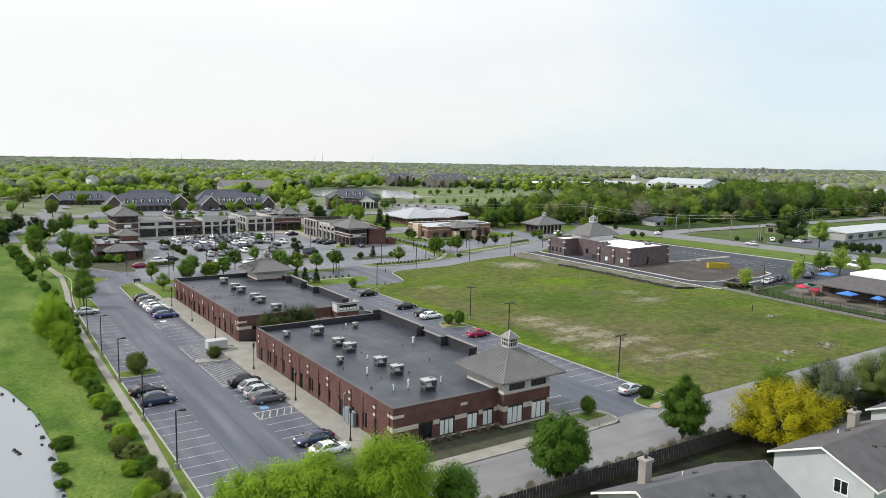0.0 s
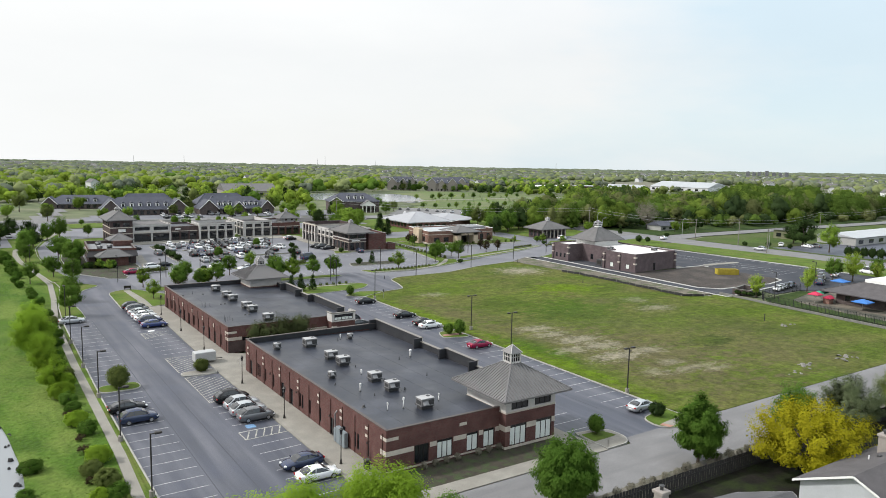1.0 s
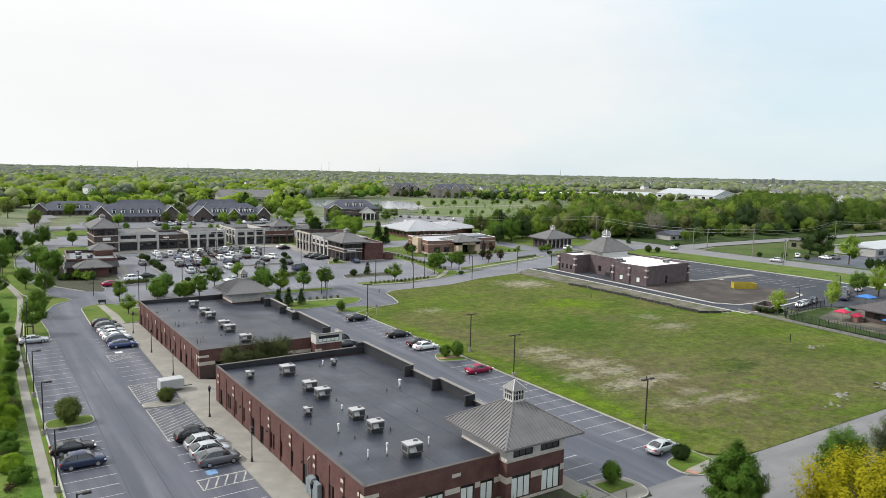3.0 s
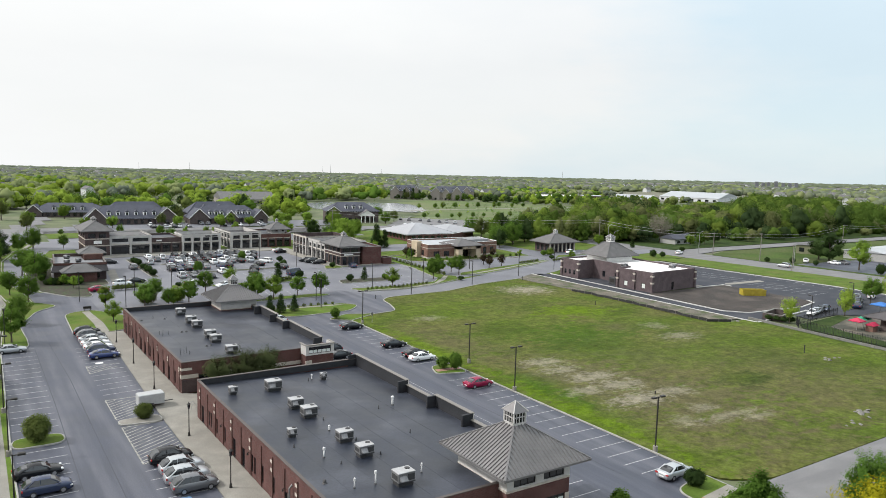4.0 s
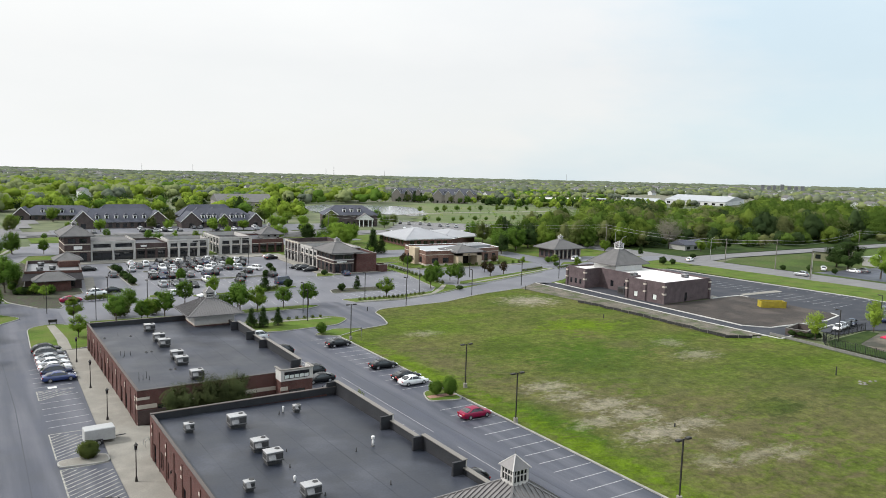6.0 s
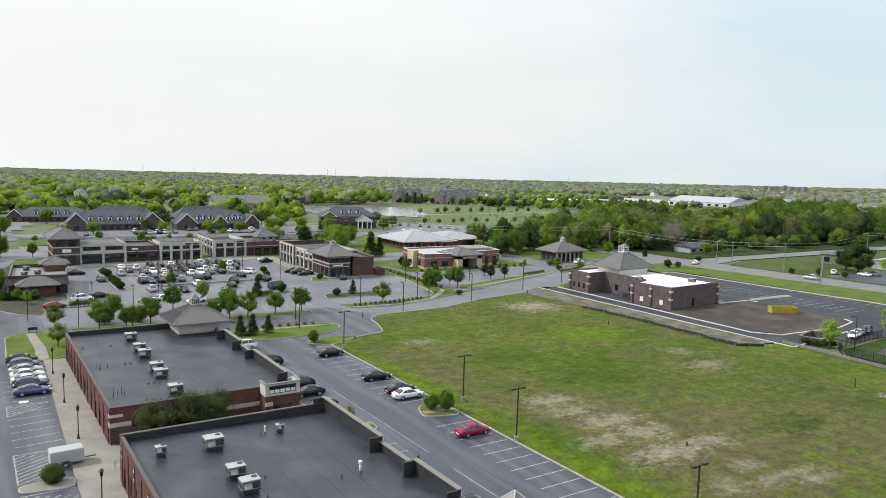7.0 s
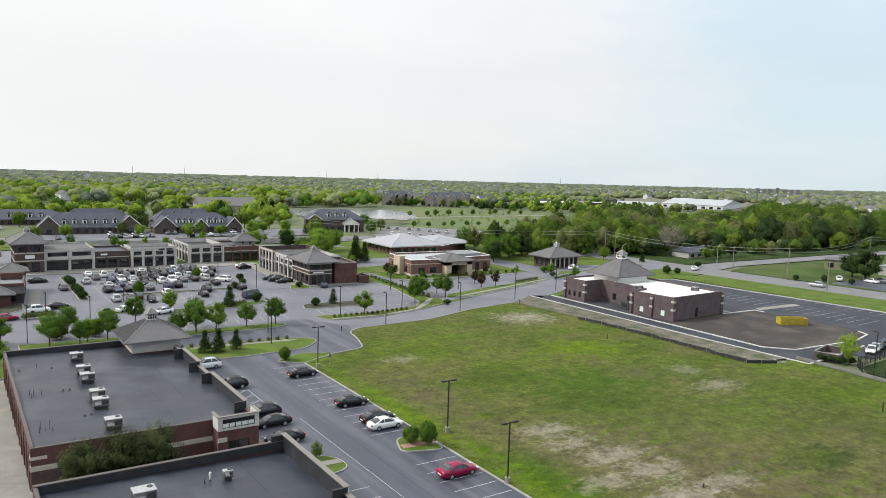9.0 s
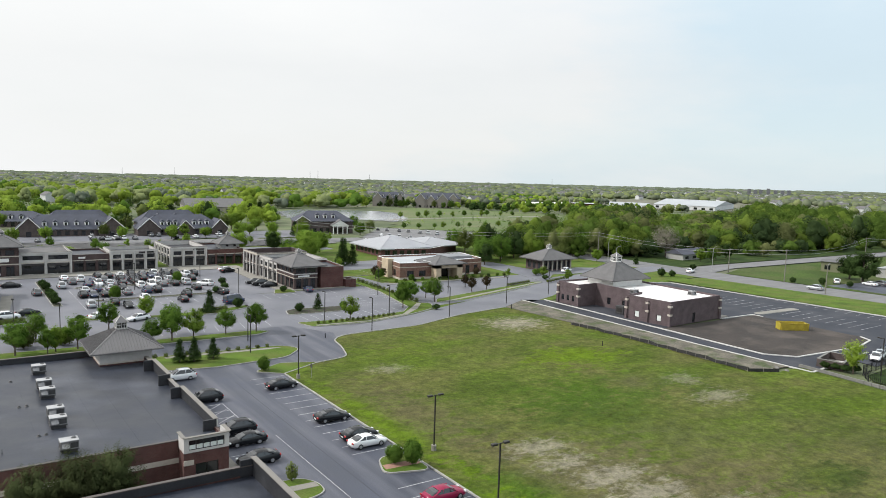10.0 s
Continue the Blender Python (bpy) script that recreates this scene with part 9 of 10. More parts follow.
# bank of the pond: bushes, willow-like trees, rocks
BANKB = [tree("bank_bush", "full green bush on the bank", 81, 1.9, 1.35, 0.05, 0.19, 90, 44, LEAF_FULL, "dome", "shrub", "bank bushes", 0.05, m=pose(-25.2, 28.6, 0.1)),
         tree("bank_bush", "bright green bush on the bank", 82, 1.9, 1.6, 0.0, 0.16, 140, 56, LEAF_LIME, "dome", "shrub", "bank bushes", 0.05, m=pose(-25.4, 19.4, 0.1)),
         tree("bank_bush", "brown-red budding bush on the bank", 83, 1.1, 0.9, 0.05, 0.13, 40, 26, LEAF_RED, "dome", "shrub", "bank bushes", 0.04, m=pose(-26.4, 22.6, 0.1)),
         tree("bank_bush", "green bush on the bank", 84, 1.9, 1.5, 0.0, 0.17, 120, 54, LEAF_OLIVE, "dome", "shrub", "bank bushes", 0.05, m=pose(-25.6, 12.8, 0.1))]
brng = random.Random(9)
for k, x, y, s in ((0, -25.6, 41.0, 1.0), (0, -24.4, 60.5, 0.9), (0, -24.2, 64.5, 0.95), (3, -24.6, 53.0, 1.1), (1, -25.2, 49.5, 1.1), (1, -26.0, 44.5, 1.2), (0, -25.6, 37.4, 0.9), (2, -26.3, 36.0, 0.9), (1, -25.8, 32.4, 1.0), (3, -26.6, 16.2, 0.9),
                   (0, -25.4, 8.6, 1.0), (1, -26.8, 9.0, 0.8), (2, -27.0, 14.0, 0.8), (3, -25.4, 4.0, 1.15), (1, -26.6, 2.4, 1.0), (3, -25.8, -1.6, 1.2), (0, -26.6, -6, 1.2), (1, -26, -11, 1.2), (0, -23.0, 74, 0.9), (0, -22.6, 80, 1.0),
                   (0, -22.4, 86, 0.9), (3, -22.0, 92, 0.9), (0, -21.8, 99, 0.9), (0, -22.2, 112, 1.1), (0, -22.8, 120, 1.0), (0, -22.6, 126, 0.9), (0, -24.0, 136, 1.0), (0, -24.4, 144, 1.0), (2, -26.2, 27.0, 0.8)):
    plant(BANKB[k], x, y, s, brng.uniform(0, 360), z=0.08)
for k in range(9):
    plant(BANKB[0], -23.4 - 0.6 * (k % 3), 150 + k * 5.5, 1.1 + 0.2 * (k % 2), k * 40, z=0.08)
tree("bank_tree", "bright spring-green leafy tree on the bank", 85, 8.6, 3.4, 0.4, 0.20, 120, 190, LEAF_LIME, "oval", "tree", "bank trees", 0.14, spread=0.26, spike=1.0, m=pose(-27.4, 67.4, 0))
tree("bank_tree", "feathery lime-green young tree on the bank", 88, 6.4, 2.5, 0.3, 0.18, 100, 150, LEAF_LIME, "oval", "tree", "bank trees", 0.11, spread=0.26, spike=1.0, m=pose(-26.8, 57.5, 0))
tree("bank_tree", "slender bright green tree on the bank", 86, 8.0, 2.8, 0.5, 0.20, 90, 170, LEAF_LIME, "oval", "tree", "bank trees", 0.12, spread=0.26, spike=1.0, m=pose(-26.6, 75.5, 0))
tree("bank_tree", "small bright green tree by the walkway", 87, 4.8, 2.2, 0.3, 0.18, 80, 140, LEAF_LIME, "oval", "tree", "bank trees", 0.09, spread=0.26, spike=1.0, m=pose(-26.6, 47.5, 0))
ROCKS = Build()
for k in range(20):
    y = -20 + k * 3.8
    x = -33.2 + (0 if y < 35 else -(y - 35) * 0.32)
    for j in range(2):
        a = brng.uniform(0.15, 0.35)
        cx, cy = x + brng.uniform(-0.6, 0.3), y + brng.uniform(-0.9, 0.9)
        ROCKS.tube((cx, cy, -0.3), (cx + brng.uniform(-0.1, 0.1), cy, a * 0.6), a * 1.3, a * 0.55, 6)
tagged(ROCKS.part("shore_rocks", FENCE_WOOD), "dark wet stones and roots along the shore", "shore stones", kind="stuff")
for k, (x, y, s) in enumerate(((-32.0, 20.2, 1.1), (-33.0, 13.6, 0.8), (-33.2, 9.4, 0.7))):
    plant(BANKB[0], x, y, s, k * 80, s * 0.7, 0.0, "dark overhanging shore bush")
t = thing("duck_stones", pose(-36.6, 22.6, -0.1), "three dark stones standing in the pond", "stones")
for k in range(3):
    Build().tube((k * 0.2, -k * 0.75, -0.05), (k * 0.2 + 0.05, -k * 0.75, 0.22), 0.3, 0.14, 7).part("stone", FENCE_WOOD, t)

# lime-green trees in the foreground
tree("lime_tree", "large lime-green tree in full spring leaf", 91, 9.0, 4.8, 0.6, 0.19, 330, 210, LEAF_LIME, "dome", "tree", "lime trees", 0.26, spread=0.25, spike=0.8, m=pose(-9.6, -16.2, 0.0), upright=True)
tree("lime_tree", "broad lime-green tree in spring leaf", 92, 8.7, 4.8, 0.6, 0.19, 330, 210, LEAF_LIME, "dome", "tree", "lime trees", 0.26, spread=0.25, spike=0.8, m=pose(-16.6, -14.6, 0), upright=True)
tree("lime_tree", "lime-green tree beside the lot", 93, 7.6, 3.9, 0.6, 0.19, 230, 200, LEAF_LIME, "dome", "tree", "lime trees", 0.22, spread=0.25, spike=0.8, m=pose(-21.4, -13.0, 0), upright=True)
tree("maple", "dark green small tree behind the lime trees", 94, 6.2, 2.6, 0.3, 0.19, 280, 70, LEAF_FULL, "oval", "tree", "near trees", 0.12, spread=0.26, spike=0.7, m=pose(-3.4, -17.4, 0))
tree("round_bush", "olive bush at the edge of the lot", 95, 2.6, 1.2, 0.1, 0.17, 60, 30, LEAF_OLIVE, "dome", "shrub", "round bushes", 0.05, m=pose(-21.6, -4.8, 0.1))

# construction site and playground
t = thing("skip_container", pose(156.6, 69.6, -0.15, 0, 0, -33), "yellow steel roll-off waste container", "skip")
b = Build()
for x0, y0, x1, y1 in ((-3.2, -1.2, 3.2, -1.1), (-3.2, 1.1, 3.2, 1.2), (-3.2, -1.2, -3.1, 1.2), (3.1, -1.2, 3.2, 1.2), (-3.2, -1.2, 3.2, 1.2)):
    b.box(x0, y0, 0.2, x1, y1, 1.75 if (x1 - x0 < 1 or y1 - y0 < 1) else 0.3)
b.part("tub", YELLOW_STEEL, t)
for k in range(8):
    Build().box(-3.0 + k * 0.82, -1.28, 0.2, -2.9 + k * 0.82, -1.2, 1.7).part("rib", YELLOW_STEEL, t)
Build().box(-3.25, -1.26, 1.68, 3.25, -1.14, 1.82).box(-3.25, 1.14, 1.68, 3.25, 1.26, 1.82).part("rim_rail", YELLOW_STEEL, t)
t = box_building("bin_enclosure", [(130.4, 49.2), (131.2, 44.6), (138.6, 47.0), (137.8, 51.0)], 1.4, BRICK_GREY, CONCRETE, "low brown brick bin enclosure", {}, 1.25, BLOCK)
b = Build()
pts = [(114.0, 95.7), (115.2, 82), (115.4, 68.3), (115.1, 52.9), (119.5, 49.7)]
t = thing("silt_fence", pose(0, 0, 0), "sagging black silt fence on wooden stakes", "fence")
for a, c in zip(pts, pts[1:]):
    a, c = Vector(a), Vector(c)
    n = max(2, int((c - a).length / 2.2))
    for i in range(n):
        p, q = a.lerp(c, i / n), a.lerp(c, (i + 1) / n)
        Build().bar((p.x + 0.25 * (i % 2), p.y, 0.30 + 0.07 * (i * 5 % 4)), (q.x + 0.25 * ((i + 1) % 2), q.y, 0.30 + 0.07 * ((i + 1) * 5 % 4)), 0.06, 0.58).part("fabric", FABRIC, t)
        Build().bar((p.x, p.y, 0), (p.x, p.y, 0.8 + 0.1 * (i % 3)), 0.06, 0.06).part("stake", WOOD_POLE, t)
t = thing("retaining_wall", pose(0, 0, 0), "low grey block wall along the meadow", "wall")
line = [(127.0, 50.5), (126.8, 44), (126.2, 36), (125.4, 20), (124.8, 0)]
for a, c in zip(line, line[1:]):
    a, c = Vector(a), Vector(c)
    n = int((c - a).length / 1.2)
    for i in range(n):
        p, q = a.lerp(c, i / n), a.lerp(c, (i + 0.96) / n)
        Build().bar((p.x, p.y, 0.25), (q.x, q.y, 0.25), 0.3, 0.5).part("block", BLOCK, t)
t = thing("playground_fence", pose(0, 0, 0), "black metal picket fence round the playground", "fence")
pts = [(151.0, 43.0), (131.6, 41.5), (128.4, 39.0), (127.6, 22), (127.0, 2)]
for a, c in zip(pts, pts[1:]):
    a, c = Vector(a), Vector(c)
    L = (c - a).length
    for z in (0.3, 1.75):
        Build().bar((a.x, a.y, z), (c.x, c.y, z), 0.05, 0.05).part("rail", BLACK_METAL, t)
    n = int(L / 0.33)
    for i in range(n):
        p = a.lerp(c, i / n)
        post = i % 6 == 0
        if "picket" not in STRIPES:
            STRIPES["picket"] = Build().bar((0, 0, 0), (0, 0, 1.8), 0.035, 0.035).mesh("picket", BLACK_METAL)
            STRIPES["fence_post"] = Build().bar((0, 0, 0), (0, 0, 1.95), 0.09, 0.09).mesh("fence_post", BLACK_METAL)
        shared("fence_post" if post else "picket", STRIPES["fence_post" if post else "picket"], t, pose(p.x, p.y, 0))
sheet("fence_strip", [(127.9, 1), (128.5, 22), (129.2, 38.4), (132.2, 40.9), (151, 42.6), (151, 40.0), (136.5, 36.4), (134.6, 32), (133.0, 22), (132.4, 1)], 0.07, LAWN_DARK, "dark grassy strip inside the playground fence", "bed", 0.1)
t = box_building("day_care", [(143.0, 29.0), (146.5, 5.5), (170.0, 9.5), (166.0, 33.0)], 2.9, BRICK_GREY, SHINGLE_BROWN, "brown brick day care with dark roof and white roof screen",
                 {0: [(2, 3.2, 0.9, 2.2, 1, 1, 0), (6, 7.4, 0.9, 2.2, 1, 1, 0), (11, 12.4, 0.9, 2.2, 1, 1, 0)], 3: row(2, 20, 5, 1.4, 0.9, 2.2, 1)}, 0.1, COPING)
hip_roof(t, 141.6, 5.5, 170.0, 32.5, 2.9, 5.6, 6.0, SHINGLE_BROWN, 0, 0.25, "hip_roof", "brown shingled low hip roof")
Build().box(149.0, 12.0, 4.6, 162.0, 25.5, 6.0).part("roof_screen", WHITE_TRIM, t, "white rooftop screen")
Build().box(150.5, 13.5, 5.5, 160.5, 24.0, 6.03).part("screen_top", WHITE_ROOF, t)


def parasol(x, y, canvas, word, r=1.9, h=2.5):
    t = thing("parasol", pose(x, y, 0.0), f"{word} square playground parasol", "parasol", "parasols")
    Build().tube((0, 0, 0), (0, 0, h), 0.05, n=8).part("pole", STEEL_POLE, t)
    b = Build()
    v = [(r * math.cos(math.pi / 4 + k * math.pi / 2), r * math.sin(math.pi / 4 + k * math.pi / 2), h - 0.35) for k in range(4)]
    b.add(v + [(x0, y0, z0 - 0.18) for x0, y0, z0 in v] + [(0, 0, h + 0.35)], [(0, 1, 8), (1, 2, 8), (2, 3, 8), (3, 0, 8), (4, 5, 1, 0), (5, 6, 2, 1), (6, 7, 3, 2), (7, 4, 0, 3)])
    b.part("canopy", canvas, t)


for x, y, c, w, r in ((139.6, 20.9, BLUE_CANVAS, "blue", 2.6), (140.2, 14.0, BLUE_CANVAS, "blue", 1.7), (138.8, 31.9, RED_CANVAS, "red", 1.8), (143.0, 32.6, GREEN_CANVAS, "green", 1.6), (164.4, 39.6, BLUE_CANVAS, "blue", 2.6)):
    parasol(x, y, c, w, r)
sheet("day_care_lot", [(141, 47.6), (152, 50.2), (165, 49.9), (195, 51.9), (199, 36), (170, 33), (165.2, 34), (152, 43.4), (140.4, 43.6)], -0.02, NEW_ASPHALT, "dark asphalt lot beside the day care", "parking lot")
sheet("playground", [(133.4, 37.4), (151, 40.2), (165, 33.6), (143.4, 29.2), (146.4, 6.0), (131.4, 0)], 0.03, material("playground_sand", (0.125, 0.108, 0.086), 0.95, vary=0.25, scale=0.25, fine=3.0, bump=0.4, second=(0.050, 0.050, 0.038), mix_at=(0.42, 0.56)),
      "tan sand and rubber playground surface", "playground", 0.05)
t = thing("play_house", pose(140.6, 29.6, 0.05), "small red and tan play house", "playhouse")
Build().soft_box(-1.0, -0.8, 0, 1.0, 0.8, 1.3, 0.05).part("wall", BRICK_ORANGE, t)
Build().add([(-1.2, -1.0, 1.3), (1.2, -1.0, 1.3), (1.2, 1.0, 1.3), (-1.2, 1.0, 1.3), (-1.2, 0, 2.0), (1.2, 0, 2.0)], [(0, 1, 5, 4), (2, 3, 4, 5), (3, 0, 4), (1, 2, 5), (3, 2, 1, 0)]).part("roof", RED_CANVAS, t)
t = thing("generator", pose(134.2, 99.5, 0.14), "dark grey generator box on a concrete pad", "generator")
Build().soft_box(-0.9, -1.3, 0, 0.9, 1.3, 1.9, 0.08).part("housing", GALV_DARK, t)
Build().box(-0.92, -0.9, 0.5, -0.88, 0.9, 1.4).part("louvre", POLE, t)
# loose things on the meadow
mrng = random.Random(3)
for name, label, x, y, n, s in (("stone_pile", "pale broken concrete rubble pile on the meadow", 82.1, 1.3, 7, 0.5), ("stone_pile", "grey stones scattered in the meadow", 93.0, 0.6, 12, 0.45), ("stone_pile", "small heap of brush and stones", 108.4, 20.8, 8, 0.4),
                                ("stone_pile", "pale concrete lumps on the meadow", 77.5, -0.9, 5, 0.4), ("stone_pile", "pale stones at the silt fence", 121.2, 50.6, 4, 0.45), ("stone_pile", "white sack by the silt fence", 117.7, 78.2, 2, 0.5)):
    t = thing(name, pose(x, y, 0.06), label, "rubble", "rubble piles")
    for k in range(n):
        px, py = mrng.gauss(0, 1.3), mrng.gauss(0, 0.7)
        a = s * mrng.uniform(0.5, 1.2)
        Build().tube((px, py, -0.05), (px + mrng.uniform(-0.15, 0.15), py + mrng.uniform(-0.1, 0.1), a * 0.3), a * 1.0, a * 0.6, 6).part("stone", ROCK, t)
for x, y, h in ((105.6, 78.3, 1.0), (62.6, 22.1, 0.5), (108.4, 25.7, 1.6), (113.5, 116, 1.2), (60.6, 108.4, 0.9)):
    t = thing("marker_stake", pose(x, y, 0.03), "short dark marker stake in the meadow", "stake", "stakes")
    Build().bar((0, 0, 0), (0, 0, h), 0.14, 0.14).part("stake", FENCE_WOOD, t)
t = thing("fire_hydrant", pose(30.4, 34.2, 0.0), "dark fire hydrant beside the lot", "hydrant")
Build().tube((0, 0, 0), (0, 0, 0.6), 0.13, 0.12, 10).tube((0, 0, 0.6), (0, 0, 0.8), 0.14, 0.04, 10).tube((-0.2, 0, 0.45), (0.2, 0, 0.45), 0.06, n=8).part("barrel", POLE, t)
t = thing("stop_sign", pose(47.0, 84.6, 0), "dark back of a road sign on a post", "road sign")
Build().tube((0, 0, 0), (0, 0, 2.3), 0.035, n=6).part("post", STEEL_POLE, t)
Build().tube((-0.02, 0, 2.0), (0.02, 0, 2.0), 0.38, n=8).part("sign_plate", GALV_DARK, t)

# ---- grass, far woods and far suburbs ----
def scatter(name, count, area, tall, mat, label, seed, keep=None, z=0.14, width=0.10):
    """Tufts of grass blades over a polygon, joined as one mesh."""
    rng = np.random.default_rng(seed)
    xs, ys = [p[0] for p in area], [p[1] for p in area]
    pts = []
    while len(pts) < count:
        x, y = rng.uniform(min(xs), max(xs)), rng.uniform(min(ys), max(ys))
        if inside(area, x, y) and (keep is None or keep(x, y, rng.uniform())):
            pts.append((x, y))
    p = np.array(pts)
    n = len(p)
    h = rng.uniform(tall[0], tall[1], n)
    w = rng.uniform(0, 2 * np.pi, n)
    d = np.stack([np.cos(w), np.sin(w)], axis=1) * (width * h / tall[1] * 2.2)[:, None]
    lean = rng.normal(size=(n, 2)) * h[:, None] * 0.55
    v = np.zeros((n, 3, 3), np.float32)
    v[:, 0, :2], v[:, 1, :2], v[:, 2, :2] = p - d, p + d, p + lean
    v[:, 0, 2] = v[:, 1, 2] = z
    v[:, 2, 2] = z + h
    me = bpy.data.meshes.new(name)
    me.vertices.add(3 * n)
    me.vertices.foreach_set("co", v.ravel())
    me.loops.add(3 * n)
    me.loops.foreach_set("vertex_index", np.arange(3 * n, dtype=np.int32))
    me.polygons.add(n)
    me.polygons.foreach_set("loop_start", np.arange(0, 3 * n, 3, dtype=np.int32))
    me.materials.append(mat)
    me.update(calc_edges=True)
    tagged(new(name, me), label, "grass", kind="stuff")


scatter("bank_grass", 26000, BANK[:7] + [(-60, 130), (-30, 160)] + BANK[11:], (0.04, 0.12), MARSH_BLADE, "tall lush grass on the pond bank", 2, None, 0.05, 0.13)


def woods(name, places, mat, label, seed, cards, leaf, flat=0.0):
    """Many far trees joined as one crown mesh; places: x, y, height, radius."""
    rng = np.random.default_rng(seed)
    P, N, S = [], [], []
    for x, y, h, r in places:
        per = 40 if cards > 300 else 12
        pts, nrm, _ = crown_points(rng, max(4, cards // per), per, r, h * 0.04, h, "oval" if rng.uniform() < 0.4 else "round", 0.36 if per == 40 else 0.42)
        nrm[:, 2] += flat
        if cards != 120:
            pts = pts * np.array([1.14, 1.14, 1.05])
        pts[:, 0] += x
        pts[:, 1] += y
        pts[:, 2] += land_height(x, y)
        P.append(pts)
        N.append(nrm)
        S.append(np.full(len(pts), leaf) * rng.uniform(0.6, 1.4, len(pts)) * (r / 4.0) ** 0.5)
    P, N, S = np.concatenate(P), np.concatenate(N), np.concatenate(S)
    ob = new(name, cards_mesh(name, P, N, S, mat, 0.7, seed))
    tagged(ob, label, "woods", kind="stuff")


def crowns(name, places, mat, label, seed, boughs=1):
    """Far crowns, too many to count: lumpy, uneven domes joined as one mesh; places: x, y, height, radius; boughs: rounded masses to a tree."""
    rng = np.random.default_rng(seed)
    seg, rings = 8, ((0.04, 0.45), (0.20, 0.88), (0.45, 1.0), (0.70, 0.84), (0.90, 0.46))
    unit = np.array([(math.cos(2 * math.pi * i / seg) * k, math.sin(2 * math.pi * i / seg) * k, z) for z, k in rings for i in range(seg)] + [(0, 0, 1.0)])
    faces = [(r * seg + i, r * seg + (i + 1) % seg, (r + 1) * seg + (i + 1) % seg, (r + 1) * seg + i) for r in range(len(rings) - 1) for i in range(seg)]
    tops = [((len(rings) - 1) * seg + i, (len(rings) - 1) * seg + (i + 1) % seg, len(rings) * seg) for i in range(seg)]
    masses = []
    for x, y, h, r in places:
        z = land_height(x, y)
        if boughs == 1:
            masses.append((x, y, z, h, r))
            continue
        # a tall middle mass, the others round it at uneven heights
        masses.append((x, y, z + h * 0.42, h * 0.58, r * 0.62))
        turn = rng.uniform(0, 6.28)
        for k in range(boughs - 1):
            w = turn + k * 2.4
            low = rng.uniform(0.06, 0.55)
            out = r * rng.uniform(0.42, 0.62)
            q = r * rng.uniform(0.36, 0.54)
            masses.append((x + math.cos(w) * out, y + math.sin(w) * out, z + h * low, min(q * rng.uniform(1.4, 2.0), h * (0.98 - low)), q))
    p = np.array(masses)
    n, m = len(p), len(unit)
    v = unit[None] * rng.uniform(0.84, 1.16, (n, m, 1)) * np.stack([p[:, 4], p[:, 4], p[:, 3]], 1)[:, None, :] + p[:, None, :3]
    off = np.arange(n)[:, None] * m
    idx = np.concatenate([(np.array(faces).ravel()[None] + off).ravel(), (np.array(tops).ravel()[None] + off).ravel()])
    start = np.concatenate([np.arange(n * len(faces)) * 4, n * len(faces) * 4 + np.arange(n * len(tops)) * 3])
    me = bpy.data.meshes.new(name)
    me.vertices.add(n * m)
    me.vertices.foreach_set("co", v.astype(np.float32).ravel())
    me.loops.add(len(idx))
    me.loops.foreach_set("vertex_index", idx.astype(np.int32))
    me.polygons.add(len(start))
    me.polygons.foreach_set("loop_start", start.astype(np.int32))
    me.polygons.foreach_set("use_smooth", np.ones(len(start), bool))
    me.materials.append(mat)
    me.update(calc_edges=True)
    tagged(new(name, me), label, "woods", kind="stuff")


wr = random.Random(17)
# dark round trees on the lawn behind the dormered offices
LAWN_TREE = tree("lawn_tree", "dark green round tree on an open lawn", 99, 9.0, 4.3, 1.0, 0.42, 60, 30, LEAF_DARK, "round", "tree", "lawn trees", 0.25, m=pose(58, 447, land_height(58, 447)))
for k, (x, y) in enumerate(((75, 460), (88, 500), (88, 556), (116, 556), (149, 572), (158, 570), (153, 538), (128, 520), (66, 505))):
    plant(LAWN_TREE, x, y, 0.86 + 0.05 * (k % 5), k * 77, None, land_height(x, y))


# far and suburb trees take the leaf colours with haze painted in
FAR_KINDS = (("far", LEAF_HAZE, "far woodland with haze put into its colour"), ("farspring", LEAF_HAZE_SPRING, "far spring woodland with haze put into its colour"), ("fardark", LEAF_HAZE_DARK, "darker far woodland with haze put into its colour"))
SUBURB_KINDS = (("green", LEAF, "green trees between far houses"), ("spring", LEAF_SPRING, "spring-green trees between far houses"), ("pale", LEAF_HAZE_SPRING, "spring trees between far houses, paled in colour as by haze"), ("dark", LEAF_HAZE_DARK, "green trees between far houses, greyed in colour as by haze"))
WOOD_KINDS = (("mid", WOOD_MID, "dense green broadleaf wood"), ("fresh", WOOD_FRESH, "spring-green broadleaf wood"), ("olive", WOOD_OLIVE, "olive budding broadleaf wood"), ("deep", WOOD_DEEP, "dark green wood"))
KINDS = (("green", LEAF, "dense green broadleaf wood"), ("spring", LEAF_SPRING, "spring-green broadleaf wood"), ("olive", LEAF_OLIVE, "olive budding broadleaf wood"), ("dark", LEAF_DARK, "dark green wood"))


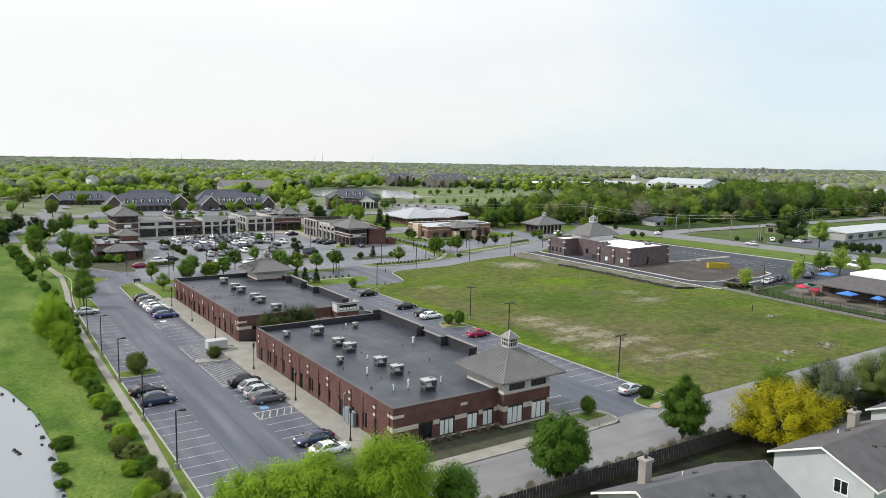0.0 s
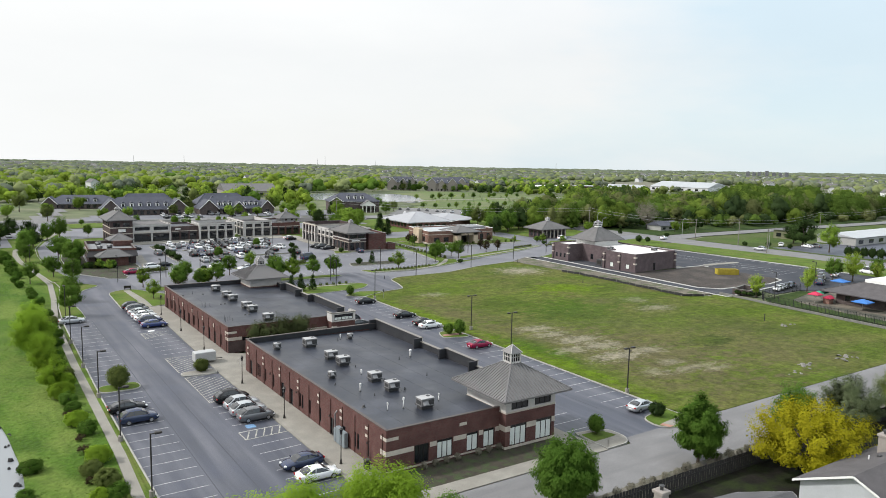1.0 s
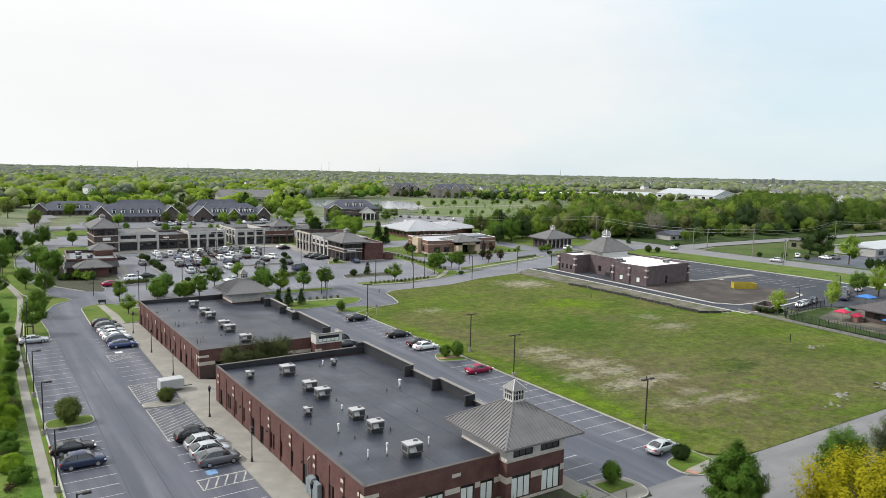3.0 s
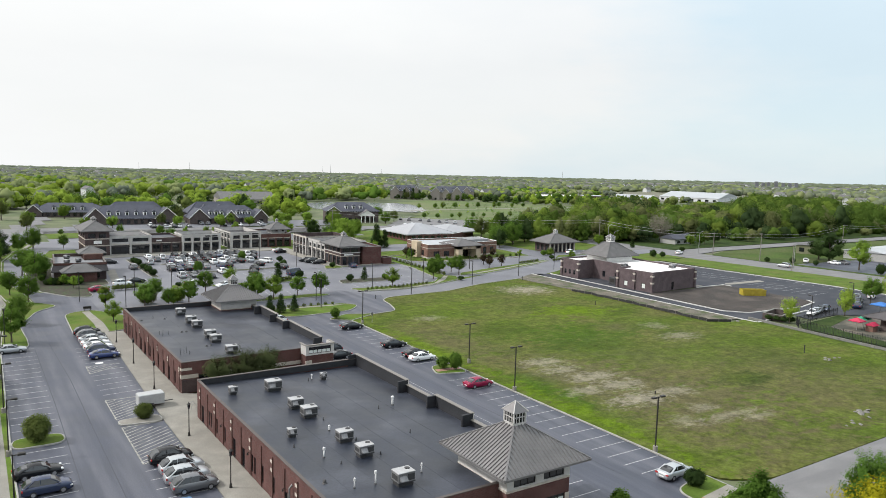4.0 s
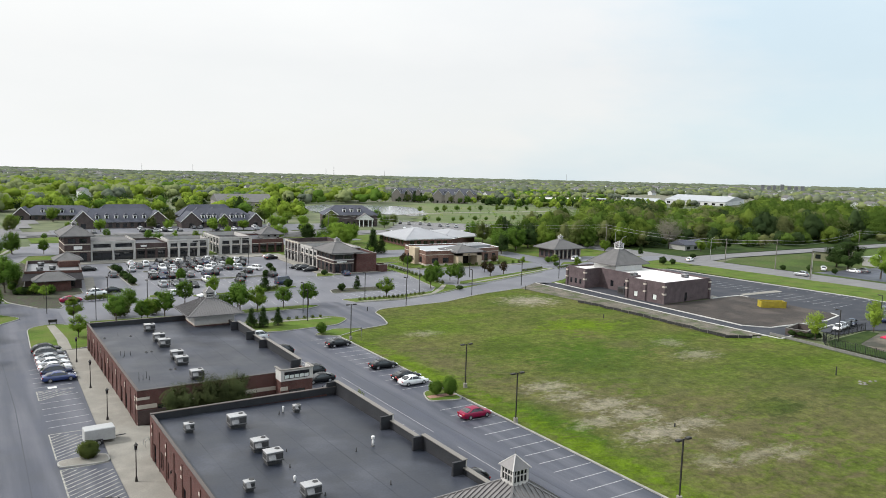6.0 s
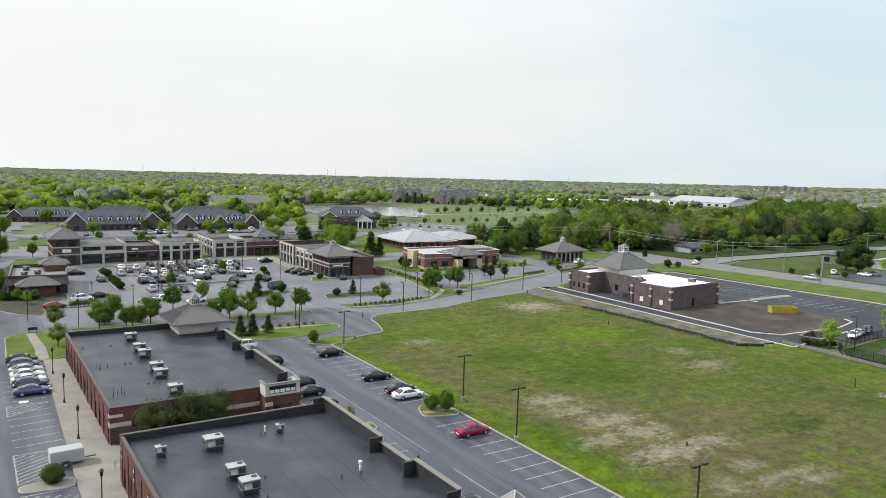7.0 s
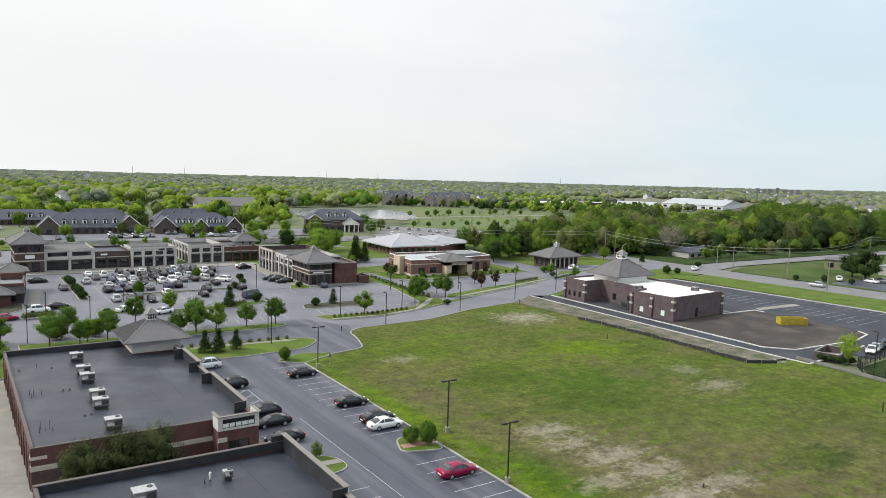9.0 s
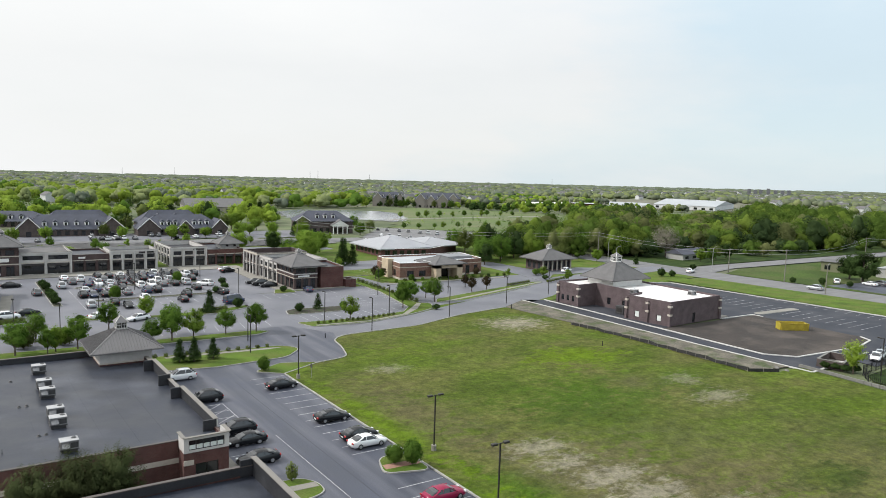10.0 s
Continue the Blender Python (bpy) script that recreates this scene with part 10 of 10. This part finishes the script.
def woodland(tag, n, area, hs, rs, weights, cards, leaf, seed, keep=None, kinds=KINDS, flat=0.0):
    lots = {k[0]: [] for k in kinds}
    xs, ys = [p[0] for p in area], [p[1] for p in area]
    made = 0
    while made < n:
        x, y = wr.uniform(min(xs), max(xs)), wr.uniform(min(ys), max(ys))
        if not inside(area, x, y) or (keep and not keep(x, y)):
            continue
        made += 1
        near = [w * (0.2 + 1.6 * (0.5 + 0.5 * math.sin(x * 0.034 + i * 2.1) * math.cos(y * 0.027 + i * 1.7))) for i, w in enumerate(weights)]
        lots[wr.choices([k[0] for k in kinds], near)[0]].append((x, y, wr.uniform(*hs), wr.uniform(*rs)))
    for i, (k, mat, label) in enumerate(kinds):
        if lots[k] and cards != 120:
            crowns(tag, [(x, y, h * 0.92, r * 0.80) for x, y, h, r in lots[k]] if cards >= 300 else lots[k], mat, label, seed + i, 1 if cards < 60 else 5 if cards < 300 else 8)
        if lots[k] and cards > 60:
            woods(tag, lots[k], mat, label, seed + i, cards, leaf, flat)


# the wood beyond the main road
def bearing(a0, a1):
    """Keeps what lies between two bearings from the south-west corner of the shops."""
    return lambda x, y: a0 < math.degrees(math.atan2(x, y + 20)) < a1


# low edge trees lean to the deep leaf colour, painting in canopy shade
woodland("wood_edge", 40, [(232, 176), (262, 186), (340, 160), (470, 160), (470, 174), (340, 174), (262, 198), (228, 196)], (6, 10), (3.5, 5.5), (3, 1.5, 2.5, 4), 700, 0.42, 90, None, WOOD_KINDS)
woodland("wood_edge", 20, [(228, 184), (262, 192), (320, 172), (320, 202), (262, 210), (225, 208)], (12, 15.5), (5.5, 8), (5, 4, 4, 0.6), 1500, 0.50, 100, bearing(40, 50.5), WOOD_KINDS)
woodland("wood_edge", 14, [(228, 184), (262, 192), (320, 172), (320, 202), (262, 210), (225, 208)], (9, 11.5), (5, 7), (5, 3, 4, 0.6), 1500, 0.48, 102, bearing(50.5, 56), WOOD_KINDS)
woodland("wood_edge", 46, [(316, 173), (340, 168), (470, 166), (470, 195), (316, 202)], (12, 17), (6, 8.5), (6, 1.6, 1.8, 2.5), 1500, 0.50, 105, bearing(56, 80), WOOD_KINDS)
DEPTHS = [(225, 205), (262, 205), (330, 196), (470, 190), (560, 260), (520, 330), (380, 330), (300, 300), (240, 250)]
woodland("wood", 50, DEPTHS, (12, 16), (6, 8.5), (5, 4, 3, 0.5), 1100, 0.55, 110, bearing(40, 50.5), WOOD_KINDS)
woodland("wood", 60, DEPTHS, (9, 11.5), (5.5, 8), (5, 4, 3, 0.5), 1000, 0.55, 113, bearing(50.5, 56), WOOD_KINDS)
woodland("wood", 95, DEPTHS, (14.5, 18.5), (6.5, 9), (6, 3, 2, 0.5), 1100, 0.55, 116, bearing(56, 80), WOOD_KINDS)
# understory row, mostly deep-coloured to stand for shade at the wood's foot
woodland("wood_edge", 22, [(280, 160), (430, 155), (430, 164), (280, 173)], (5, 8), (3.2, 4.8), (3, 0.6, 1, 4), 700, 0.42, 108, None, WOOD_KINDS)
woodland("wood_strip", 62, [(174, 194), (190, 188), (232, 180), (250, 230), (236, 262), (212, 236), (180, 222)], (8, 13), (3.2, 5.2), (4, 4, 2, 1), 900, 0.48, 120, None, WOOD_KINDS)
woodland("park_trees", 60, [(215, 335), (300, 280), (400, 330), (330, 500), (270, 420)], (2.5, 4.5), (1.0, 1.7), (7, 2, 1, 1), 120, 0.4, 130)
woodland("park_wood", 130, [(395, 470), (450, 446), (560, 420), (620, 520), (470, 580), (400, 560)], (5, 9), (2.5, 4.5), (5, 3, 2, 1), 260, 0.85, 140)
woodland("office_trees", 110, [(-120, 300), (-20, 330), (-30, 420), (80, 405), (130, 380), (175, 350), (185, 400), (180, 440), (110, 470), (-20, 480), (-130, 470)], (8, 12), (4.5, 6.5), (2, 8, 1, 0.6), 520, 0.7, 150, lambda x, y: x < 165)
woodland("west_trees", 60, [(-30, 206), (-70, 200), (-110, 240), (-100, 300), (-60, 248), (-24, 240)], (6, 10), (3, 4.5), (3, 4, 1, 2), 420, 0.55, 160)
woodland("suburb_trees", 900, [(-190, 440), (100, 470), (190, 540), (300, 545), (440, 800), (260, 1060), (-240, 1060), (-330, 640)], (8, 12.5), (5.5, 9), (1.5, 7, 5, 2), 130, 0.8, 170, lambda x, y: not (40 < x < 178 and 440 < y < 560), SUBURB_KINDS, 0.6)
woodland("suburb_trees", 560, [(330, 660), (470, 590), (640, 440), (700, 640), (760, 900), (440, 1060)], (6, 9), (4, 6.5), (2, 2, 4, 4), 110, 0.8, 180, lambda x, y: not (480 < x < 790 and 480 < y < 620), SUBURB_KINDS, 0.6)


def sector(r0, r1, n, a0=-22, a1=70):
    """Polygon of a ring sector round the start of the walk, in degrees from +y."""
    out = []
    for i in range(13):
        a = radians(a0 + (a1 - a0) * i / 12)
        out.append((-42 + r1 * math.sin(a), -71 + r1 * math.cos(a)))
    for i in range(12, -1, -1):
        a = radians(a0 + (a1 - a0) * i / 12)
        out.append((-42 + r0 * math.sin(a), -71 + r0 * math.cos(a)))
    return out


def clear_of_sheds(x, y):
    return not (560 < x < 1010 and 440 < y < 860)


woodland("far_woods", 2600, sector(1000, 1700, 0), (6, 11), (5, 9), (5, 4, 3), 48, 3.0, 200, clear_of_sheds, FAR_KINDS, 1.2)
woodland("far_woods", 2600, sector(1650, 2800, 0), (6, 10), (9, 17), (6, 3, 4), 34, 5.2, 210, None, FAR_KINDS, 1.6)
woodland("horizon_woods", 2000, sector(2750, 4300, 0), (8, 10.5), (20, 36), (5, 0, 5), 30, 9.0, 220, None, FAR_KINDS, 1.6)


def suburb(n, area, seed, s=1.0):
    """Far gabled houses, too many to count, as walls and roofs."""
    r = random.Random(seed)
    xs, ys = [p[0] for p in area], [p[1] for p in area]
    walls, roofs = Build(), Build()
    made = 0
    while made < n:
        x, y = r.uniform(min(xs), max(xs)), r.uniform(min(ys), max(ys))
        if not inside(area, x, y) or not clear_of_sheds(x, y):
            continue
        made += 1
        z = land_height(x, y)
        w, d, h, p = r.uniform(5, 8) * s, r.uniform(4, 6) * s, r.uniform(4.5, 6.5), r.uniform(2.5, 4)
        a = r.choice((0.2, 0.5, 1.2, 1.8))
        ca, sa = math.cos(a), math.sin(a)

        def at(u, v, k):
            return (x + u * ca - v * sa, y + u * sa + v * ca, z + k)
        walls.add([at(-w, -d, -1), at(w, -d, -1), at(w, d, -1), at(-w, d, -1), at(-w, -d, h), at(w, -d, h), at(w, d, h), at(-w, d, h), at(-w, 0, h + p), at(w, 0, h + p)],
                  [(0, 1, 5, 4), (1, 2, 6, 9, 5), (2, 3, 7, 6), (3, 0, 4, 8, 7)])
        roofs.add([at(-w - .5, -d - .5, h - .2), at(w + .5, -d - .5, h - .2), at(w + .5, 0, h + p + .1), at(-w - .5, 0, h + p + .1), at(w + .5, d + .5, h - .2), at(-w - .5, d + .5, h - .2)],
                  [(0, 1, 2, 3), (3, 2, 4, 5)])
    tagged(walls.part("suburb_walls", PANEL_WHITE), "pale walls of countless far suburban houses", "houses", kind="stuff")
    tagged(roofs.part("suburb_roofs", SHINGLE), "grey roofs of countless far suburban houses", "roofs", kind="stuff")


suburb(24, [(-190, 640), (40, 660), (180, 700), (300, 740), (300, 960), (-250, 960)], 1)
suburb(60, [(400, 640), (560, 640), (640, 760), (560, 900), (420, 860)], 2)
suburb(420, sector(950, 2000, 0), 3)
suburb(420, sector(1900, 3300, 0, 0, 66), 4, 1.5)
for x, y, h in ((980, 3800, 46), (1480, 3300, 42), (1530, 3320, 52), (1790, 3280, 38), (640, 3300, 40), (2300, 2500, 40)):
    t = thing("radio_mast", pose(x, y, land_height(x, y)), "thin grey radio mast on the horizon", "mast", "radio masts")
    Build().tube((0, 0, -1), (0, 0, h), 1.3, 0.4, 6).part("mast", STEEL_POLE, t)
